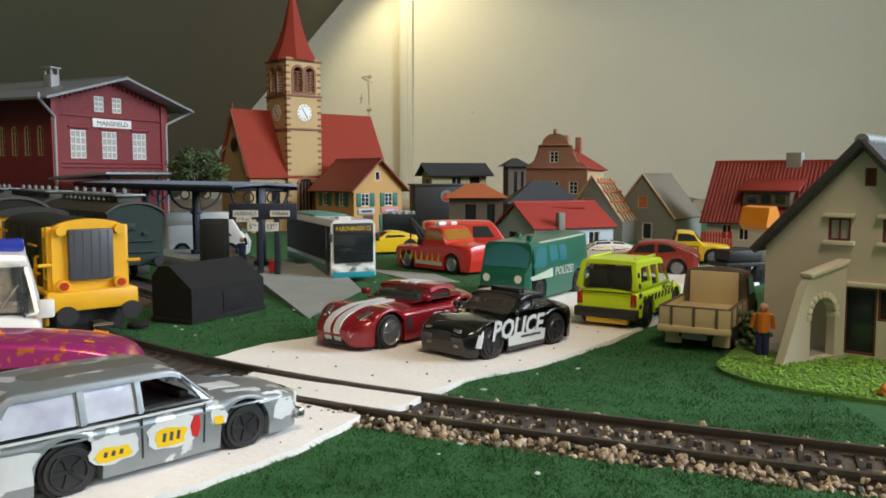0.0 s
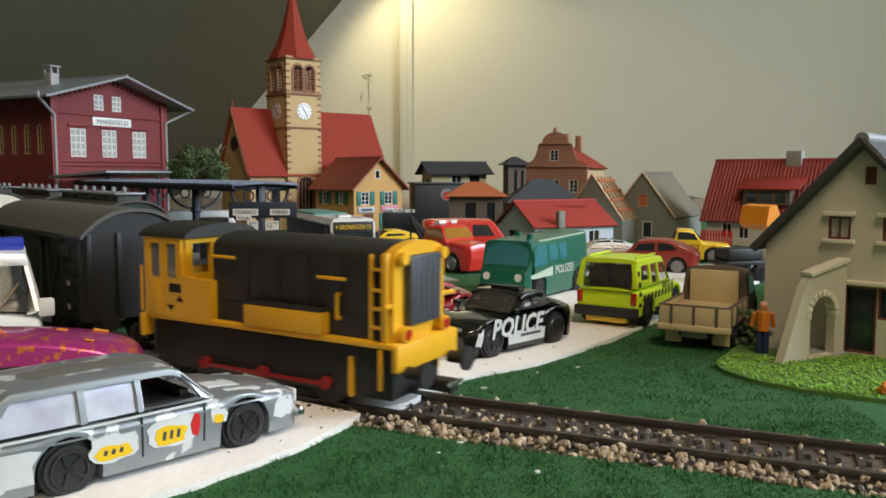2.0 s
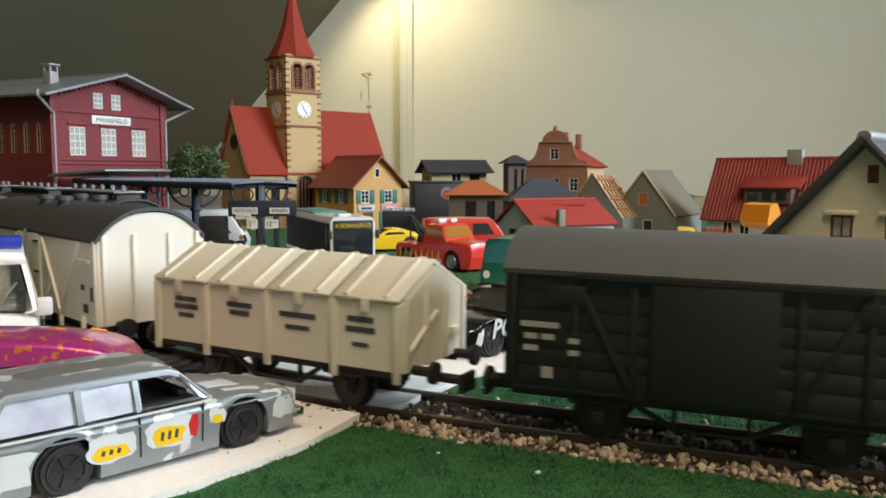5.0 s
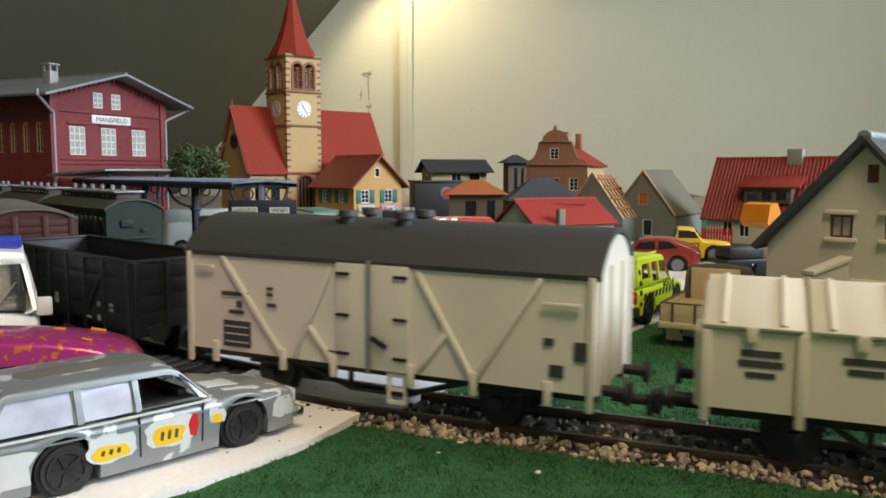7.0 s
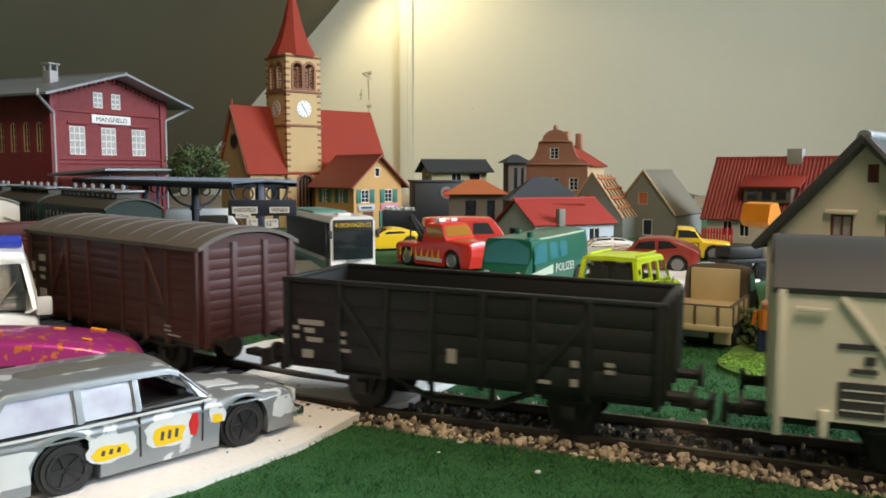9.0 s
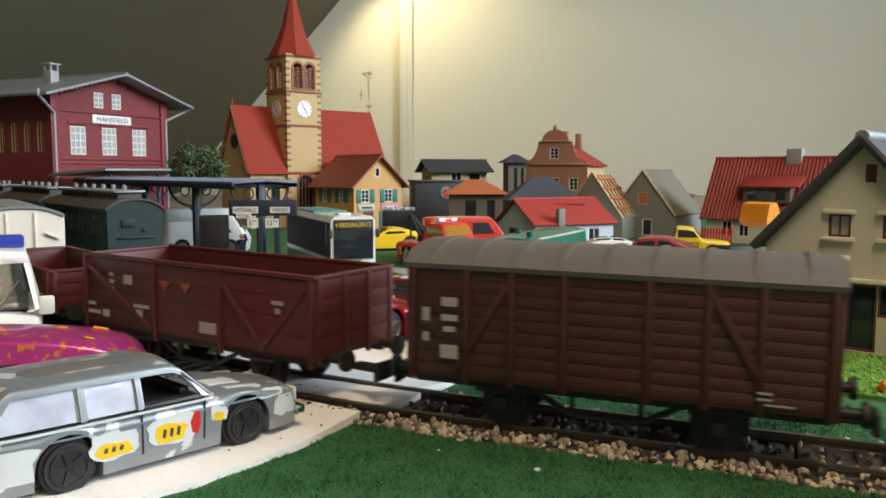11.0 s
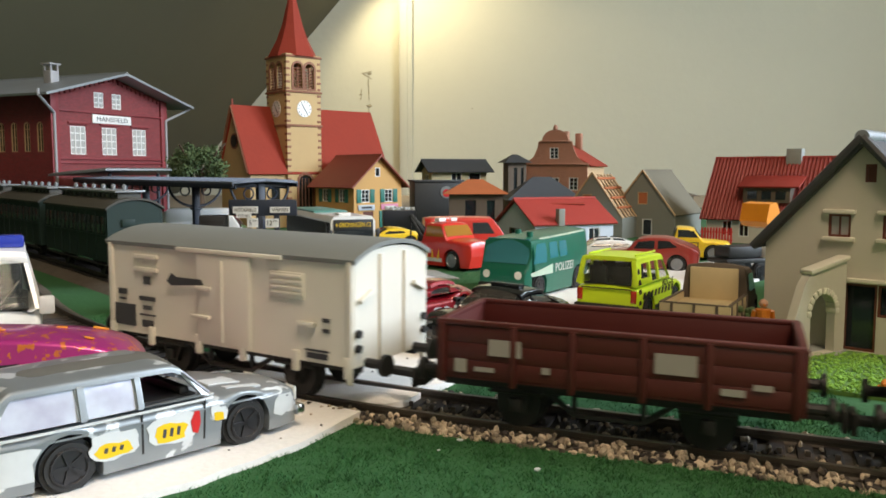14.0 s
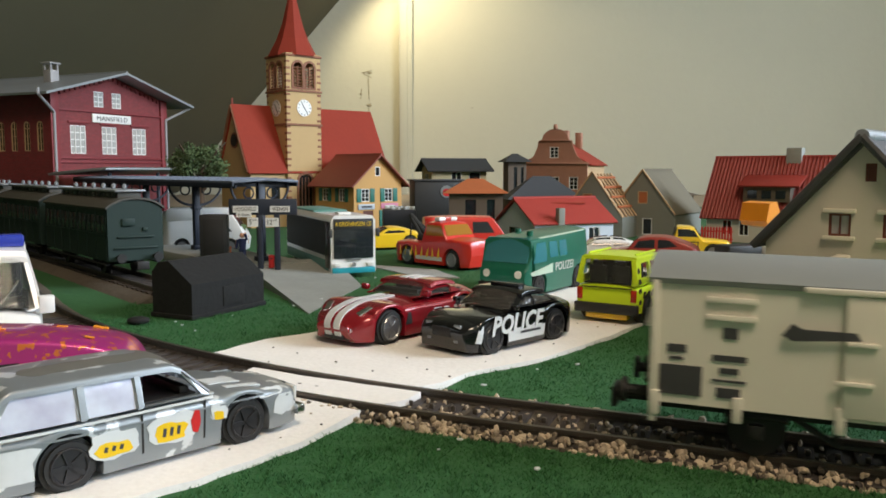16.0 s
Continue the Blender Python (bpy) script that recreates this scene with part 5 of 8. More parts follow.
def viper():
    L, W = 66, 28
    prof = [(32, 2.8), (33.6, 6.2), (32.9, 9.2), (29.6, 11.8), (22, 13.8), (14, 14.0), (8, 14.2), (5, 14.6), (-2, 18.4), (-8, 19.2), (-15, 18.4), (-22, 15.0), (-30, 14.4), (-32.5, 12), (-32.5, 4)]
    wins = [[(2.5, 14.2), (-2.8, 17.6), (-8, 18.2), (-13, 16.5), (-12, 14.2)]]
    th, sh = car("sports_car", "dark red toy sports car with two white stripes", "toy car", -16.5, 317, 231, L, W, prof, (20, -19), 5.9, 13.0, VIPER, CLEAR, wins,
                 [((5.6, 14.3), (-2.2, 18.4)), ((-15.5, 18.3), (-22, 15.0))], RIM, tuck=0.2, nose=0.2, rounded=4, z=0.9, ends=0.28, crown=1.6, soft=2.6, cabin=(14.1, -22.6, 6.0, -15.5, -2.2))
    th.scale = (1.1, 1.1, 1.1)
    line = [p for p in smooth_line(prof, 4) if p[0] > 7 and p[1] > 5.4]
    roof = [p for p in smooth_line(prof, 4) if -15.5 < p[0] < -2 and p[1] > 17]
    for y0 in (0.8, -3.6):
        part("white_stripe", ribbon(sh, line, y0, y0 + 2.8, 0.2), WORN, th, "white racing stripe")
        part("white_stripe", ribbon(sh, roof, y0, y0 + 2.8, 0.2), WORN, th)
        part("white_stripe", box(0.5, 2.8, 1.4, 33.1, y0 + 1.4, 4.6, ry=20), WORN, th)
    for s in (-1, 1):
        part("headlight", placed(box(5.2, 2.4, 0.8, 0, 0, 0, 0.35), 27.0, s * 8.4, 11.9, ry=26, rz=-s * 25, rx=-s * 14), CHROME, th, "clear wedge headlight")
        part("fog_light", rod((31.0, s * 7.2, 6.0), (33.0, s * 7.2, 6.0), 0.9, 10), CHROME, th)
        part("mirror", box(2.2, 3.0, 2.2, 3.0, s * 14.6, 15.4, 0.6), VIPER, th)
        part("side_vent", sh.patch([(10, 6), (13, 6), (12, 10), (10.5, 10)], s, 0.12), UNDER, th)
    part("front_lip", box(1.6, 13, 1.0, 31.4, 0, 3.0, 0.3), UNDER, th)
    part("grille_mouth", box(0.6, 9, 2.0, 32.6, 0, 3.6, 0.2), UNDER, th)


def police_car():
    L, W = 60, 27.5
    prof = [(28.6, 3.2), (29.8, 8), (29, 11.6), (24, 13.0), (12, 14.2), (9, 14.8), (1.5, 20), (-4, 21.0), (-11, 20.6), (-20, 16.6), (-28.5, 15.4), (-29.6, 12), (-29.2, 4)]
    wins = [[(6.4, 15.2), (1.2, 19.2), (-3.6, 19.8), (-4, 15.2)], [(-5.2, 15.2), (-4.8, 19.8), (-10, 19.4), (-15.5, 15.8)]]
    th, sh = car("police_car", "black and white toy police car with bold lettering", "toy car", 20.5, 296, 225, L, W, prof, (18, -17), 6.1, 14, CARBLACK, SMOKE, wins,
                 [((9.4, 14.7), (1.6, 20.0)), ((-11, 20.5), (-20, 16.6))], DARKRIM, tuck=0.18, nose=0.1, rounded=3, z=0.9, crown=1.2, soft=2.2, cabin=(14.8, -23, 9.4, -11, 1.6))
    for s in (-1, 1):
        part("door_panel", sh.patch([(10.4, 3.8), (10.8, 7.4), (-9.8, 7.8), (-9.2, 3.8)], s, 0.12), WORN, th, "white door panel")
        part("wing_panel", sh.patch([(24, 5), (26.4, 5.4), (24.6, 11.6), (22.2, 11.8)], s, 0.14), WORN, th)
        part("mirror", box(2.0, 2.6, 1.8, 7.6, s * 14.2, 15.6, 0.5), CARBLACK, th)
        part("headlight", box(1.0, 3.4, 1.4, 28.8, s * 6.8, 10.6, 0.4), RIM, th)
        part("fog_light", box(0.8, 2.0, 1.0, 29.2, s * 6.4, 5.6, 0.3), RIM, th)
        w = sh.half(0, 10) + 0.3
        if s > 0:
            lettering("POLICE", 6.2, Matrix.LocRotScale((19.5, w, 7.2), Euler((radians(90), 0, radians(180))), None), WORN, th, "white bold word", width=28.5, slant=0.25, bold=0.28)
        else:
            lettering("POLICE", 6.2, Matrix.LocRotScale((-9, -w, 7.2), Euler((radians(90), 0, 0)), None), WORN, th, "white bold word", width=28.5, slant=0.25, bold=0.28)
        part("small_print", sh.patch(rect(-7, 6.0, 4, 6.9), s, 0.25), PRINT_D, th)
    part("grille", box(0.8, 9, 3.4, 29.5, 0, 8.4, 0.3), UNDER, th)
    part("light_bar", box(3.2, 14, 1.2, -4.5, 0, 21.4, 0.4), DGLASS, th)


def green_van():
    L, W = 70, 29
    prof = [(34, 5), (35, 10), (34.4, 15), (32.6, 17.4), (27.5, 28), (24.5, 30.4), (-30, 32), (-34.6, 30.4), (-35, 10), (-34.5, 5)]
    wins = [[(28.6, 17.8), (24.6, 27.4), (15.5, 27.6), (15.5, 17.8)], [(12, 19.4), (12, 27.4), (3.5, 27.4), (3.5, 19.4)], [(1, 19.4), (1, 27.4), (-7, 27.4), (-7, 19.4)]]
    th, sh = car("police_van", "green toy police van with pale stripe", "toy van", 49, 427, 235, L, W, prof, (22, -21), 6.2, 21, VAN_GREEN, VANGLASS, wins,
                 [((32.4, 18.0), (27.8, 27.6))], DARKRIM, tuck=0.10, nose=0.06, rounded=3, z=0.9, ends=0.07, crown=0.8, soft=1.6)
    for s in (-1, 1):
        part("pale_stripe", sh.patch([(30, 11.6), (31, 13.4), (9, 16.4), (9, 11.8)], s, 0.12), VAN_PALE, th, "pale green stripe")
        w = sh.half(0, 15) + 0.15
        lettering("POLIZEI", 4.2, Matrix.LocRotScale((6 if s > 0 else -14, s * w, 12.2), Euler((radians(90), 0, radians(180 if s > 0 else 0))), None), PRINT, th, "white word", width=20)
        part("gutter", sh.patch([(20, 29.4), (20, 30.0), (-32, 31.4), (-32, 30.8)], s, 0.5), VAN_PALE if s > 0 else VAN_GREEN, th)
        part("headlight", rod((33.6, s * 9, 12.5), (35.0, s * 9, 12.5), 2.0, 12), LAMPGLASS, th)
    for x, yy in ((18, 6), (5, -8)):
        part("roof_knob", rod((x, yy, 30.2), (x, yy, 32.8), 1.6, 10), VAN_GREEN, th)
    part("bumper", box(2.5, 27, 3.2, 34.4, 0, 6.6, 0.6), UNDER, th)


def rescue_car():
    L, W = 60, 28.5
    prof = [(28.5, 5), (29.6, 9), (28.6, 13.6), (14, 16.2), (10.5, 17), (3, 27.0), (-2, 28.2), (-25, 28.6), (-27.6, 27), (-29.4, 16), (-29.6, 6)]
    wins = [[(8, 17.6), (2.4, 25.2), (-4.5, 25.6), (-4.5, 17.4)], [(-6.2, 17.4), (-6.2, 25.7), (-14, 25.8), (-14, 17.4)], [(-16, 19.5), (-16, 25.8), (-24, 25.6), (-25.5, 19.5)]]
    th, sh = car("rescue_car", "neon yellow toy rescue estate with chequered stripe", "toy car", 83, 356, 57, L, W, prof, (18, -18), 6.2, 16.5, NEON, CLEAR, wins,
                 [((10.4, 17.1), (3, 26.8)), ((-27.6, 26.4), (-29.2, 17.2))], DARKRIM, ground=5.4, tuck=0.14, nose=0.06, rounded=2, z=0.9, ends=0.06, cabin=(16.6, -29.2, 10.2, -27.4, 3.0))
    for s in (-1, 1):
        part("tailgate_post", placed(box(1.2, 2.2, 10.4, 0, 0, 0, 0.4), -28.4, s * 11.6, 21.8, ry=9, rx=s * 9), NEON, th)
    part("tailgate_line", box(0.4, 22, 0.4, -29.9, 0, 15.4), UNDER, th)
    part("rear_bumper", box(2.6, 27.6, 4.2, -29.6, 0, 6.8, 0.7), BLACK, th, "black bumper")
    part("front_bumper", box(2.6, 26, 4.0, 28.6, 0, 6.8, 0.7), BLACK, th)
    part("rear_skirt", box(4, 18, 3.0, -27.5, 0, 3.8, 0.6), CARYEL, th)
    for s in (-1, 1):
        for k in range(9):
            x = -25 + k * 4.4
            part("chequer_block", sh.patch([(x, 11.2), (x + 2.2, 11.2), (x + 3.2, 13.8), (x + 1.0, 13.8)], s, 0.14), BLACK, th, "black chequer block")
        w = sh.half(0, 14) + 0.2
        lettering("RESCUE", 2.6, Matrix.LocRotScale((-2 if s < 0 else 14, s * w, 14.2), Euler((radians(90), 0, radians(0 if s < 0 else 180))), None), BLACK, th, "black word", width=15)
        part("tail_light", box(0.8, 2.4, 5.0, -29.5, s * 11.6, 12.5, 0.3), REDLAMP, th)
        part("roof_rail", box(24, 0.8, 0.8, -12, s * 10.0, 28.9, 0.2), NEON, th)
        for z0, z1 in ((9, 11), (13.4, 15.6), (17.2, 19.4), (21.6, 23.8)):
            part("pillar_mark", sh.patch([(-27.8, z0), (-26.0, z0 + 0.3), (-26.4, z1), (-27.6, z1 - 0.4)], s, 0.16), BLACK, th)
        part("wheel_arch_trim", sh.patch(rect(-10.5, 5.6, 10, 7.2), s, 0.2), BLACK, th)


def beige_pickup():
    th = empty("pickup_truck", 106.5, 318, 60, 0, "beige toy flatbed truck with an open empty bed", "toy truck", "toy cars")
    L, W = 66, 25
    part("chassis", box(60, 12, 3.2, 0, 0, 6.6, 0.4), UNDER, th)
    part("bed_floor", box(33, W - 2.4, 1.2, -16, 0, 13.2, 0.2), BEIGE, th)
    for s in (-1, 1):
        part("bed_side", box(33, 1.1, 7.2, -16, s * (W / 2 - 0.5), 12.8, 0.3), BEIGE, th)
        for x in (-31, -21, -11, -1):
            part("bed_rib", box(1.0, 0.7, 7.2, x, s * (W / 2 + 0.2), 12.8, 0.15), BROWNWALL, th)
    part("tailgate", box(1.1, W - 1.2, 7.2, -32.2, 0, 12.8, 0.3), BEIGE, th)
    part("headboard", box(1.1, W - 6.5, 13.5, 0.0, 0, 19.6, 0.5), BEIGE, th, "tall beige cab back")
    for yy in (-8, 0, 8):
        part("tailgate_rib", box(0.6, 0.9, 7.0, -32.9, yy, 12.8), BROWNWALL, th)
    part("rear_sill", box(2.2, W + 1, 2.4, -32.4, 0, 8.4, 0.5), BEIGE, th)
    for s in (-1, 1):
        part("bed_rim", box(33.4, 1.3, 0.5, -16, s * (W / 2 - 0.5), 16.5, 0.15), BROWNWALL, th, "worn dark rim of the bed")
    part("bed_rim", box(1.3, W - 2.4, 0.5, -32.2, 0, 16.5, 0.15), BROWNWALL, th)
    part("number_plate", box(0.4, 9, 2.4, -31.4, 0, 6.0), ROOF_LIGHT, th)
    prof = [(31, 4), (32, 9), (30, 14.5), (22, 16), (17, 25.5), (12, 27), (4, 27.2), (1.4, 26.4), (1.2, 4)]
    sh = Shape(L, W, 15, 27, 0.1, 0.06, soft=2.2)
    part("cab", sh.hull(smooth_line(prof, 2), (22,), 5.6, 4.0), BROWNWALL, th, "brown-grey cab")
    for s in (-1, 1):
        part("cab_window", sh.patch([(19, 17), (15.5, 23.5), (6, 24), (6, 17)], s), DGLASS, th)
        part("mud_flap", box(0.8, 6, 5, -27, s * 8.5, 4.5), BEIGE, th)
    part("windscreen", sh.across((21.6, 16.8), (17.4, 24)), DGLASS, th)
    wheels_on(th, (-19, 22), 5.6, W / 2 - 0.6, DARKRIM)



def tow_truck():
    prof = [(36, 5), (37, 10), (36.6, 17.6), (34, 19.4), (19, 20.6), (17, 21.2), (12.4, 29), (9, 30.6), (-3, 30.4), (-5, 28.6), (-6, 17.6), (-9, 16.6), (-36, 16), (-37, 9), (-36.5, 5)]
    wins = [[(14.8, 21.4), (11.2, 28), (-2.5, 28.2), (-2.5, 21.2)]]
    th, sh = car("tow_truck", "red toy tow truck with yellow flame print", "toy truck", 0, 548, -47, 74, 27, prof, (22, -22), 6.4, 20.6, TRUCKRED, AMBERGLASS, wins,
                 [((16.8, 21.8), (12.8, 28.4))], RIM, tuck=0.14, nose=0.08, rounded=2)
    for s in (-1, 1):
        for k in range(8):
            x = -30 + k * 5.5
            part("flame_print", sh.patch([(x, 6.5), (x + 2.2, 7.2), (x + 1.0 + (k % 3), 13.5), (x + 0.4, 9)], s, 0.14), CARYEL, th, "yellow flame")
        part("side_skirt", sh.patch(rect(-13, 4.8, 13, 7.4), s, 0.1), PRINT, th)
    bm = rod((-12, 0, 16), (-33, 0, 33), 1.8, 8)
    for s in (-1, 1):
        rod((-12, s * 6, 16), (-31, s * 1.2, 31), 1.3, 8, bm)
    rod((-12, -7, 16), (-12, 7, 16), 1.6, 8, bm)
    rod((-24, 0, 25), (-20, 0, 16), 1.1, 8, bm)
    rod((-33, 0, 33), (-33.4, 0, 16), 0.6, 6, bm)
    part("crane_boom", bm, BLACK, th, "black tow boom")
    part("tow_hook", ball(1.8, -33.4, 0, 15), BLACK, th)
    part("winch", box(8, 12, 6, -16, 0, 17.5, 0.8), BLACK, th)
    part("light_bar", box(5, 17, 2.6, 3, 0, 31.8, 0.8), LAMPGLASS, th, "clear and red light bar")
    part("light_bar_lens", box(5.2, 6, 2.8, 3, 0, 31.8, 0.8), REDLAMP, th)
    # the red fire van behind it, with pale marks on its side
    prof = [(30, 5), (31, 12), (28, 18), (20, 29), (14, 31), (-26, 31), (-30, 27), (-30.5, 5)]
    car("fire_van", "red toy fire van parked behind the tow truck", "toy van", 16, 600, 8, 62, 26, prof, (18, -18), 5.6, 18, TRUCKRED, DGLASS, [[(20, 19), (15, 27), (4, 27), (4, 19)]], [((26.5, 19.8), (20.8, 28))], rounded=2)


def bus():
    L, W, H = 122, 27.5, 38
    th = empty("city_bus", -77, 541, -67, 0, "white and teal toy city bus with dark windows", "toy bus", "toy cars")
    part("body", prism([(-W / 2, 3.5), (W / 2, 3.5), (W / 2, 34.5), (W / 2 - 2, 37.2), (-W / 2 + 2, 37.2), (-W / 2, 34.5)], -L / 2, L / 2 - 1, axis="x"), WHITE, th)
    part("roof_panel", box(L * 0.55, W - 5, 1.2, -L * 0.2, 0, 37.7, 0.4), BUSGREEN, th, "grey-green roof")
    part("roof_hatch", box(9, 8, 1.2, 38, 0, 37.8, 0.4), WHITE, th)
    part("windscreen", box(0.8, W - 3, 17.5, L / 2 - 0.5, 0, 20.5, 0.3), DGLASS, th, "tall windscreen")
    part("destination_box", box(0.9, W - 3, 6.4, L / 2 - 0.4, 0, 32.2, 0.3), BLACK, th)
    lettering("4 GRONINGEN CS", 2.6, Matrix.LocRotScale((L / 2 + 0.1, -11.2, 31.0), Euler((radians(90), 0, radians(90))), None), CARYEL, th, "yellow destination letters", width=22)
    part("lower_front", box(0.8, W - 1, 3.4, L / 2 - 0.4, 0, 4.6, 0.3), TEAL, th, "teal lower front")
    part("front_badge", rod((L / 2 - 0.4, 0, 8.0), (L / 2 + 0.2, 0, 8.0), 1.3, 14), ROOF_LIGHT, th)
    part("front_mark", box(0.5, 9, 0.9, L / 2 - 0.2, 0, 11), ROOF_LIGHT, th)
    for s in (-1, 1):
        part("headlight", box(0.9, 4.2, 2.4, L / 2 - 0.3, s * 10.4, 8.0, 0.4), LAMPGLASS, th)
        part("side_skirt", box(L - 8, 0.5, 6, -3, s * W / 2, 7.0, 0.1), BUSGREEN, th)
        for k in range(9):
            part("side_window", box(12.7, 0.5, 20.0, -52 + k * 12.9, s * (W / 2 + 0.15), 23), BUSGLASS, th)
        part("window_band", box(L - 4, 0.5, 21, -1, s * (W / 2 - 0.1), 23), BLACK, th, "black window band")
        part("front_door", box(9, 0.8, 28, 52, s * W / 2, 19.5, 0.2), DGLASS, th)
        part("mirror", box(1.2, 2.4, 5, L / 2 + 1, s * 14.6, 27, 0.4), BLACK, th)
    for k in (-6, 0, 6):
        part("seat_back", box(1.2, 4, 5.5, L / 2 - 1.2, k, 17, 0.8), BLUEWALL, th)
    wheels_on(th, (36, -34), 6.0, W / 2 - 0.2, DARKRIM)


def far_cars():
    prof = [(30, 4), (31, 8), (29, 11), (14, 13), (6, 19.5), (-10, 20.5), (-20, 18), (-30, 14), (-31, 8), (-30, 4)]
    low = [(30, 3), (31, 6), (26, 9), (10, 12), (0, 16), (-12, 16), (-24, 13), (-30, 12), (-31, 7), (-30, 3)]
    wins = [[(9, 13.4), (5, 18.4), (-4, 19), (-4, 13.4)], [(-6, 13.4), (-6, 19), (-12, 18.6), (-18, 14.6)]]
    th, sh = car("hatchback_car", "dark red toy hatchback parked on the street", "toy car", 135, 530, 160, 60, 26, [(p[0], p[1] * 1.1) for p in prof], (18, -18), 5.4, 14, mat("car_oxide_red", (0.30, 0.03, 0.02), 0.35, coat=0.4), DGLASS, [[(p[0], p[1] * 1.1) for p in w] for w in wins], [((13, 14.8), (6.8, 21))])
    th, sh = car("sports_car", "yellow toy sports car parked by the houses", "toy car", -48, 668, 200, 60, 27, [(p[0], p[1] * 1.15) for p in low], (18, -18), 5.6, 13, CARYEL, DGLASS, [[(4, 13.6), (-2, 17.4), (-11, 17.4), (-14, 14)]], [((8, 14.4), (0.8, 18))])
    for s in (-1, 1):
        part("tail_light", box(1, 5, 2, -31, s * 8, 11, 0.3), REDLAMP, th)
    # yellow breakdown pickup
    prof = [(28, 5), (29, 9), (28, 13.5), (12, 15), (9, 16), (4, 23), (-2, 24), (-9, 23.6), (-10.5, 15.5), (-28, 15), (-29, 9), (-28.5, 5)]
    th, sh = car("pickup_truck", "yellow toy breakdown pickup with black side badge", "toy truck", 180, 598, -14, 58, 24, prof, (17, -17), 5.4, 15, CARYEL, DGLASS, [[(6.5, 16.4), (3.2, 21.6), (-7.5, 21.8), (-7.5, 16.4)]], [((8.8, 16.8), (4.6, 22.2)), ((-9.4, 22.6), (-10.6, 17))], rounded=2)
    for s in (-1, 1):
        b = part("badge_frame", sh.patch(rect(-5, 7.5, 7, 13), s, 0.16), BLACK, th, "black framed badge without letters")
        part("badge", sh.patch(rect(-4.2, 8.2, 6.2, 12.3), s, 0.22), CARYEL, b)
        part("badge_bar", sh.patch(rect(-3, 9.2, 5, 11.2), s, 0.28), BLACK, b)
    # white saloon, only its roof shows
    prof = [(30, 4), (31, 8), (29, 11), (14, 13), (6, 18), (-10, 18.6), (-20, 16), (-30, 13), (-31, 8), (-30, 4)]
    car("saloon_car", "white toy saloon behind the green van", "toy car", 110, 560, 175, 60, 26, prof, (18, -18), 5.4, 13, WHITE, DGLASS, wins, [((12.5, 13.8), (6.6, 17.6))])
    prof = [(30, 5), (31, 12), (28, 18), (20, 31), (14, 33), (-30, 33), (-33, 29), (-33, 5)]
    th, sh = car("delivery_van", "white toy van behind the platform", "toy van", -184, 640, 5, 66, 26, prof, (18, -18), 5.6, 18, WHITE, DGLASS, [[(20, 17), (15, 23), (4, 23), (4, 17)]], [((26.5, 19.8), (20.8, 26))], rounded=2)
    part("white_roof", box(50, 25, 11, -6, 0, 29.5, 3.0), WHITE, th, "high white roof")
    # black trailer chassis beside the house
    th = empty("trailer", 176, 480, 20, 0, "black flat toy trailer with thick tyres", "toy trailer", "toy cars")
    part("deck", box(34, 18, 2.6, 0, 0, 12, 0.5), BLACK, th)
    part("load", box(24, 14, 7, -2, 0, 17, 1.2), BLACK, th)
    part("drawbar", rod((17, 0, 10), (27, 0, 9), 0.9, 8), BLACK, th)
    wheels_on(th, (-8, 8), 5.6, 9.5, DARKRIM)
    part("blue_panel", box(5, 15, 8, 14, -1, 16, 0.6), WHITE, th)
    # wheel loader
    th = empty("wheel_loader", 226, 520, 205, 0, "orange toy wheel loader with raised bucket", "toy loader", "toy cars")
    part("chassis", box(44, 16, 8, 0, 0, 12, 1.2), ORANGE, th)
    part("engine_hood", box(18, 14, 9, -13, 0, 20, 1.5), ORANGE, th)
    cabm = part("cab", box(12, 13, 15, 2, 0, 26, 1.0), BLACK, th)
    part("cab_roof", box(14, 15, 1.6, 2, 0, 34.2, 0.5), ORANGE, cabm)
    for s in (-1, 1):
        part("cab_window", box(9, 0.4, 9, 2, s * 6.6, 27.5), GLASS, cabm)
        part("lift_arm", placed(box(26, 1.6, 3, 0, 0, 0, 0.5), 16, s * 5, 26, ry=-28), ORANGE, th)
    part("bucket", prism([(24, 28), (36, 30), (38, 33), (36, 44), (30, 45), (26, 36)], -11, 11), ORANGE, th, "orange bucket")
    wheels_on(th, (-13, 13), 8.0, 12.0, ORANGE)


silver_estate()
magenta_car()
white_van()
viper()
police_car()
green_van()
rescue_car()
beige_pickup()
tow_truck()
bus()
far_cars()


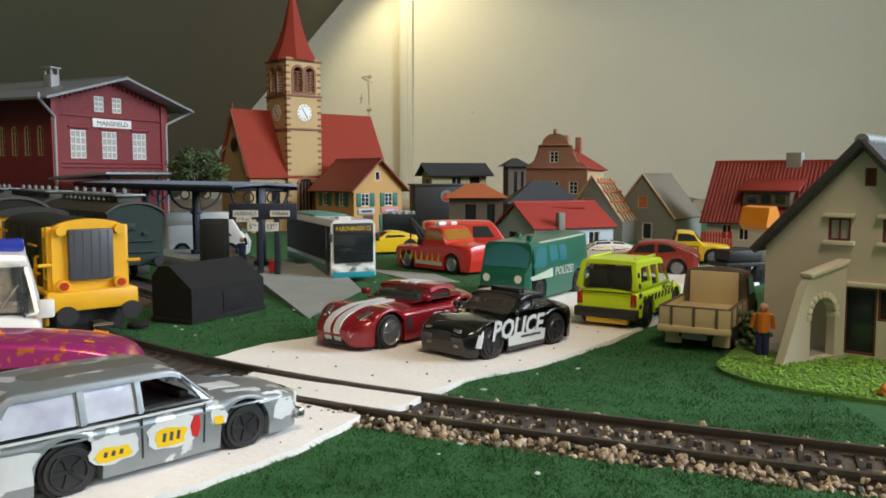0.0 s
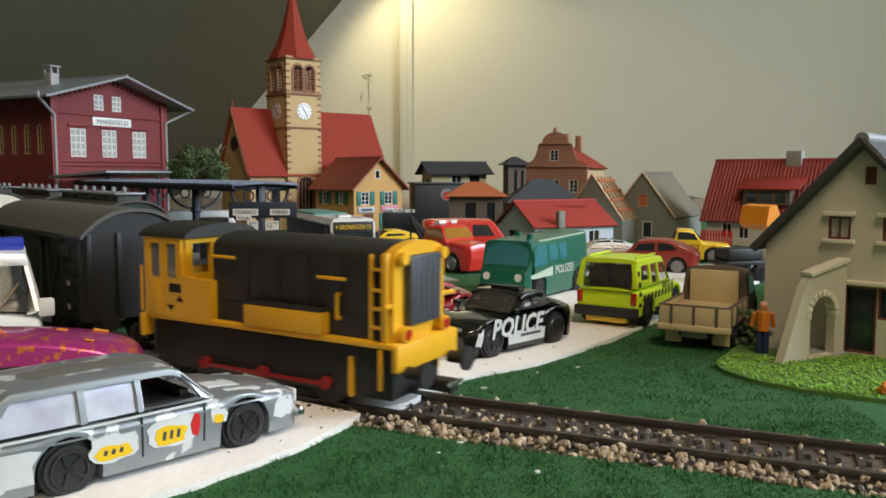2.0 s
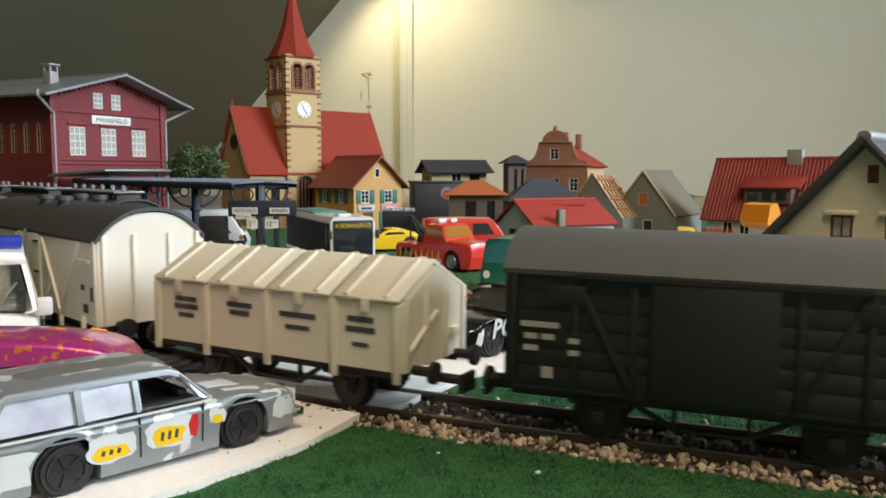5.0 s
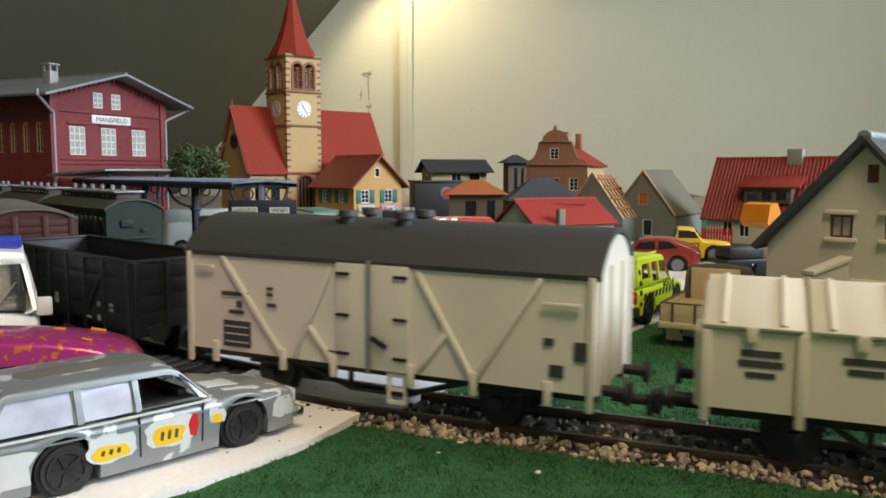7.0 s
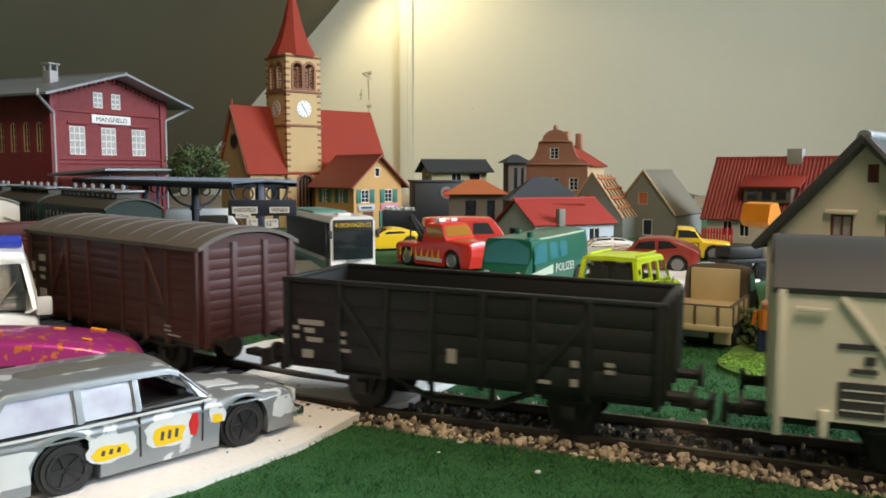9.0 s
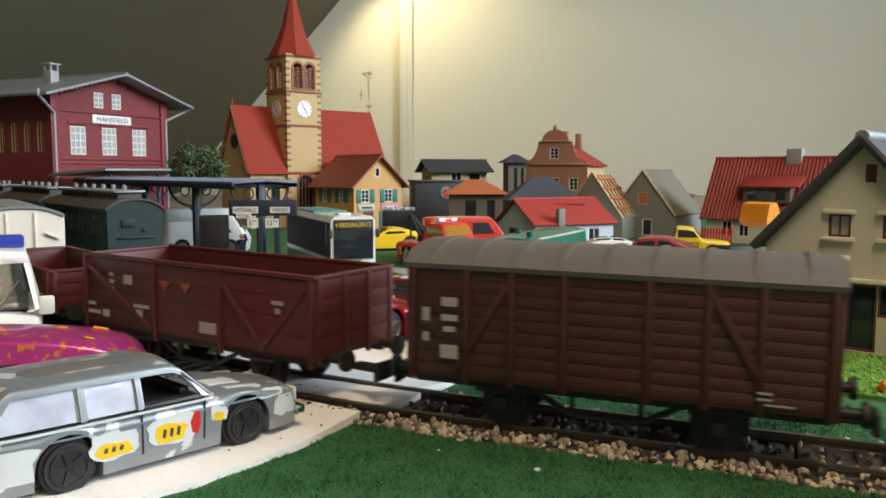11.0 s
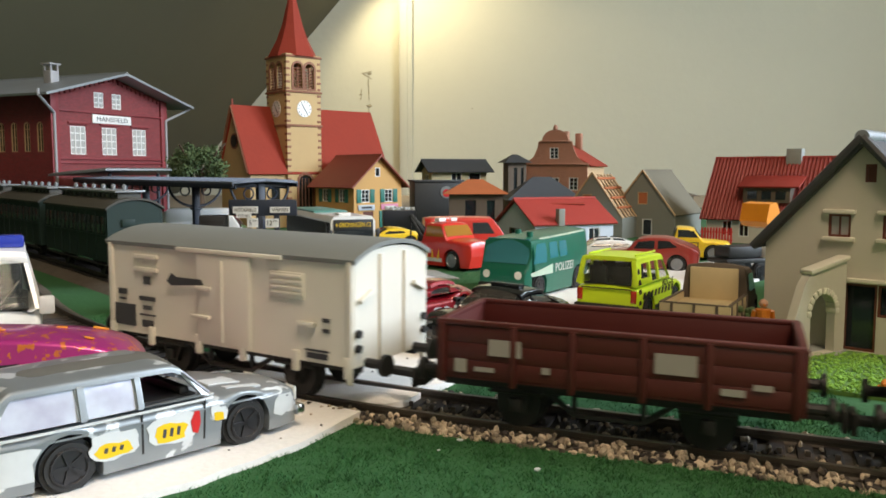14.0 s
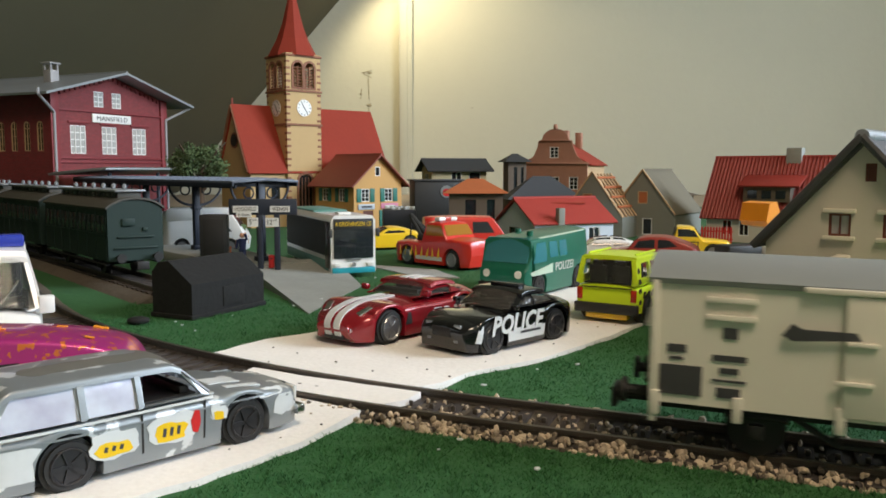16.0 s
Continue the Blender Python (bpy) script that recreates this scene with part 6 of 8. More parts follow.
# ---- model buildings ----
def window(th, x0, z0, x1, z1, m, frame_mat, cols=2, rows=2, pane=None, sill=None, lintel=None, arched=False, bar=0.5):
    """A framed window in an opening; m maps the wall's x, depth, z into the thing's space."""
    hole = arch(x0, z0, x1, z1) if arched else rect(x0, z0, x1, z1)
    k = 0.8
    inner = arch(x0 + k, z0 + k, x1 - k, z1 - k) if arched else rect(x0 + k, z0 + k, x1 - k, z1 - k)
    bm = pierced(hole, [inner], 0.3, 1.3)
    bmesh.ops.transform(bm, matrix=m, verts=bm.verts)
    w = part("window", bm, frame_mat, th)
    for b in [(bar, z1 - z0 - 1, x0 + (x1 - x0) * i / cols, (z0 + z1) / 2) for i in range(1, cols)] + [(x1 - x0 - 1, bar, (x0 + x1) / 2, z0 + (z1 - z0) * j / rows) for j in range(1, rows)]:
        bm = box(b[0], 0.8, b[1], b[2], 0.8, b[3])
        bmesh.ops.transform(bm, matrix=m, verts=bm.verts)
        part("glazing_bar", bm, frame_mat, w)
    bm = box(x1 - x0 - 0.4, 0.3, z1 - z0 - 0.4, (x0 + x1) / 2, 1.3, (z0 + z1) / 2)
    bmesh.ops.transform(bm, matrix=m, verts=bm.verts)
    part("pane", bm, pane or DGLASS, w)
    for z, mm, nm in ((z0 - 0.7, sill, "window_sill"), (z1 + 0.9, lintel, "lintel")):
        if mm:
            bm = box(x1 - x0 + 3.2, 2.2, 1.5, (x0 + x1) / 2, -0.6, z, 0.3)
            bmesh.ops.transform(bm, matrix=m, verts=bm.verts)
            part(nm, bm, mm, w)
    return w


WALLS = {"front": lambda W, D: Matrix.Identity(4), "right": lambda W, D: Matrix.Translation((W, 0, 0)) @ Matrix.Rotation(math.pi / 2, 4, 'Z'),
         "left": lambda W, D: Matrix.Translation((0, D, 0)) @ Matrix.Rotation(-math.pi / 2, 4, 'Z'), "back": lambda W, D: Matrix.Translation((W, D, 0)) @ Matrix.Rotation(math.pi, 4, 'Z')}


def house(name, label, x, y, turn, W, D, eave, ridge, wall, roof, openings=(), gable="front", over=4.0, thick=1.6, category="model house", frame_mat=None, roof_thick=1.6, corrugate=0.0, tiles=0, group="model houses"):
    """A gabled kit house; its front left corner stands at x, y; openings: (side, x0, z0, x1, z1, options)."""
    th = empty(name, x, y, turn, 0, label, category, group)
    for side in ("front", "right", "back", "left"):
        n = W if side in ("front", "back") else D
        top = [(n, eave), (0, eave)]
        if (gable == "front") == (side in ("front", "back")):
            top = [(n, eave), (n / 2, ridge), (0, eave)]
        holes = [arch(*o[1:5]) if o[5].get("arched") else rect(*o[1:5]) for o in openings if o[0] == side]
        a, b = (0, n) if side in ("front", "back") else (thick, n - thick)
        outline = [(a, 0), (b, 0)] + [(min(max(p, a), b), z) for p, z in top]
        bm = pierced(outline, holes, 0, thick)
        m = WALLS[side](W, D)
        bmesh.ops.transform(bm, matrix=m, verts=bm.verts)
        part("wall", bm, wall, th, smooth=False)
        for o in openings:
            if o[0] == side:
                opt = {k: v for k, v in o[5].items() if k not in ("shutters", "door")}
                if o[5].get("door"):
                    bm = box(o[3] - o[1], 1.0, o[4] - o[2], (o[1] + o[3]) / 2, 1.0, (o[2] + o[4]) / 2)
                    bmesh.ops.transform(bm, matrix=m, verts=bm.verts)
                    part("door", bm, o[5]["door"], th)
                else:
                    opt.setdefault("frame_mat", frame_mat or WHITE)
                    w = window(th, *o[1:5], m, **opt)
                    if o[5].get("shutters"):
                        for s in (-1, 1):
                            c = (o[1] if s < 0 else o[3]) + s * (o[3] - o[1]) * 0.32
                            bm = box((o[3] - o[1]) * 0.55, 0.9, o[4] - o[2] + 0.8, c, -0.5, (o[2] + o[4]) / 2, 0.15)
                            for j in range(5):
                                box((o[3] - o[1]) * 0.42, 0.5, 0.5, c, -1.1, o[2] + (o[4] - o[2]) * (j + 0.5) / 5, 0, bm)
                            bmesh.ops.transform(bm, matrix=m, verts=bm.verts)
                            part("shutter", bm, o[5]["shutters"], w)
    # two roof slopes
    span, run_len = (W, D) if gable == "front" else (D, W)
    rise = (ridge - eave) / (span / 2)
    slope_len = math.hypot(span / 2 + over, (span / 2 + over) * rise)
    ang = math.degrees(math.atan(rise))
    for s in (-1, 1):
        if corrugate:
            n = int((run_len + 2 * over) / corrugate)
            prof = []
            for i in range(n * 4 + 1):
                prof.append((-run_len / 2 - over + (run_len + 2 * over) * i / (n * 4), roof_thick / 2 + 0.45 * math.sin(i * math.pi / 2)))
            prof += [(run_len / 2 + over, -roof_thick / 2), (-run_len / 2 - over, -roof_thick / 2)]
            bm = prism(prof, 0, slope_len)
        else:
            bm = placed(box(run_len + 2 * over, slope_len, roof_thick, 0, slope_len / 2, 0, 0.25))
        # slope runs from the ridge down along +y, then turns to its side
        m = Matrix.Translation((0, 0, ridge + roof_thick * 0.55)) @ Matrix.Rotation(0 if s > 0 else math.pi, 4, 'Z') @ Matrix.Rotation(-radians(ang), 4, 'X')
        base = Matrix.Translation((W / 2, D / 2, 0)) @ (Matrix.Rotation(math.pi / 2, 4, 'Z') if gable == "front" else Matrix.Identity(4))
        bmesh.ops.transform(bm, matrix=base @ m, verts=bm.verts)
        r = part("roof", bm, roof, th, smooth=False)
        if tiles:
            tm = finish("roof_tile", box(run_len + 2 * over - 0.4, slope_len / tiles + 0.8, 0.8, 0, 0, 0, 0.2), roof)
            for j in range(tiles):
                o = new("roof_tile_row", tm)
                o.parent = r
                o.matrix_local = Matrix.Diagonal((1, 1, 1, 1)) @ Matrix(((base @ m) @ Matrix.Translation((0, slope_len * (j + 0.5) / tiles, roof_thick / 2 + 0.4)) @ Matrix.Rotation(radians(3), 4, 'X')))
                o.matrix_local.translation = o.matrix_local.translation
                mm = o.matrix_local.copy()
                mm.translation = mm.translation * MM
                o.matrix_local = mm
    cap = prism([(-1.6, -0.9), (0, 0.9), (1.6, -0.9)], -run_len / 2 - over, run_len / 2 + over)
    base = Matrix.Translation((W / 2, D / 2, ridge + roof_thick * 1.3)) @ (Matrix.Identity(4) if gable == "front" else Matrix.Rotation(math.pi / 2, 4, 'Z'))
    bmesh.ops.transform(cap, matrix=base, verts=cap.verts)
    part("ridge_cap", cap, roof, th)
    return th


def station():
    W, D = 149, 190
    ops = []
    for a, b in ((22, 40.5), (60.5, 79.5), (101, 120)):
        ops.append(("front", a, 80, b, 107, dict(cols=3, rows=4, pane=PALEPANE, bar=0.9)))
    for a, b in ((52, 64), (75, 87)):
        ops.append(("front", a, 126, b, 141, dict(cols=2, rows=3, pane=PALEPANE, bar=0.9)))
    for k in range(9):
        ops.append(("left", D - 18 - k * 17, 82, D - 10 - k * 17, 110, dict(cols=2, rows=4, arched=True, frame_mat=TIMBER)))
    th = house("railway_station", "dark red brick station building with grey roof and white windows", -362, 760, 66.5, W, D, 137.5, 158, BRICK, ZINC, ops, over=22, roof_thick=2.4, category="station building")
    for x in (-0.5, W + 0.5):
        part("corner_pilaster", box(9, 3, 139, x + (4 if x < 0 else -4), -0.8, 69.5, 0.3), BRICKTRIM, th)
    for z in (121, 76, 72):
        part("string_course", box(W, 2, 1.6, W / 2, -0.8, z, 0.3), BRICKTRIM, th)
    for a, b in ((22, 40.5), (60.5, 79.5), (101, 120)):
        part("window_hood", box(b - a + 6, 2, 2.4, (a + b) / 2, -0.8, 110, 0.5), BRICKTRIM, th)
    for k in range(24):
        x = 6 + k * 6
        z = 137 + (21 * (1 - abs(x - 74.5) / 74.5)) - 3
        part("dentil", box(3, 2, 4, x, -0.8, z, 0.3), BRICKTRIM, th)
    sg = part("name_board", box(50, 1.4, 8.4, 73, -1.2, 115, 0.3), WHITE, th, "white station name board")
    lettering("MANSFIELD", 4.4, upright(53, -2.1, 112.8, 0), PRINT_D, sg, "grey name letters", width=40)
    ch = part("chimney", box(10, 10, 32, 40, 42, 146, 0.5), PIPE, th, "grey chimney")
    part("chimney_cap", box(13, 13, 1.6, 40, 42, 168.5, 0.3), PIPE, ch)
    for k in (-4, 4):
        for j in (-4, 4):
            part("chimney_post", box(1.6, 1.6, 6.4, 40 + k, 42 + j, 164.8), PIPE, ch)
    for x0, x1, s in ((-24, 2, 1), (W + 24, W - 2, -1)):
        bm = rod((x0, -14, 132), (x1, -3, 118), 1.3, 8)
        rod((x1, -3, 118), (x1, -3, 0), 1.3, 8, bm)
        rod((x0, -14, 137), (x0, -14, 132), 1.6, 8, bm)
        part("downpipe", bm, PIPE, th, "grey downpipe")
    # entrance canopy along the platform side
    cn = part("station_canopy", placed(box(150, 70, 2, 0, 0, 0, 0.4), 60, -46, 63, rx=-4), ZINC, th, "grey canopy roof")
    for k in range(14):
        part("canopy_rib", placed(box(0.9, 70, 1.0, -70 + k * 10.6, 0, 1.4), 60, -46, 63, rx=-4), ZINC, cn)
    for x in (0, 60, 120):
        part("canopy_post", rod((x, -70, 0), (x, -70, 62), 1.6, 8), IRON, th)


def church():
    th = empty("village_church", -176, 930, 41, 0, "sand-coloured village church with red roofs and pointed clock tower", "church", "model houses")
    S = 45.0
    big = [arch(9, 18, 24, 58), ]
    bell = [arch(9, 158, 20.5, 186), arch(24.5, 158, 36, 186)]
    for side in ("front", "right", "back", "left"):
        holes = bell + ([arch(14, 6, 32, 60)] if side == "front" else [])
        bm = pierced(rect(0, 0, S, 196) if side in ("front", "back") else rect(1.6, 0, S - 1.6, 196), holes, 0, 1.6)
        m = WALLS[side](S, S)
        bmesh.ops.transform(bm, matrix=m, verts=bm.verts)
        part("tower_wall", bm, SANDSTONE, th, smooth=False)
        for hh in bell:
            x0, x1 = hh[0][0], hh[1][0]
            bm = pierced(arch(x0 - 2.4, 156, x1 + 2.4, 188.6), [arch(x0, 158, x1, 186)], -0.9, 0.4)
            bmesh.ops.transform(bm, matrix=m, verts=bm.verts)
            part("bell_arch", bm, QUOIN, th)
            bm = bmesh.new()
            for j in range(7):
                box(x1 - x0, 1.2, 1.0, (x0 + x1) / 2, 1.4, 160 + j * 3.4, 0, bm, rx=30)
            rod(((x0 + x1) / 2, 0.6, 158), ((x0 + x1) / 2, 0.6, 182), 0.8, 6, bm)
            bmesh.ops.transform(bm, matrix=m, verts=bm.verts)
            part("louvre", bm, QUOIN, th)
        for z in (154, 116, 193.5):
            bm = box(S + 2, 2, 2.4, S / 2, -0.6, z, 0.3)
            bmesh.ops.transform(bm, matrix=m, verts=bm.verts)
            part("string_course", bm, QUOIN, th)
        bm = rod((S / 2, 0.2, 135), (S / 2, -0.8, 135), 9.4, 28)
        bmesh.ops.transform(bm, matrix=m, verts=bm.verts)
        c = part("clock_face", bm, WHITE, th, "white clock face")
        bm = bmesh.new()
        for k in range(12):
            a = k * math.pi / 6
            box(0.8, 0.3, 1.8, S / 2 + 7.6 * math.sin(a), -0.95, 135 + 7.6 * math.cos(a), 0, bm, ry=math.degrees(a))
        box(0.9, 0.3, 7, S / 2 + 1.8, -1.0, 132.4, 0, bm, ry=145)
        box(0.9, 0.3, 6, S / 2 - 1.5, -1.0, 137.4, 0, bm, ry=-32)
        bmesh.ops.transform(bm, matrix=m, verts=bm.verts)
        part("clock_hands", bm, PRINT_D, c)
    q = finish("quoin", box(4.6, 4.6, 2.6, 0, 0, 0, 0.3), QUOIN)
    q2 = finish("quoin", box(5.4, 5.4, 2.6, 0, 0, 0, 0.3), QUOIN)
    for cx, cy in ((2.2, 2.2), (S - 2.2, 2.2), (2.2, S - 2.2), (S - 2.2, S - 2.2)):
        for k in range(26):
            o = part("quoin", q if k % 2 else q2, QUOIN, th)
            o.location = (cx * MM, cy * MM, (4 + k * 7.3) * MM)
    # spire: a flared skirt below a steep pyramid
    bm = bmesh.new()
    rings = []
    for half, z in ((26.5, 194), (25.8, 196), (17, 214), (11, 232), (5.5, 256), (0.5, 282)):
        n = 8
        rr = []
        for k in range(n):
            a = 2 * math.pi * (k + 0.5) / n
            t = min(1.0, (z - 194) / 30)
            sq = 1 / max(abs(math.cos(a)), abs(math.sin(a)))
            r = half * ((1 - t) * sq + t * 1.08)
            rr.append(bm.verts.new((S / 2 + r * math.cos(a), S / 2 + r * math.sin(a), z)))
        rings.append(rr)
    for r0, r1 in zip(rings, rings[1:]):
        for i in range(8):
            bm.faces.new((r0[i], r0[(i + 1) % 8], r1[(i + 1) % 8], r1[i]))
    bm.faces.new(rings[0])
    part("spire", bm, TILE, th, "red tiled spire", smooth=False)
    bm = pierced(arch(11.5, 4, 34.5, 63), [arch(14, 6, 32, 60)], -1.0, 0.4)
    part("window_arch", bm, QUOIN, th)
    part("tower_window", box(18, 0.6, 52, 23, 1.2, 32), DGLASS, th)
    for x in (18.5, 23, 27.5):
        part("tracery", box(1.0, 1.0, 50, x, 0.6, 31), QUOIN, th)
    # nave
    x0, x1, e, rg = -45, 140, 68, 137
    for x in (x0, x1 - 2):
        bm = prism([(4, 0), (74, 0), (74, e), (39, rg), (4, e)], x, x + 2, axis="x")
        part("nave_gable", bm, SANDSTONE, th, smooth=False)
    for yy in (4, 72):
        part("nave_wall", box(x1 - x0 - 4, 2, e, (x0 + x1) / 2, yy + 1, e / 2), SANDSTONE, th)
    for s in (-1, 1):
        n = math.hypot(39, 69 * 39 / 35) + 1
        bm = placed(box(x1 - x0 + 8, n, 1.8, 0, n / 2, 0, 0.2))
        ang = math.degrees(math.atan2(69, 35))
        m = Matrix.Translation(((x0 + x1) / 2, 39, rg + 1.2)) @ Matrix.Rotation(0 if s > 0 else math.pi, 4, 'Z') @ Matrix.Rotation(-radians(ang), 4, 'X')
        bmesh.ops.transform(bm, matrix=m, verts=bm.verts)
        part("nave_roof", bm, TILE, th, "red nave roof", smooth=False)
    part("verge_board", rod((x0 - 4.2, 39, rg), (x0 - 4.2, 2, e - 6), 1.4, 6), QUOIN, th)
    part("verge_board", rod((x0 - 4.2, 39, rg), (x0 - 4.2, 76, e - 6), 1.4, 6), QUOIN, th)
    rose = part("rose_window", rod((x0 - 1.0, 39, 98), (x0 + 0.5, 39, 98), 9, 20), QUOIN, th)
    part("rose_glass", rod((x0 - 1.4, 39, 98), (x0 + 0.5, 39, 98), 7, 20), DARK, rose)
    for x in (-32, -14, 64, 88, 112):
        part("nave_window", prism(arch(x - 5, 20, x + 5, 56), 2.6, 4.2), DGLASS, th)
    part("ridge_cross", rod((x0 - 2, 39, rg), (x0 - 2, 39, rg + 8), 1.2, 6), TILE2, th)


def houses():
    sh = dict(shutters=SHUTTER, cols=2, rows=3)
    ops = [("front", 10, 30, 21, 44, sh), ("front", 42, 30, 53, 44, sh), ("front", 12, 0, 26, 20, dict(door=DOORWOOD)), ("front", 40, 2, 50, 20, sh), ("front", 29, 58, 36, 68, dict(cols=1, rows=1)),
           ("left", 14, 30, 25, 44, sh), ("left", 46, 30, 57, 44, sh), ("left", 46, 4, 57, 18, sh)]
    th = house("shop_house", "yellow rendered shop house with green shutters and brown-red roof", -96, 880, 42, 66, 74, 51, 80, YELLOWWALL, TILE2, ops, over=7)
    part("shop_sign", box(22, 1.2, 6, 16, -1.0, 24.5, 0.3), BLUEWALL, th, "pale blue shop sign")
    s2 = part("shop_sign", box(24, 1.2, 6, 48, -1.0, 25, 0.3), mat("sign_pink", (0.60, 0.22, 0.34), 0.6), th, "pink shop sign")
    for k in range(2):
        part("sign_bar", box(14, 0.4, 2.2, 16 + 32 * k, -1.8, 24.6), PRINT if k else PRINT_D, th)
    # cream bungalow with dark roof, black shed before it
    house("bungalow", "cream bungalow with a dark shallow roof", -14, 1040, 18, 74, 44, 66, 77, mat("cream_wall", (0.50, 0.44, 0.26), 0.7, size=8), ROOF_DARK,
          [("front", 26, 44, 40, 62, dict(cols=2, rows=1)), ("front", 50, 40, 66, 62, dict(cols=1, rows=1)), ("left", 12, 44, 30, 60, dict(cols=3, rows=1))], gable="side", over=8)
    th = empty("goods_shed", -32, 925, 14, 0, "black wooden goods shed with round emblem", "shed", "model houses")
    part("shed_body", box(56, 30, 52, 28, 15, 26, 0.8), BLACK, th)
    part("shed_roof", box(60, 34, 2, 28, 15, 53, 0.4), ROOF_DARK, th)
    em = part("emblem", rod((37, -0.2, 40), (37, -0.8, 40), 7, 20), ROOF_LIGHT, th, "round white and red emblem")
    part("emblem_core", rod((37, -0.6, 39), (37, -1.1, 39), 4.5, 16), RED, em)
    th = empty("log_wagon", -45, 840, 8, 0, "dark wagon loaded with pale pieces", "goods wagon")
    part("wagon_bed", box(34, 18, 22, 0, 0, 13, 0.8), IRON, th)
    for k in range(12):
        part("load_piece", box(3.4, 4, 3.4, -13 + 2.4 * k, 3 * math.sin(k * 2.1), 25.4 + 0.8 * math.cos(k * 3.3), 0.5, rz=k * 37), WORN, th)
    # low house with an orange hipped roof
    def hipped(name, label, x, y, turn, W, D, eave, ridge, wall, roof):
        t = empty(name, x, y, turn, 0, label, "model house", "model houses")
        part("wall", pierced(rect(0, 0, W, eave), [rect(W * 0.3, 6, W * 0.5, eave - 6), rect(W * 0.7, 10, W * 0.85, eave - 6)], 0, 1.6), wall, t)
        part("wall", box(1.6, D - 1.6, eave, 0.8, D / 2 + 0.8, eave / 2), wall, t)
        part("wall", box(1.6, D - 1.6, eave, W - 0.8, D / 2 + 0.8, eave / 2), wall, t)
        part("back_wall", box(W - 3.2, 1.6, eave, W / 2, D - 0.8, eave / 2), wall, t)
        for a, b, z0 in ((0.3, 0.5, 6), (0.7, 0.85, 10)):
            part("window", box(W * (b - a), 0.6, eave - 6 - z0, W * (a + b) / 2, 1.2, (eave - 6 + z0) / 2), DGLASS, t)
        o = 6
        bm = bmesh.new()
        lo = [bm.verts.new(c) for c in ((-o, -o, eave), (W + o, -o, eave), (W + o, D + o, eave), (-o, D + o, eave))]
        hi = [bm.verts.new((W * 0.36, D / 2, ridge)), bm.verts.new((W * 0.64, D / 2, ridge))]
        for f in ((lo[0], lo[1], hi[1], hi[0]), (lo[1], lo[2], hi[1]), (lo[2], lo[3], hi[0], hi[1]), (lo[3], lo[0], hi[0]), tuple(reversed(lo))):
            bm.faces.new(f)
        part("roof", bm, roof, t, smooth=False)
        return t
    hipped("cottage", "low cottage with an orange hipped roof", 6, 790, 0, 52, 36, 42, 56, BROWNWALL, TILE3)
    hipped("store_house", "store house with a dark slate hipped roof", 72, 850, 4, 70, 44, 34, 58, BROWNWALL, mat("slate_roof", (0.06, 0.065, 0.075), 0.6, size=6))
    # baroque brick gable house
    th = empty("gabled_house", 98, 1000, -24, 0, "brick house with curved baroque gable and red roof", "model house", "model houses")
    th.scale = (1.1, 1.25, 0.94)
    W, D = 72, 70
    prof = [(0, 0), (W, 0), (W, 78), (W - 6, 80), (W - 12, 87), (W - 16, 98), (W - 17, 106), (W - 21, 106)] + [(W / 2 + 15 * math.cos(math.pi * i / 8), 107 + 14 * math.sin(math.pi * i / 8)) for i in range(9)] + [(21, 106), (17, 106), (16, 98), (12, 87), (6, 80), (0, 78)]
    holes = [rect(30, 84, 40, 98), rect(10, 44, 20, 60), rect(31, 44, 41, 60), rect(52, 44, 62, 60)]
    part("front_gable", pierced(prof, holes, 0, 2), BRICK2, th, smooth=False)
    for hh in holes:
        window(th, hh[0][0], hh[0][1], hh[2][0], hh[2][1], Matrix.Identity(4), WHITE, 2, 3)
    part("cornice", box(W + 4, 3, 2, W / 2, -0.6, 77, 0.4), BRICK2, th)
    part("cornice", box(34, 3, 1.6, W / 2, -0.6, 106, 0.4), BRICK2, th)
    part("finial", ball(2.6, W / 2, 1, 123, sz=1.5), BRICK2, th)
    for x in (W, 0):
        part("side_wall", box(2, D - 2, 76, x + (-1 if x else 1), D / 2 + 1, 38), BRICK2 if not x else TIMBER, th)
    part("back_wall", box(W - 4, 2, 76, W / 2, D - 1, 38), BRICK2, th)
    for s in (-1, 1):
        n = math.hypot(W / 2 + 4, 28)
        bm = box(D, n, 1.8, 0, n / 2, 0, 0.2)
        m = Matrix.Translation((W / 2, D / 2 + 2, 103)) @ Matrix.Rotation(math.pi / 2, 4, 'Z') @ Matrix.Rotation(0 if s > 0 else math.pi, 4, 'Z') @ Matrix.Rotation(-math.atan(26 / (W / 2)), 4, 'X')
        bmesh.ops.transform(bm, matrix=m, verts=bm.verts)
        part("roof", bm, TILE, th, "red tiled roof", smooth=False)
    for yy in (12, 62):
        part("chimney", box(7, 7, 22, W / 2 + 8, yy, 108, 0.4), BRICK2, th)
    window(th, 20, 42, 30, 60, WALLS["right"](W, D), WHITE, 2, 3)
    for c in (15.5, 34.5):
        bm = box(6, 1, 19, c, -0.6, 51, 0.2)
        bmesh.ops.transform(bm, matrix=WALLS["right"](W, D), verts=bm.verts)
        part("shutter", bm, SHUTTER, th)
    hipped("turret_house", "narrow dark timber turret with a pointed roof", 77, 965, 12, 22, 22, 74, 84, BROWNWALL, ROOF_DARK)
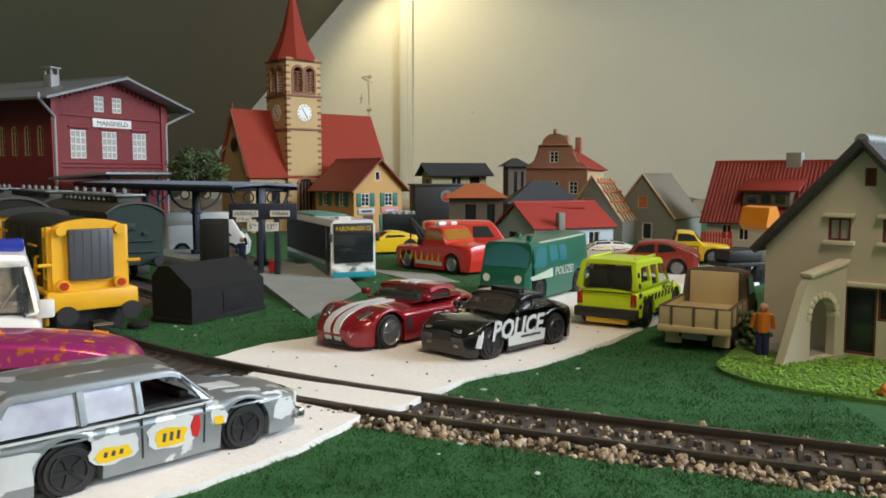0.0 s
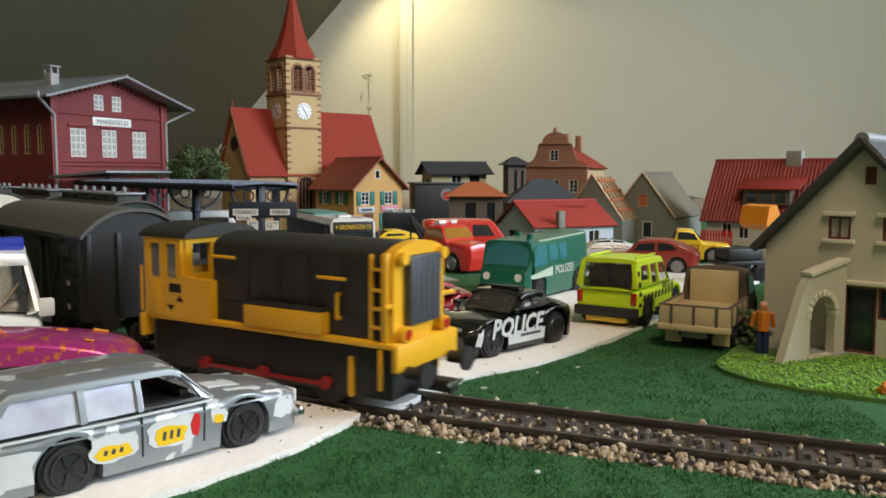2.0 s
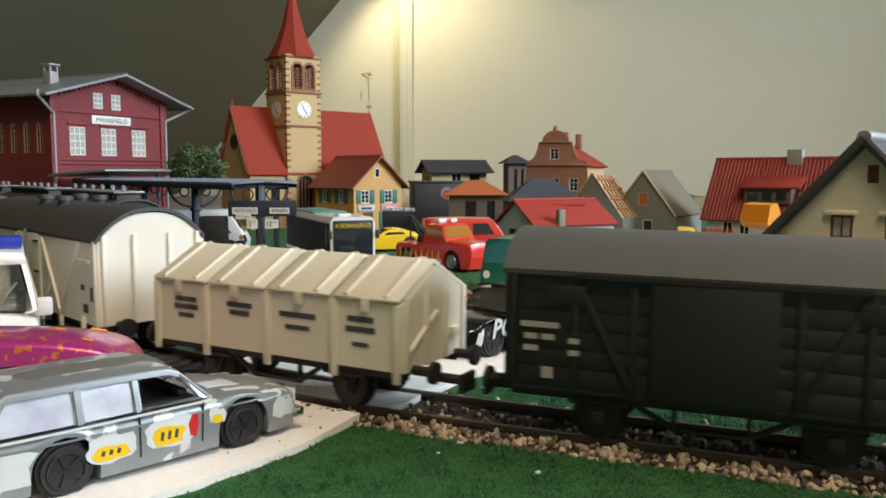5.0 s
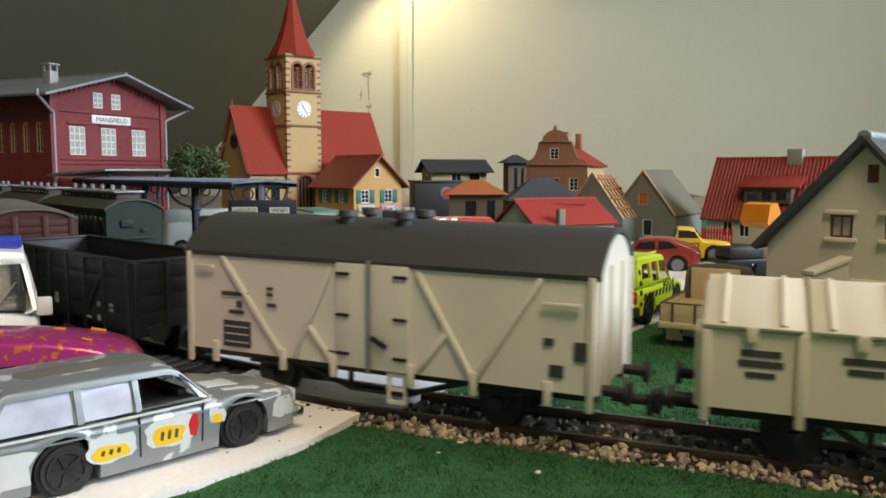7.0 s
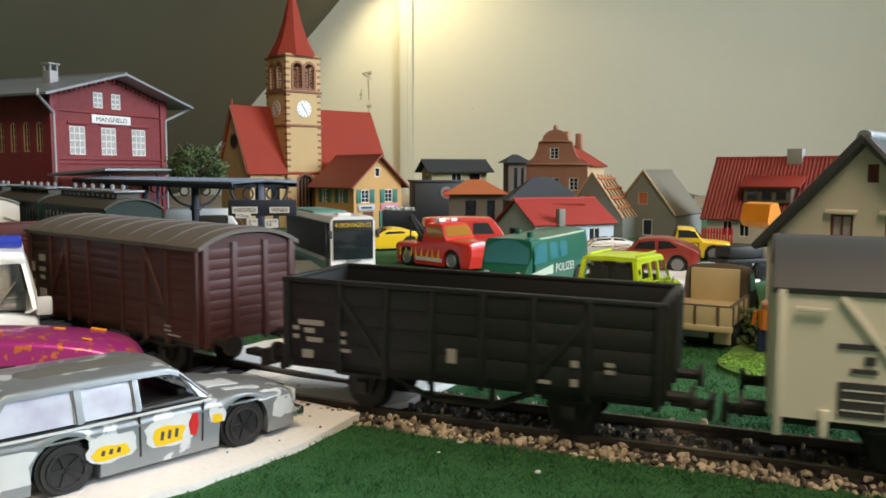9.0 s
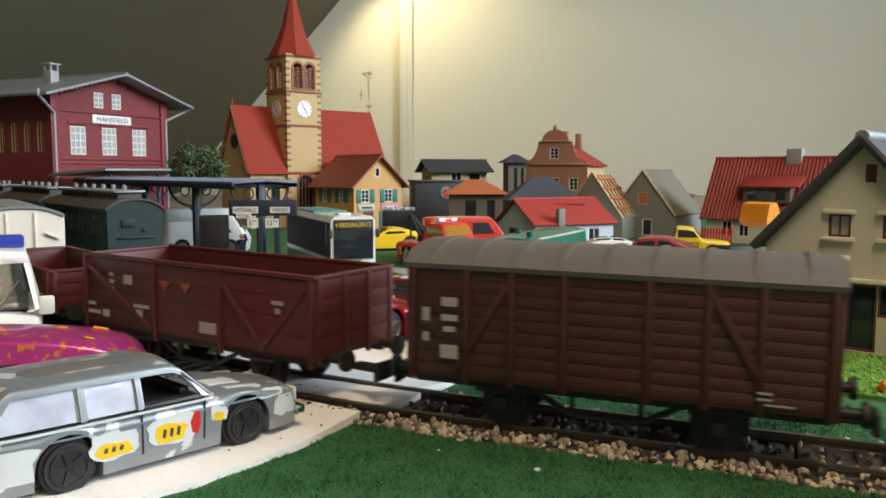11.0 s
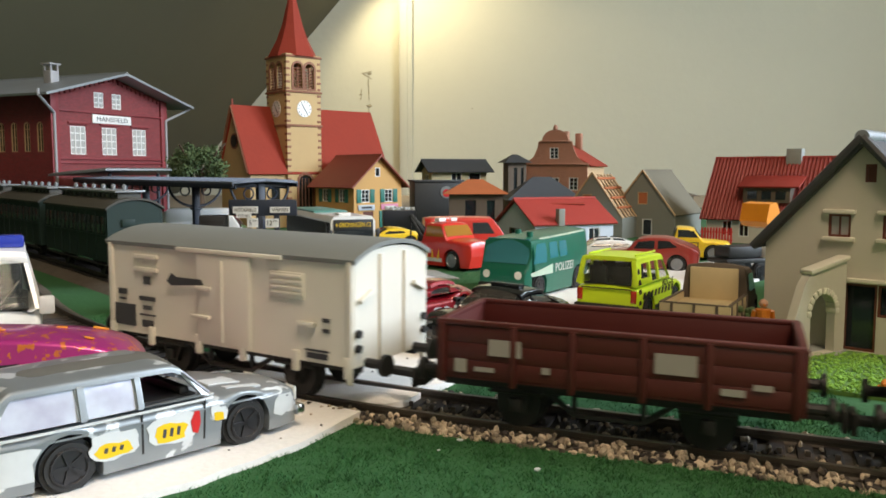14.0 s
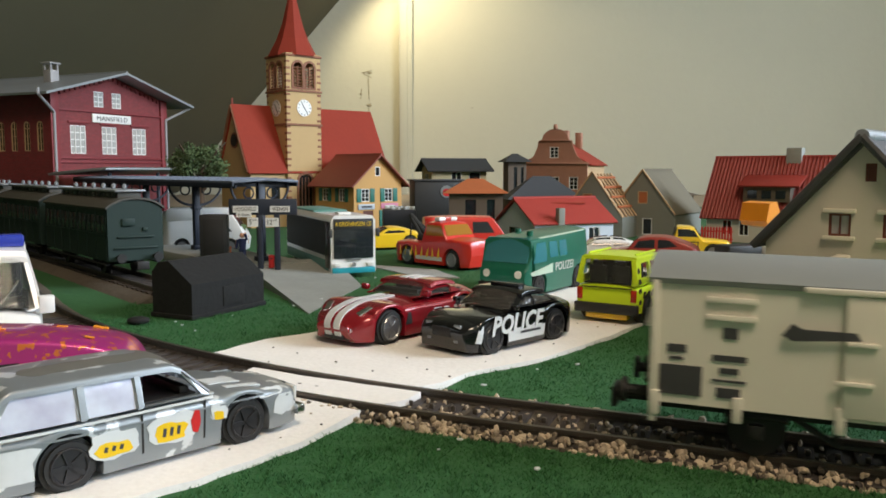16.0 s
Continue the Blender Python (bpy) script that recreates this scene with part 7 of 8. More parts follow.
    # red shed roof
    th = house("workshop", "low workshop with red roof and pale blue front", 78, 690, 24, 80, 66, 19, 38, BLUEWALL, mat("roof_sheet_red", (0.36, 0.04, 0.03), 0.55, size=10),
               [("front", 36, 2, 46, 14, dict(cols=1, rows=1)), ("front", 54, 2, 66, 15, dict(cols=2, rows=1)), ("left", 20, 3, 40, 14, dict(cols=2, rows=1, frame_mat=BROWNWALL))], over=3, gable="left")
    part("chimney", box(6, 6, 20, 24, -1.5, 22, 0.4), GREYWALL, th)
    part("roof_crack", placed(box(40, 2.0, 1.2, 0, 0, 0, 0.3), 44, 24, 35, rz=-8, rx=28), TILE, th)
    # two unfinished grey gables
    th = house("unfinished_house", "grey plastic house shell without its roof", 117, 800, -34, 62, 46, 20, 62, GREYWALL, GREYWALL, [("front", 21, 30, 31, 42, dict(cols=1, rows=1, frame_mat=TIMBER, pane=TILE3))], over=0.2, category="model house")
    for o in [c for c in th.children if c.name.split(".")[0] in ("roof", "ridge_cap")]:
        bpy.data.objects.remove(o)
    for s in (-1, 1):
        part("verge_trim", rod((31 + s * 31.5, -0.5, 20), (31, -0.5, 63), 0.9, 6), TIMBER, th)
    for k in range(6):
        part("rafter", rod((31, 4 + 8 * k, 61), (62, 4 + 8 * k, 20), 1.1, 6), TIMBER, th, "bare pale rafter")
    for k in range(4):
        part("roof_batten", rod((35 + k * 7, 3, 57 - 9.2 * k), (35 + k * 7, 45, 57 - 9.2 * k), 1.3, 6), TILE3, th)
    th = house("unfinished_house", "grey plastic house with brown-grey roof and open door", 167, 812, -36, 66, 74, 22, 63, GREYWALL, mat("roof_olive", (0.15, 0.13, 0.09), 0.7, size=8),
               [("front", 28, 32, 38, 44, dict(cols=1, rows=1, frame_mat=TIMBER, pane=TILE3)), ("front", 16, 0, 26, 20, dict(door=BLUEWALL)), ("front", 33, 2, 43, 18, dict(cols=1, rows=1))], over=1)
    for s in (-1, 1):
        part("verge_trim", rod((33 + s * 33.5, -1.5, 22), (33, -1.5, 65), 0.9, 6), TIMBER, th)
    hipped("garden_shed", "small brown shed behind the grey shells", 214, 850, 10, 50, 40, 38, 46, BROWNWALL, BROWNWALL)
    # white house with red roof and dormer
    th = house("dormer_house", "white house with a bright red ribbed roof and dormer", 241, 745, -38, 104, 66, 27, 74.5, mat("white_wall", (0.60, 0.57, 0.50), 0.7, size=8), mat("roof_bright_red", (0.27, 0.028, 0.018), 0.5, grain=0.2, size=6),
               [("front", 14, 6, 23, 20, dict(cols=2, rows=1)), ("front", 29, 6, 38, 20, dict(cols=2, rows=1)), ("front", 60, 6, 70, 20, dict(cols=2, rows=1))], gable="side", over=5, corrugate=3.2)
    red = bpy.data.materials["roof_bright_red"]
    d = part("dormer", box(40, 20, 13, 52, 10, 43, 0.4), BROWNWALL, th)
    part("dormer_roof", placed(box(52, 34, 1.6, 0, 0, 0, 0.3), 54, 12, 56, rx=20), red, d, "red dormer roof")
    for k in range(3):
        part("dormer_window", box(8, 0.8, 7, 40 + 12 * k, -0.4, 43), DGLASS, d)
    part("chimney", box(13, 11, 16, 66, 34, 76, 0.5), CONCRETE, th)
    fence = empty("picket_fence", 228, 716, -20, 0, "small red picket fence before the white house", "fence")
    for k in range(11):
        part("picket", prism([(-0.8, 0), (0.8, 0), (0.8, 14), (0, 15.5), (-0.8, 14)], -0.4, 0.4), RED, fence).location = (k * 2.4 * MM, 0, 0)
    for z in (4, 11):
        part("fence_rail", box(27, 0.6, 1.0, 12, 0.6, z), RED, fence)
    # green-roofed house behind the near one
    house("garden_house", "small house with dark green roof edge", 192, 400, -42, 62, 60, 30, 72, BROWNWALL, mat("roof_green", (0.012, 0.05, 0.03), 0.6), [], over=3)


def near_house():
    W, D = 65, 80
    lin = dict(sill=PALEWALL, lintel=PALEWALL, frame_mat=DOORWOOD, cols=2, rows=1, pane=CURTAIN)
    ops = [("front", 21.7, 41, 29.1, 49, lin), ("front", 39.2, 41, 46.6, 49, lin), ("front", 33, 60.2, 36.6, 66.4, dict(cols=1, rows=1, frame_mat=DOORWOOD, pane=DOORWOOD)),
           ("front", 28, 1.5, 38.6, 25, dict(cols=1, rows=1, frame_mat=DOORWOOD)), ("front", 38.8, 14, 52, 25, dict(cols=2, rows=1, frame_mat=DOORWOOD))]
    th = house("village_house", "beige rendered village house with dark tiled roof and arched porch", 120.4, 303, -42.4, W, D, 38.2, 73.2, HOUSEWALL, ROOF_DARK, ops, over=3, roof_thick=2.6, tiles=16)
    part("door_lintel", box(27, 2.6, 1.5, 40, -1.0, 26.2, 0.3), PALEWALL, th)
    for k in range(15):
        part("ridge_tile", placed(rod((0, -3.4, 0), (0, 3.4, 0), 2.4, 12), 32.5, -1 + k * 6.2, 75.7, rx=2), ZINC, th, "pale zinc ridge tile")
    part("verge", rod((32.5, -3.6, 75.6), (-3.5, -3.6, 36.2), 1.6, 8), ROOF_DARK, th)
    part("verge", rod((32.5, -3.6, 75.6), (68.5, -3.6, 36.2), 1.6, 8), ROOF_DARK, th)
    # porch wall with a round arch, stepping out from the wall
    at = (18.0, -33.0, 1.0, 72)

    def porch(bm):
        return placed(bm, *at[:3], rz=at[3])
    pw = part("porch_wall", porch(pierced([(0, 0), (32, 0), (32, 32), (13, 28.5), (10, 25)], [arch(13.5, 0.8, 26.5, 21.5)], -1.6, 1.6)), HOUSEWALL, th, "porch wall with sloping top")
    part("porch_coping", porch(placed(box(21, 4.8, 1.7, 0, 0, 0, 0.4), 22.5, 0, 31.2, ry=-11)), PALEWALL, pw)
    for k in range(11):
        g = math.pi * k / 10
        part("arch_stone", porch(placed(box(2.2, 4.0, 2.0, 0, 0, 0, 0.3), 20 + 7.4 * math.cos(g), 0, 15.0 + 7.4 * math.sin(g), ry=-math.degrees(g))), PALEWALL, pw, "pale arch stone")
    part("porch_step", box(36, 13, 1.0, 12, -6.6, 1.2, 0.3), CONCRETE, th)
    lawn = [(92, 270), (90, 262), (91, 255), (96, 244), (104, 235), (123, 223), (150, 205), (190, 190), (205, 235), (170, 262), (118, 307), (106, 292)]
    sheet("lawn_plate", lawn, 1.2, 1.6, mat("lawn_base", (0.10, 0.20, 0.04), 0.95, grain=0.9, stain=0.4, size=6, bump=1.0, dark=(0.05, 0.06, 0.03)), "bright green scattered lawn around the house", rough=1.0, step=3)
    rnd = random.Random(7)
    seed = ball(1.0, 0, 0, 0, sub=1)
    tv, tf = [v.co.copy() for v in seed.verts], [[v.index for v in f.verts] for f in seed.faces]
    seed.free()
    verts, faces = [], []
    for k in range(5200):
        x, yy = 90 + rnd.random() * 82, 205 + rnd.random() * 72
        if not inside(x, yy, lawn) or (x - 120.4) * 0.674 + (yy - 303) * 0.739 > -3 or rnd.random() < 0.42 + 0.7 * noise.noise((x * 0.15, yy * 0.15, 1)):
            continue
        r, zz, i = rnd.uniform(0.3, 0.62), 1.3 + rnd.random() * 0.5, len(verts)
        sq = rnd.uniform(0.6, 1.4)
        verts += [((x + c.x * r * sq + rnd.uniform(-0.1, 0.1)) * MM, (yy + c.y * r) * MM, (zz + c.z * r * rnd.uniform(0.6, 1.2)) * MM) for c in tv]
        faces += [[i + j for j in f] for f in tf]
    me = bpy.data.meshes.new("lawn_tufts")
    me.from_pydata(verts, [], faces)
    me.materials.append(LAWN)
    tagged(new("lawn_tufts", me), "bright green foam tufts on the lawn", "grass tufts", kind="stuff")
    # flower clump at the lawn's edge
    for x, yy, m, lb in ((128, 229, SHIRT, "orange flower clump"), (134, 227, CARYEL, "yellow flower clump"), (140, 222, SHIRT, "orange flower clump"), (143.5, 221, BLUE, "blue flower clump")):
        f = empty("flower_clump", x, yy, 0, 1.0, lb + " on the lawn edge", "flowers", "flowers")
        bm = bmesh.new()
        for k in range(14):
            ball(rnd.uniform(0.8, 1.5), rnd.uniform(-2.6, 2.6), rnd.uniform(-1.6, 1.6), rnd.uniform(0.6, 2.6), bm, 1)
        part("blossoms", bm, m, f)
        bm = bmesh.new()
        for k in range(8):
            rod((rnd.uniform(-2, 2), rnd.uniform(-1, 1), 0), (rnd.uniform(-2.6, 2.6), rnd.uniform(-1.6, 1.6), 2.4), 0.25, 5, bm)
        part("stems", bm, SHUTTER, f)
    sh = empty("shrub", 113.5, 294, 0, 0, "green and red shrub at the house corner", "shrub")
    bm = bmesh.new()
    for k in range(60):
        ball(rnd.uniform(0.8, 1.6), rnd.gauss(0, 2.2), rnd.gauss(0, 1.6), rnd.uniform(1, 14), bm, 1)
    part("foliage", bm, LEAF, sh)
    part("stem", rod((0, 0, 0), (0, 0, 12), 0.6, 6), BARK, sh)


def doll(name, label, x, y, turn, coat, legs, arm_up=False, z=0.0):
    """A small standing painted model figure."""
    bm = bmesh.new()
    for s in (-1, 1):
        rod((0, s * 1.2, 0), (0, s * 1.0, 9.5), 1.0, 8, bm, r2=1.3)
    me = finish(name, bm, legs)
    bm = bmesh.new()
    bm.from_mesh(me)
    bmesh.ops.scale(bm, vec=(1000, 1000, 1000), verts=bm.verts)
    n0 = len(bm.faces)
    rod((0, 0, 9.2), (0, 0, 16), 2.0, 10, bm, r2=2.6)
    for s in (-1, 1):
        rod((0, s * 2.9, 15.5), (1.2, s * 3.6, 10.5) if not (arm_up and s > 0) else (2, 2.6, 19.5), 0.8, 8, bm)
    n1 = len(bm.faces)
    ball(1.6, 0, 0, 18, bm, 2)
    bm.faces.ensure_lookup_table()
    for i, f in enumerate(bm.faces):
        f.material_index = 0 if i < n0 else 1 if i < n1 else 2
    bmesh.ops.scale(bm, vec=(MM, MM, MM), verts=bm.verts)
    bm.to_mesh(me)
    bm.free()
    me.materials.append(coat)
    me.materials.append(SKIN)
    ob = new(name, me)
    ob.matrix_world = pose(x * MM, y * MM, z * MM, 0, 0, turn)
    return tagged(ob, label, "model figure")


def platform():
    ax, turn = (-113.0, 512.0), 129.7
    th = empty("platform", ax[0], ax[1], turn, 0, "grey station platform with ramp end", "platform")
    part("platform_slab", box(330, 46, 7, 150, 0, 3.5, 0.5), CONCRETE, th)
    bm = bmesh.new()
    vs = [bm.verts.new(c) for c in ((-125, 505, 7), (-73, 535, 7), (-45, 449, 0.4), (-60, 360, 0.4), (-125, 505, -1), (-73, 535, -1), (-45, 449, -1), (-60, 360, -1))]
    for f in ((0, 1, 2, 3), (4, 5, 6, 7), (0, 1, 5, 4), (1, 2, 6, 5), (2, 3, 7, 6), (3, 0, 4, 7)):
        bm.faces.new([vs[i] for i in f])
    ramp = tagged(new("ramp", finish("ramp", bm, CONCRETE, smooth=False)), "grey concrete ramp down from the platform", "ramp", kind="structure")
    cn = empty("platform_canopy", ax[0], ax[1], turn, 7, "platform canopy with zinc roof on iron posts", "platform canopy")
    for s in (-1, 1):
        r = part("canopy_roof", placed(box(330, 23, 1.4, 0, 0, 0, 0.3), 160, s * 11.3, 50.6, rx=-s * 3.5), CANOPY, cn, "blue-grey canopy roof")
        for k in range(34):
            part("roof_seam", placed(box(0.7, 22.6, 0.9, -160 + k * 9.7, 0, 1.0), 160, s * 11.3, 50.6, rx=-s * 3.5), CANOPY, r)
        part("edge_beam", box(330, 1.0, 3.0, 160, s * 22, 48.6, 0.2), IRON, cn)
    for x in (3, 103, 203, 303):
        post = part("canopy_post", box(4.6, 4.6, 50, x, 0, 25, 0.5), IRON, cn, "dark iron post")
        part("post_collar", box(6.6, 6.6, 2, x, 0, 30, 0.4), IRON, post)
        part("post_foot", box(7, 7, 3, x, 0, 1.5, 0.4), IRON, post)
        for s in (-1, 1):
            bm = bmesh.new()
            pts = [(x, s * (2 + 18 * math.sin(a)), 32 + 17 * (1 - math.cos(a))) for a in [math.pi / 2 * i / 8 for i in range(9)]]
            for p, q in zip(pts, pts[1:]):
                rod(p, q, 0.9, 6, bm)
            pts = [(x, s * (8 + 3.4 * math.cos(a)), 43 + 3.4 * math.sin(a)) for a in [2 * math.pi * i / 12 for i in range(13)]]
            for p, q in zip(pts, pts[1:]):
                rod(p, q, 0.6, 5, bm)
            part("scroll_bracket", bm, IRON, post)
        part("cross_beam", box(2, 42, 2.4, x, 0, 48, 0.3), IRON, post)
    for y in (-18, 18):
        part("long_beam", box(320, 1.2, 2.2, 160, y, 47, 0.2), IRON, cn)
    # name and time boards on the first bay
    sg = empty("sign_gantry", -125, 484, 3, 0.5, "dark blue sign gantry with white name boards", "platform sign")
    part("gantry_beam", box(40, 2.0, 9.5, 18, 0, 42, 0.4), IRON, sg)
    for x in (16, 26):
        part("gantry_post", box(3.2, 3.2, 40, x, 0.8, 20, 0.4), IRON, sg)
    for text, x, z, w, h in (("HOOGVELD", 1, 39.0, 14, 3.6), ("WENEN", 22.8, 39.2, 10.8, 3.2), ("P-Trein", 3, 36.2, 8, 2.4), ("5°°", 9.3, 30.6, 5.6, 5.0), ("12°°", 20.0, 30.6, 7.0, 4.8)):
        b = part("name_board", box(w + 0.8, 0.5, h + 0.4, x + w / 2, -1.5, z + h / 2 - 0.1), WHITE, sg, "white board")
        lettering(text, h * 0.62, upright(x + 0.8, -1.9, z + h * 0.2, 0), PRINT_D, b, "black letters", width=w - 1.4)
    kb = empty("platform_kiosk", -146, 520, 8, 7, "tall black platform cabinet", "cabinet")
    part("kiosk_body", box(17, 12, 29, 0, 0, 14.5, 0.8), BLACK, kb)
    part("kiosk_door", box(13, 0.5, 25, 0, -6.1, 14, 0.2), UNDER, kb)
    doll("platform_figure", "small painted model figure in navy on the platform", -121, 490, -100, NAVY, NAVY, True, 7)
    rb = empty("letter_box", -103, 488, 0, 5.5, "small red post box on the ramp", "post box")
    part("post_box_body", box(3.4, 3.4, 8, 0, 0, 4, 0.8), RED, rb)
    part("slot", box(2.0, 0.3, 0.5, 0, -1.8, 6), BLACK, rb)
    bn = empty("platform_bench", -150, 545, 130, 7, "orange-brown iron bench on the platform", "bench")
    for k in range(4):
        part("slat", box(26, 1.2, 0.8, 0, -2.4 + 1.6 * k, 6.5 + (3 * (k > 2)), 0.2), TILE3, bn)
    part("backrest", pierced(rect(-13, 8, 13, 17), [rect(-12 + 4 * k, 9, -9.4 + 4 * k, 16) for k in range(6)], -0.5, 0.5), TILE3, bn)
    for x in (-11, 11):
        part("leg", box(1.2, 6, 7, x, 0, 3.5, 0.2), TILE3, bn)
    fl = empty("flower_box", -175, 660, 130, 7, "flower boxes with green and red plants", "flower box")
    part("box", box(60, 8, 6, 0, 0, 3, 0.4), TIMBER, fl)
    rnd = random.Random(3)
    bm = bmesh.new()
    for k in range(60):
        ball(rnd.uniform(1.5, 3), rnd.uniform(-28, 28), rnd.uniform(-3, 3), rnd.uniform(6, 14), bm, 1)
    part("plants", bm, LEAF, fl)
    bm = bmesh.new()
    for k in range(16):
        ball(rnd.uniform(1, 1.8), rnd.uniform(-28, 28), rnd.uniform(-3, 3), rnd.uniform(12, 16), bm, 1)
    part("blossoms", bm, RED, fl)


def coaches():
    d = Vector((-0.643, 0.766))
    turn = math.degrees(math.atan2(-d.y, -d.x))
    tr = empty("siding_track", -168, 446, turn, 0, "straight siding track with rails and sleepers", "railway track")
    part("ballast_bed", prism([(-22, 0), (22, 0), (15, 3), (-15, 3)], -700, 60, axis="x"), BALLAST, tr)
    for s in (-1, 1):
        part("rail", box(760, 1.5, 2.4, -320, s * 8.4, 4.6, 0.2), RAIL, tr)
    me = finish("sleeper", box(3.4, 26, 1.4, 0, 0, 3.2, 0.2), SLEEPER)
    for k in range(50):
        part("sleeper", me, SLEEPER, tr).location = ((55 - 7 * k) * MM, 0, 0)
    for k in range(3):
        c = Vector((-168.0, 446.0)) + d * (62 + k * 136)
        th = empty("passenger_coach", c.x, c.y, turn, 5.8, "dark green old passenger coach with raised roof light", "passenger coach", "coaches in the siding")
        L, w = 122, 15.0
        part("body", boxcar_body(L, w, 9, 38, 5.0), COACH, th)
        part("roof", arc_roof(L, w, 38.2, 5.4, 1.2), COACH_ROOF, th, "olive grey roof")
        cl = part("clerestory", box(L - 16, 13, 4.0, 0, 0, 44.5, 0.5), COACH_ROOF, th)
        part("clerestory_roof", box(L - 12, 17, 1.2, 0, 0, 47.0, 0.4), ZINC, cl)
        for j in range(12):
            for s in (-1, 1):
                part("clerestory_window", box(4.6, 0.4, 1.6, -50 + j * 9, s * 6.6, 44.6), DGLASS, cl)
        for j in range(6):
            part("roof_vent", ball(1.5, -45 + j * 18, 0, 49, sz=1.4, sub=1), ZINC, th)
        for s in (-1, 1):
            for j in range(14):
                part("coach_window", box(5.2, 0.5, 9.5, -55 + j * 8.4, s * (w + 0.1), 29, 0.15), DGLASS, th)
                if j % 2:
                    part("door_strip", box(0.6, 0.5, 26, -51 + j * 8.4, s * (w + 0.15), 23), COACH, th)
            part("waist_strip", box(L, 0.6, 0.8, 0, s * (w + 0.15), 23, 0.1), COACH, th)
            part("foot_board", box(L - 10, 2.5, 0.8, 0, s * (w - 1), 7, 0.2), UNDER, th)
        for z, yy, a, b in ((30, -4, 7, 4), (22, 0, 20, 1.0), (16, 0, 24, 1.0), (26, 5, 3, 2)):
            part("end_fitting", box(1.4, a, b, L / 2 + 0.5, yy, z, 0.3), COACH, th)
        undergear(th, L, 70, brace=False)
    # black buffer hut
    hut = empty("coal_bunker", -107, 344, 62.9, 0, "black gritty bunker with a sloping top", "bunker")
    L, D = 47, 23
    part("bunker_body", prism([(0, 0), (D, 0), (D, 20), (D - 4, 24.5), (13, 25), (0, 15.5)], 0, L, axis="x"), HUTM, hut)
    part("bunker_base", box(L + 1.5, D + 1.5, 2.2, L / 2, D / 2, 1.1, 0.4), HUTM, hut)
    part("bunker_hatch", box(14, 0.6, 9, 26, -0.2, 8, 0.2), HUTM, hut)
    lump = empty("coal_lump", -126, 333, 20, 0.6, "black coal lump lying in the grass", "coal lump")
    part("lump", placed(ball(3.2, 0, 0, 1.6, sx=1.5, sz=0.6)), HUTM, lump)


def tree():
    th = empty("tree", -205, 690, 0, 0, "dark green model tree with dense foliage", "tree")
    bm = rod((0, 0, 0), (0, 0, 60), 5, 10, r2=3)
    rnd = random.Random(11)
    for k in range(9):
        a = k * 2.4
        rod((0, 0, 45 + k * 2), (22 * math.cos(a), 22 * math.sin(a), 68 + k * 2.5), 1.8, 6, bm, r2=0.7)
    part("trunk", bm, BARK, th)
    verts, faces = [], []
    for c in range(46):
        a, r = rnd.uniform(0, 6.28), 24 * math.sqrt(rnd.random())
        cx, cy, cz = r * math.cos(a), r * math.sin(a), 56 + rnd.random() * (32 - r * 0.45)
        for k in range(110):
            v = Vector((rnd.gauss(0, 1), rnd.gauss(0, 1), rnd.gauss(0, 1))).normalized() * rnd.uniform(3, 6.5)
            p = Vector((cx, cy, cz)) + v
            u = Vector((rnd.gauss(0, 1), rnd.gauss(0, 1), rnd.gauss(0, 1))).normalized()
            w = u.cross(v).normalized()
            i = len(verts)
            for q in (p + u * 1.3, p + w * 0.8, p - u * 1.3, p - w * 0.8):
                verts.append(q * MM)
            faces.append((i, i + 1, i + 2, i + 3))
    me = bpy.data.meshes.new("crown")
    me.from_pydata(verts, [], faces)
    me.materials.append(LEAF)
    part("crown", me, LEAF, th)


station()
church()
houses()
near_house()
platform()
coaches()
tree()
doll("yard_figure", "small painted model figure in orange beside the truck", 112, 282, 75, SHIRT, NAVY)


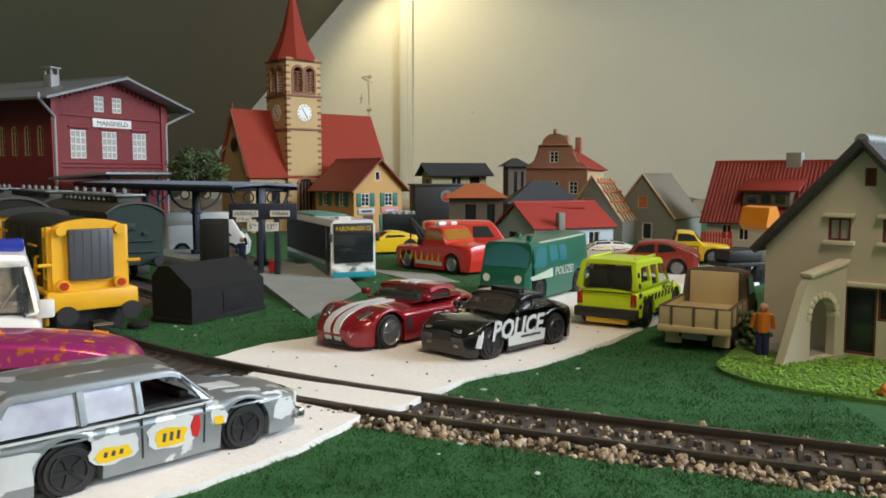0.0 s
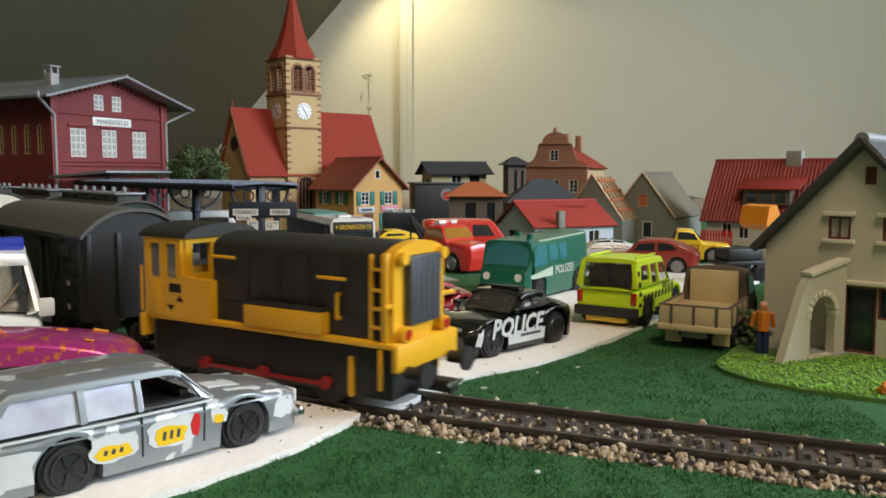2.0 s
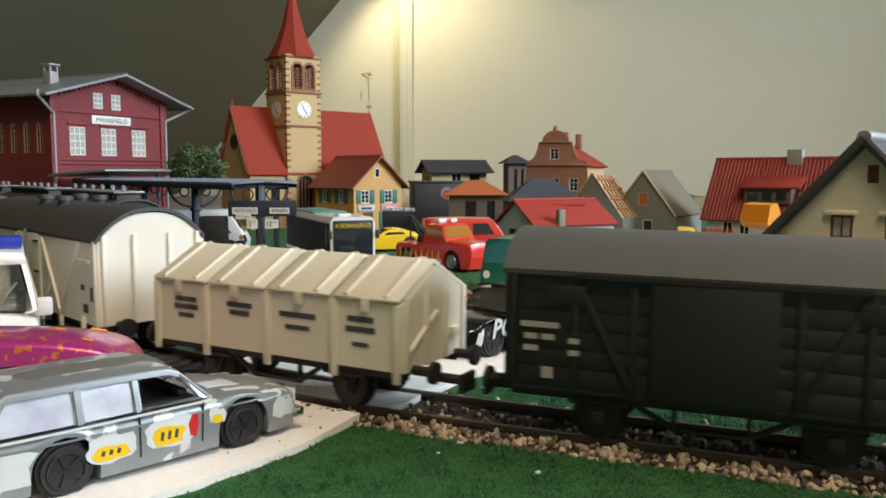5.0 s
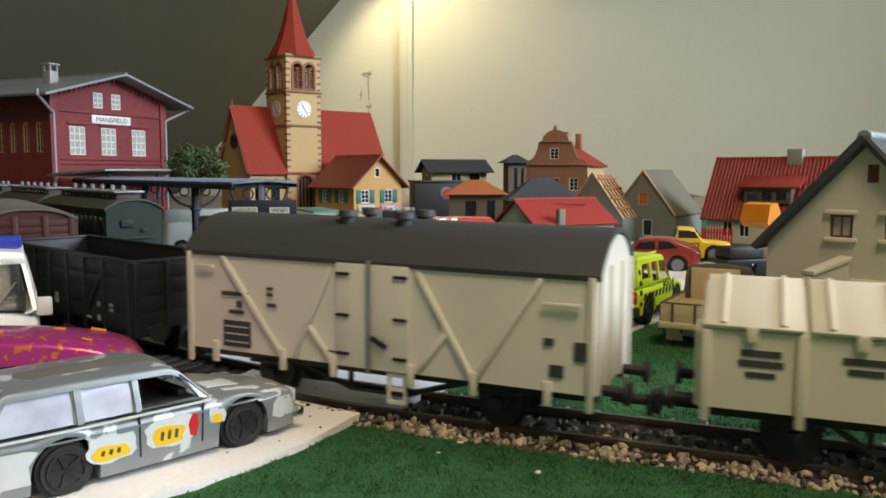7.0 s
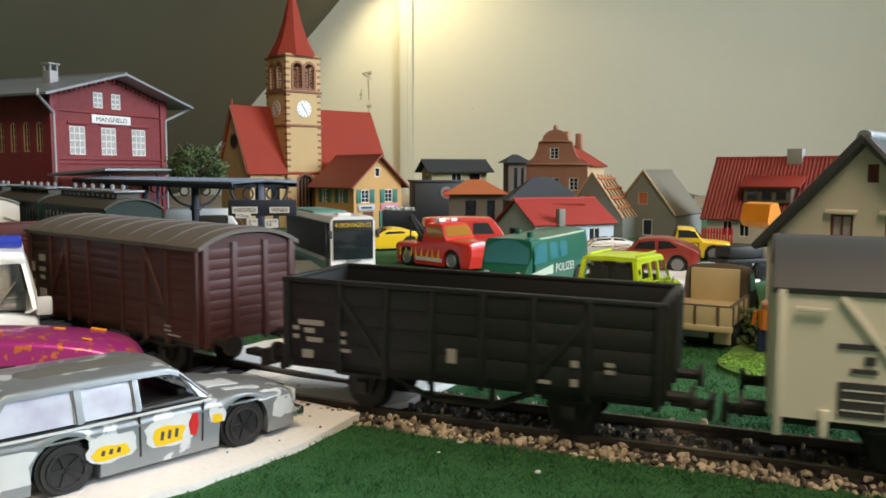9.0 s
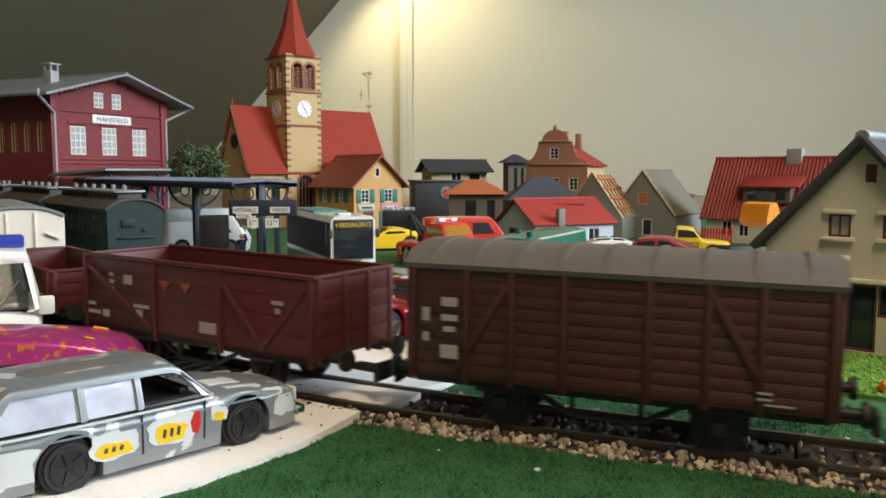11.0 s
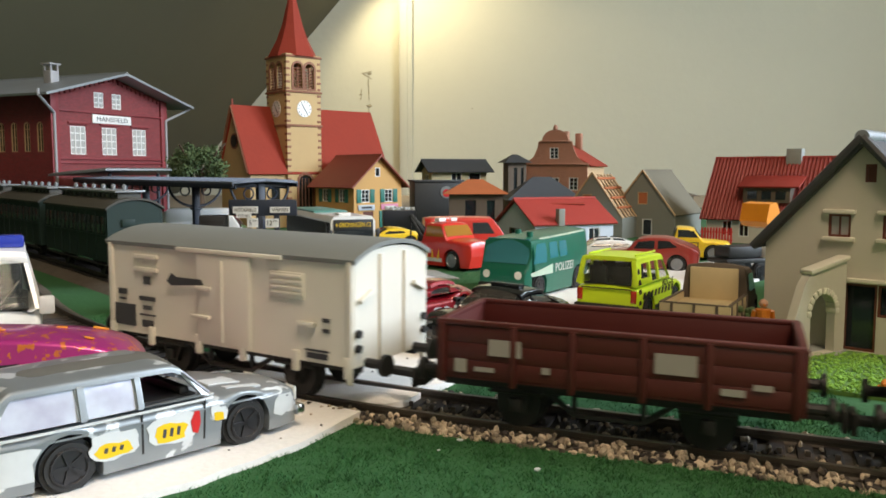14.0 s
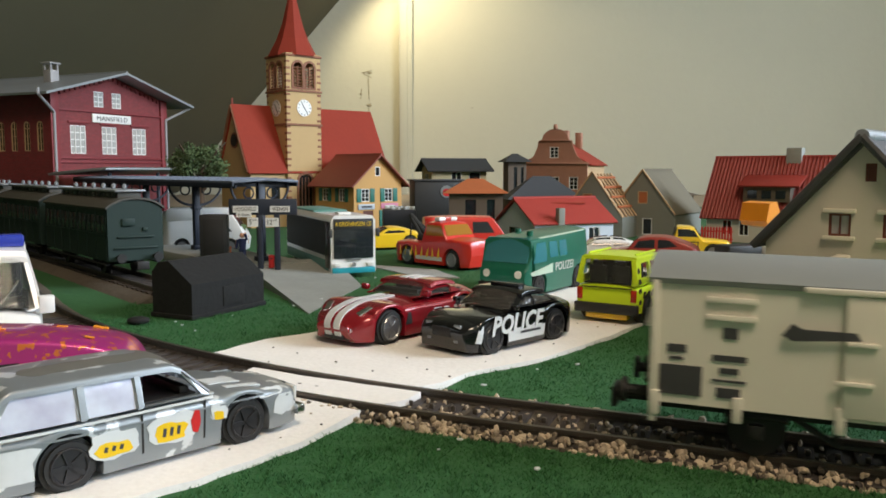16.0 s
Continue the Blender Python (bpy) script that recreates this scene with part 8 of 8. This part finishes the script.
# ---- ballast and grass fibres ----
def stones():
    rnd = random.Random(21)
    kinds = []
    for k in range(10):
        bm = ball(1.0, 0, 0, 0, sub=1)
        for v in bm.verts:
            v.co *= rnd.uniform(0.72, 1.15)
        bmesh.ops.scale(bm, vec=(rnd.uniform(0.9, 1.4), rnd.uniform(0.8, 1.1), rnd.uniform(0.6, 0.9)), verts=bm.verts)
        kinds.append(finish("ballast_stone", bm, STONE, sharp=20))
    spots = []
    for k in range(2600):
        s = rnd.uniform(20, 330)
        band = rnd.random()
        if band < 0.55:
            off, size = rnd.uniform(11.2, 17.5), rnd.uniform(0.6, 1.3)
        elif band < 0.8:
            off, size = rnd.uniform(-16.2, -11.2), rnd.uniform(0.6, 1.3)
        else:
            off, size = rnd.uniform(-7.4, 7.4), rnd.uniform(0.5, 1.0)
        p, h = along(s)
        x, y = p.x + math.sin(h) * off, p.y - math.cos(h) * off
        if x < -10 + (0.5 * (y - 215)) and off < 12:
            continue
        z = p.z - 2.4 - max(0, abs(off) - 12) * 0.22 + rnd.uniform(-0.3, 0.5) + (1.0 if abs(off) > 10 and rnd.random() < 0.3 else 0)
        spots.append((x, y, z, size, rnd.choice(kinds), (rnd.uniform(0, 360), rnd.uniform(0, 360), rnd.uniform(0, 360))))
    near = [p for p in spots if p[0] < 62][:300]
    chosen = set(id(p) for p in near)
    for x, y, z, size, me, turn in near:
        o = new("ballast_stone", me)
        o.parent = TRACK
        o.matrix_local = pose(x * MM, y * MM, z * MM, *turn) @ Matrix.Scale(size, 4)
    verts, faces = [], []
    for p in spots:
        if id(p) in chosen:
            continue
        x, y, z, size, me, turn = p
        m = pose(x * MM, y * MM, z * MM, *turn) @ Matrix.Scale(size, 4)
        i = len(verts)
        verts += [m @ v.co for v in me.vertices]
        faces += [tuple(i + j for j in f.vertices) for f in me.polygons]
    me = bpy.data.meshes.new("ballast")
    me.from_pydata(verts, [], faces)
    me.materials.append(STONE_LOOSE)
    o = new("ballast", me)
    o.parent = TRACK
    tagged(o, "loose tan and dark ballast stones", kind="stuff")


def island_mat():
    m = STONE.copy()
    m.name = "ballast_loose"
    n, l = m.node_tree.nodes, m.node_tree.links
    geo = n.new("ShaderNodeNewGeometry")
    info = n["Object Info"]
    target = info.outputs["Random"].links[0].to_socket
    l.new(geo.outputs["Random Per Island"], target)
    n.remove(info)
    return m


STONE_LOOSE = island_mat()


def fibres():
    rng = np.random.default_rng(5)
    road = [(-80, 275), (-66, 300), (-49, 313), (-25, 340), (10, 420), (95, 520), (190, 560), (190, 480), (125, 400), (100, 356), (92, 346), (63, 305), (33, 268), (8, 249), (-1, 237), (-8, 231), (-46, 252)]
    road2 = [(-22, 208), (-30, 188), (-41, 172), (-50, 161), (-70, 140), (-110, 110), (-240, 110), (-240, 200), (-118, 252), (-60, 231), (-43, 221)]
    ramp = [(-125, 505), (-73, 535), (-45, 449), (-60, 360)]
    plate = [(92, 270), (90, 262), (91, 255), (96, 244), (104, 235), (123, 223), (150, 205), (190, 190), (205, 235), (170, 262), (118, 307), (106, 292)]
    verts, faces = [], []

    def sow(n, x0, x1, y0, y1, tall):
        for x, y in zip(rng.uniform(x0, x1, n), rng.uniform(y0, y1, n)):
            d = off_track(x, y)
            if d < 17 or inside(x, y, road) or inside(x, y, road2) or inside(x, y, ramp) or inside(x, y, plate):
                continue
            w = max(0.0, 1 - max(0.0, d - 12) / 26.0)
            z = (rail_height(x) - 3.2) * w * w * (3 - 2 * w) + 0.35 * noise.noise((x * 0.05, y * 0.05, 0)) - 0.1
            patch = 0.55 + 0.9 * max(0, noise.noise((x * 0.12, y * 0.12, 7)) + 0.4)
            a, lean, h = rng.uniform(0, 6.283), rng.uniform(0.2, 1.3), tall * patch * rng.uniform(0.5, 1.2)
            dx, dy = math.cos(a) * 0.16, math.sin(a) * 0.16
            b = rng.uniform(0, 6.283)
            i = len(verts)
            verts.extend(((x - dx) * MM, (y - dy) * MM, z * MM) if k == 0 else ((x + dx) * MM, (y + dy) * MM, z * MM) if k == 1 else
                         ((x + math.cos(b) * lean * h) * MM, (y + math.sin(b) * lean * h) * MM, (z + h) * MM) for k in range(3))
            faces.append((i, i + 1, i + 2))
    sow(36000, -52, 112, 138, 208, 1.0)
    sow(26000, -14, 112, 205, 330, 1.1)
    sow(16000, -150, -35, 275, 400, 1.2)
    sow(8000, -60, 130, 330, 520, 1.5)
    me = bpy.data.meshes.new("grass_fibres")
    me.from_pydata(verts, [], faces)
    me.materials.append(BLADE)
    tagged(new("grass_fibres", me), "short green flock fibres standing on the grass mat", "grass", kind="stuff")
    # white lint on the grass
    rnd = random.Random(9)
    for k, (x, y) in enumerate([(-112, 337), (-107, 330), (-92, 352), (-70, 378), (4, 187), (-1, 180), (20, 168), (-128, 376), (30, 255), (12, 236), (44, 262), (-40, 478), (90, 300), (-60, 398), (-98, 318)]):
        o = new("lint_fleck", finish("lint", ball(rnd.uniform(0.4, 0.9), 0, 0, 0, sub=1, sx=rnd.uniform(0.8, 1.8), sz=0.5), WORN))
        o.matrix_world = pose(x * MM, y * MM, 1.0 * MM, 0, 0, k * 40)
        tagged(o, "tiny white fleck lying in the grass", "fleck", "flecks in the grass")


def specks():
    rnd = random.Random(17)
    me = [finish("grit", ball(1.0, 0, 0, 0, sub=1, sz=0.6), m) for m in (STONE, BALLAST)]
    for x, y in ((-35, 262), (-12, 268), (14, 262), (-50, 275), (-22, 250), (40, 290), (62, 322), (-30, 196), (-38, 186), (-24, 212), (-44, 200), (2, 243), (-60, 284), (26, 271), (55, 330), (-34, 205), (-48, 178), (-5, 252), (70, 326), (-57, 262)):
        o = new("grit_grain", rnd.choice(me))
        o.matrix_world = pose(x * MM, y * MM, 1.75 * MM, 0, 0, rnd.uniform(0, 180)) @ Matrix.Scale(rnd.uniform(0.25, 0.5), 4)
        tagged(o, "tiny dark grain of grit lying on the road", "grit", "grit on the road")


stones()
fibres()
specks()


# ---- what moves ----
def train_pose(middle, wheelbase, t):
    s = run(t) + middle
    (a, _), (b, _) = along(s + wheelbase / 2), along(s - wheelbase / 2)
    d = a - b
    m = (a + b) / 2 * MM
    return pose(m.x, m.y, m.z, 0, -math.degrees(math.asin(d.z / d.length)), math.degrees(math.atan2(d.y, d.x)))


def motions():
    for thing, middle, wheelbase in PLAN:
        walk(thing, [(k / 4, train_pose(middle, wheelbase, k / 4)) for k in range(65)])


motions()
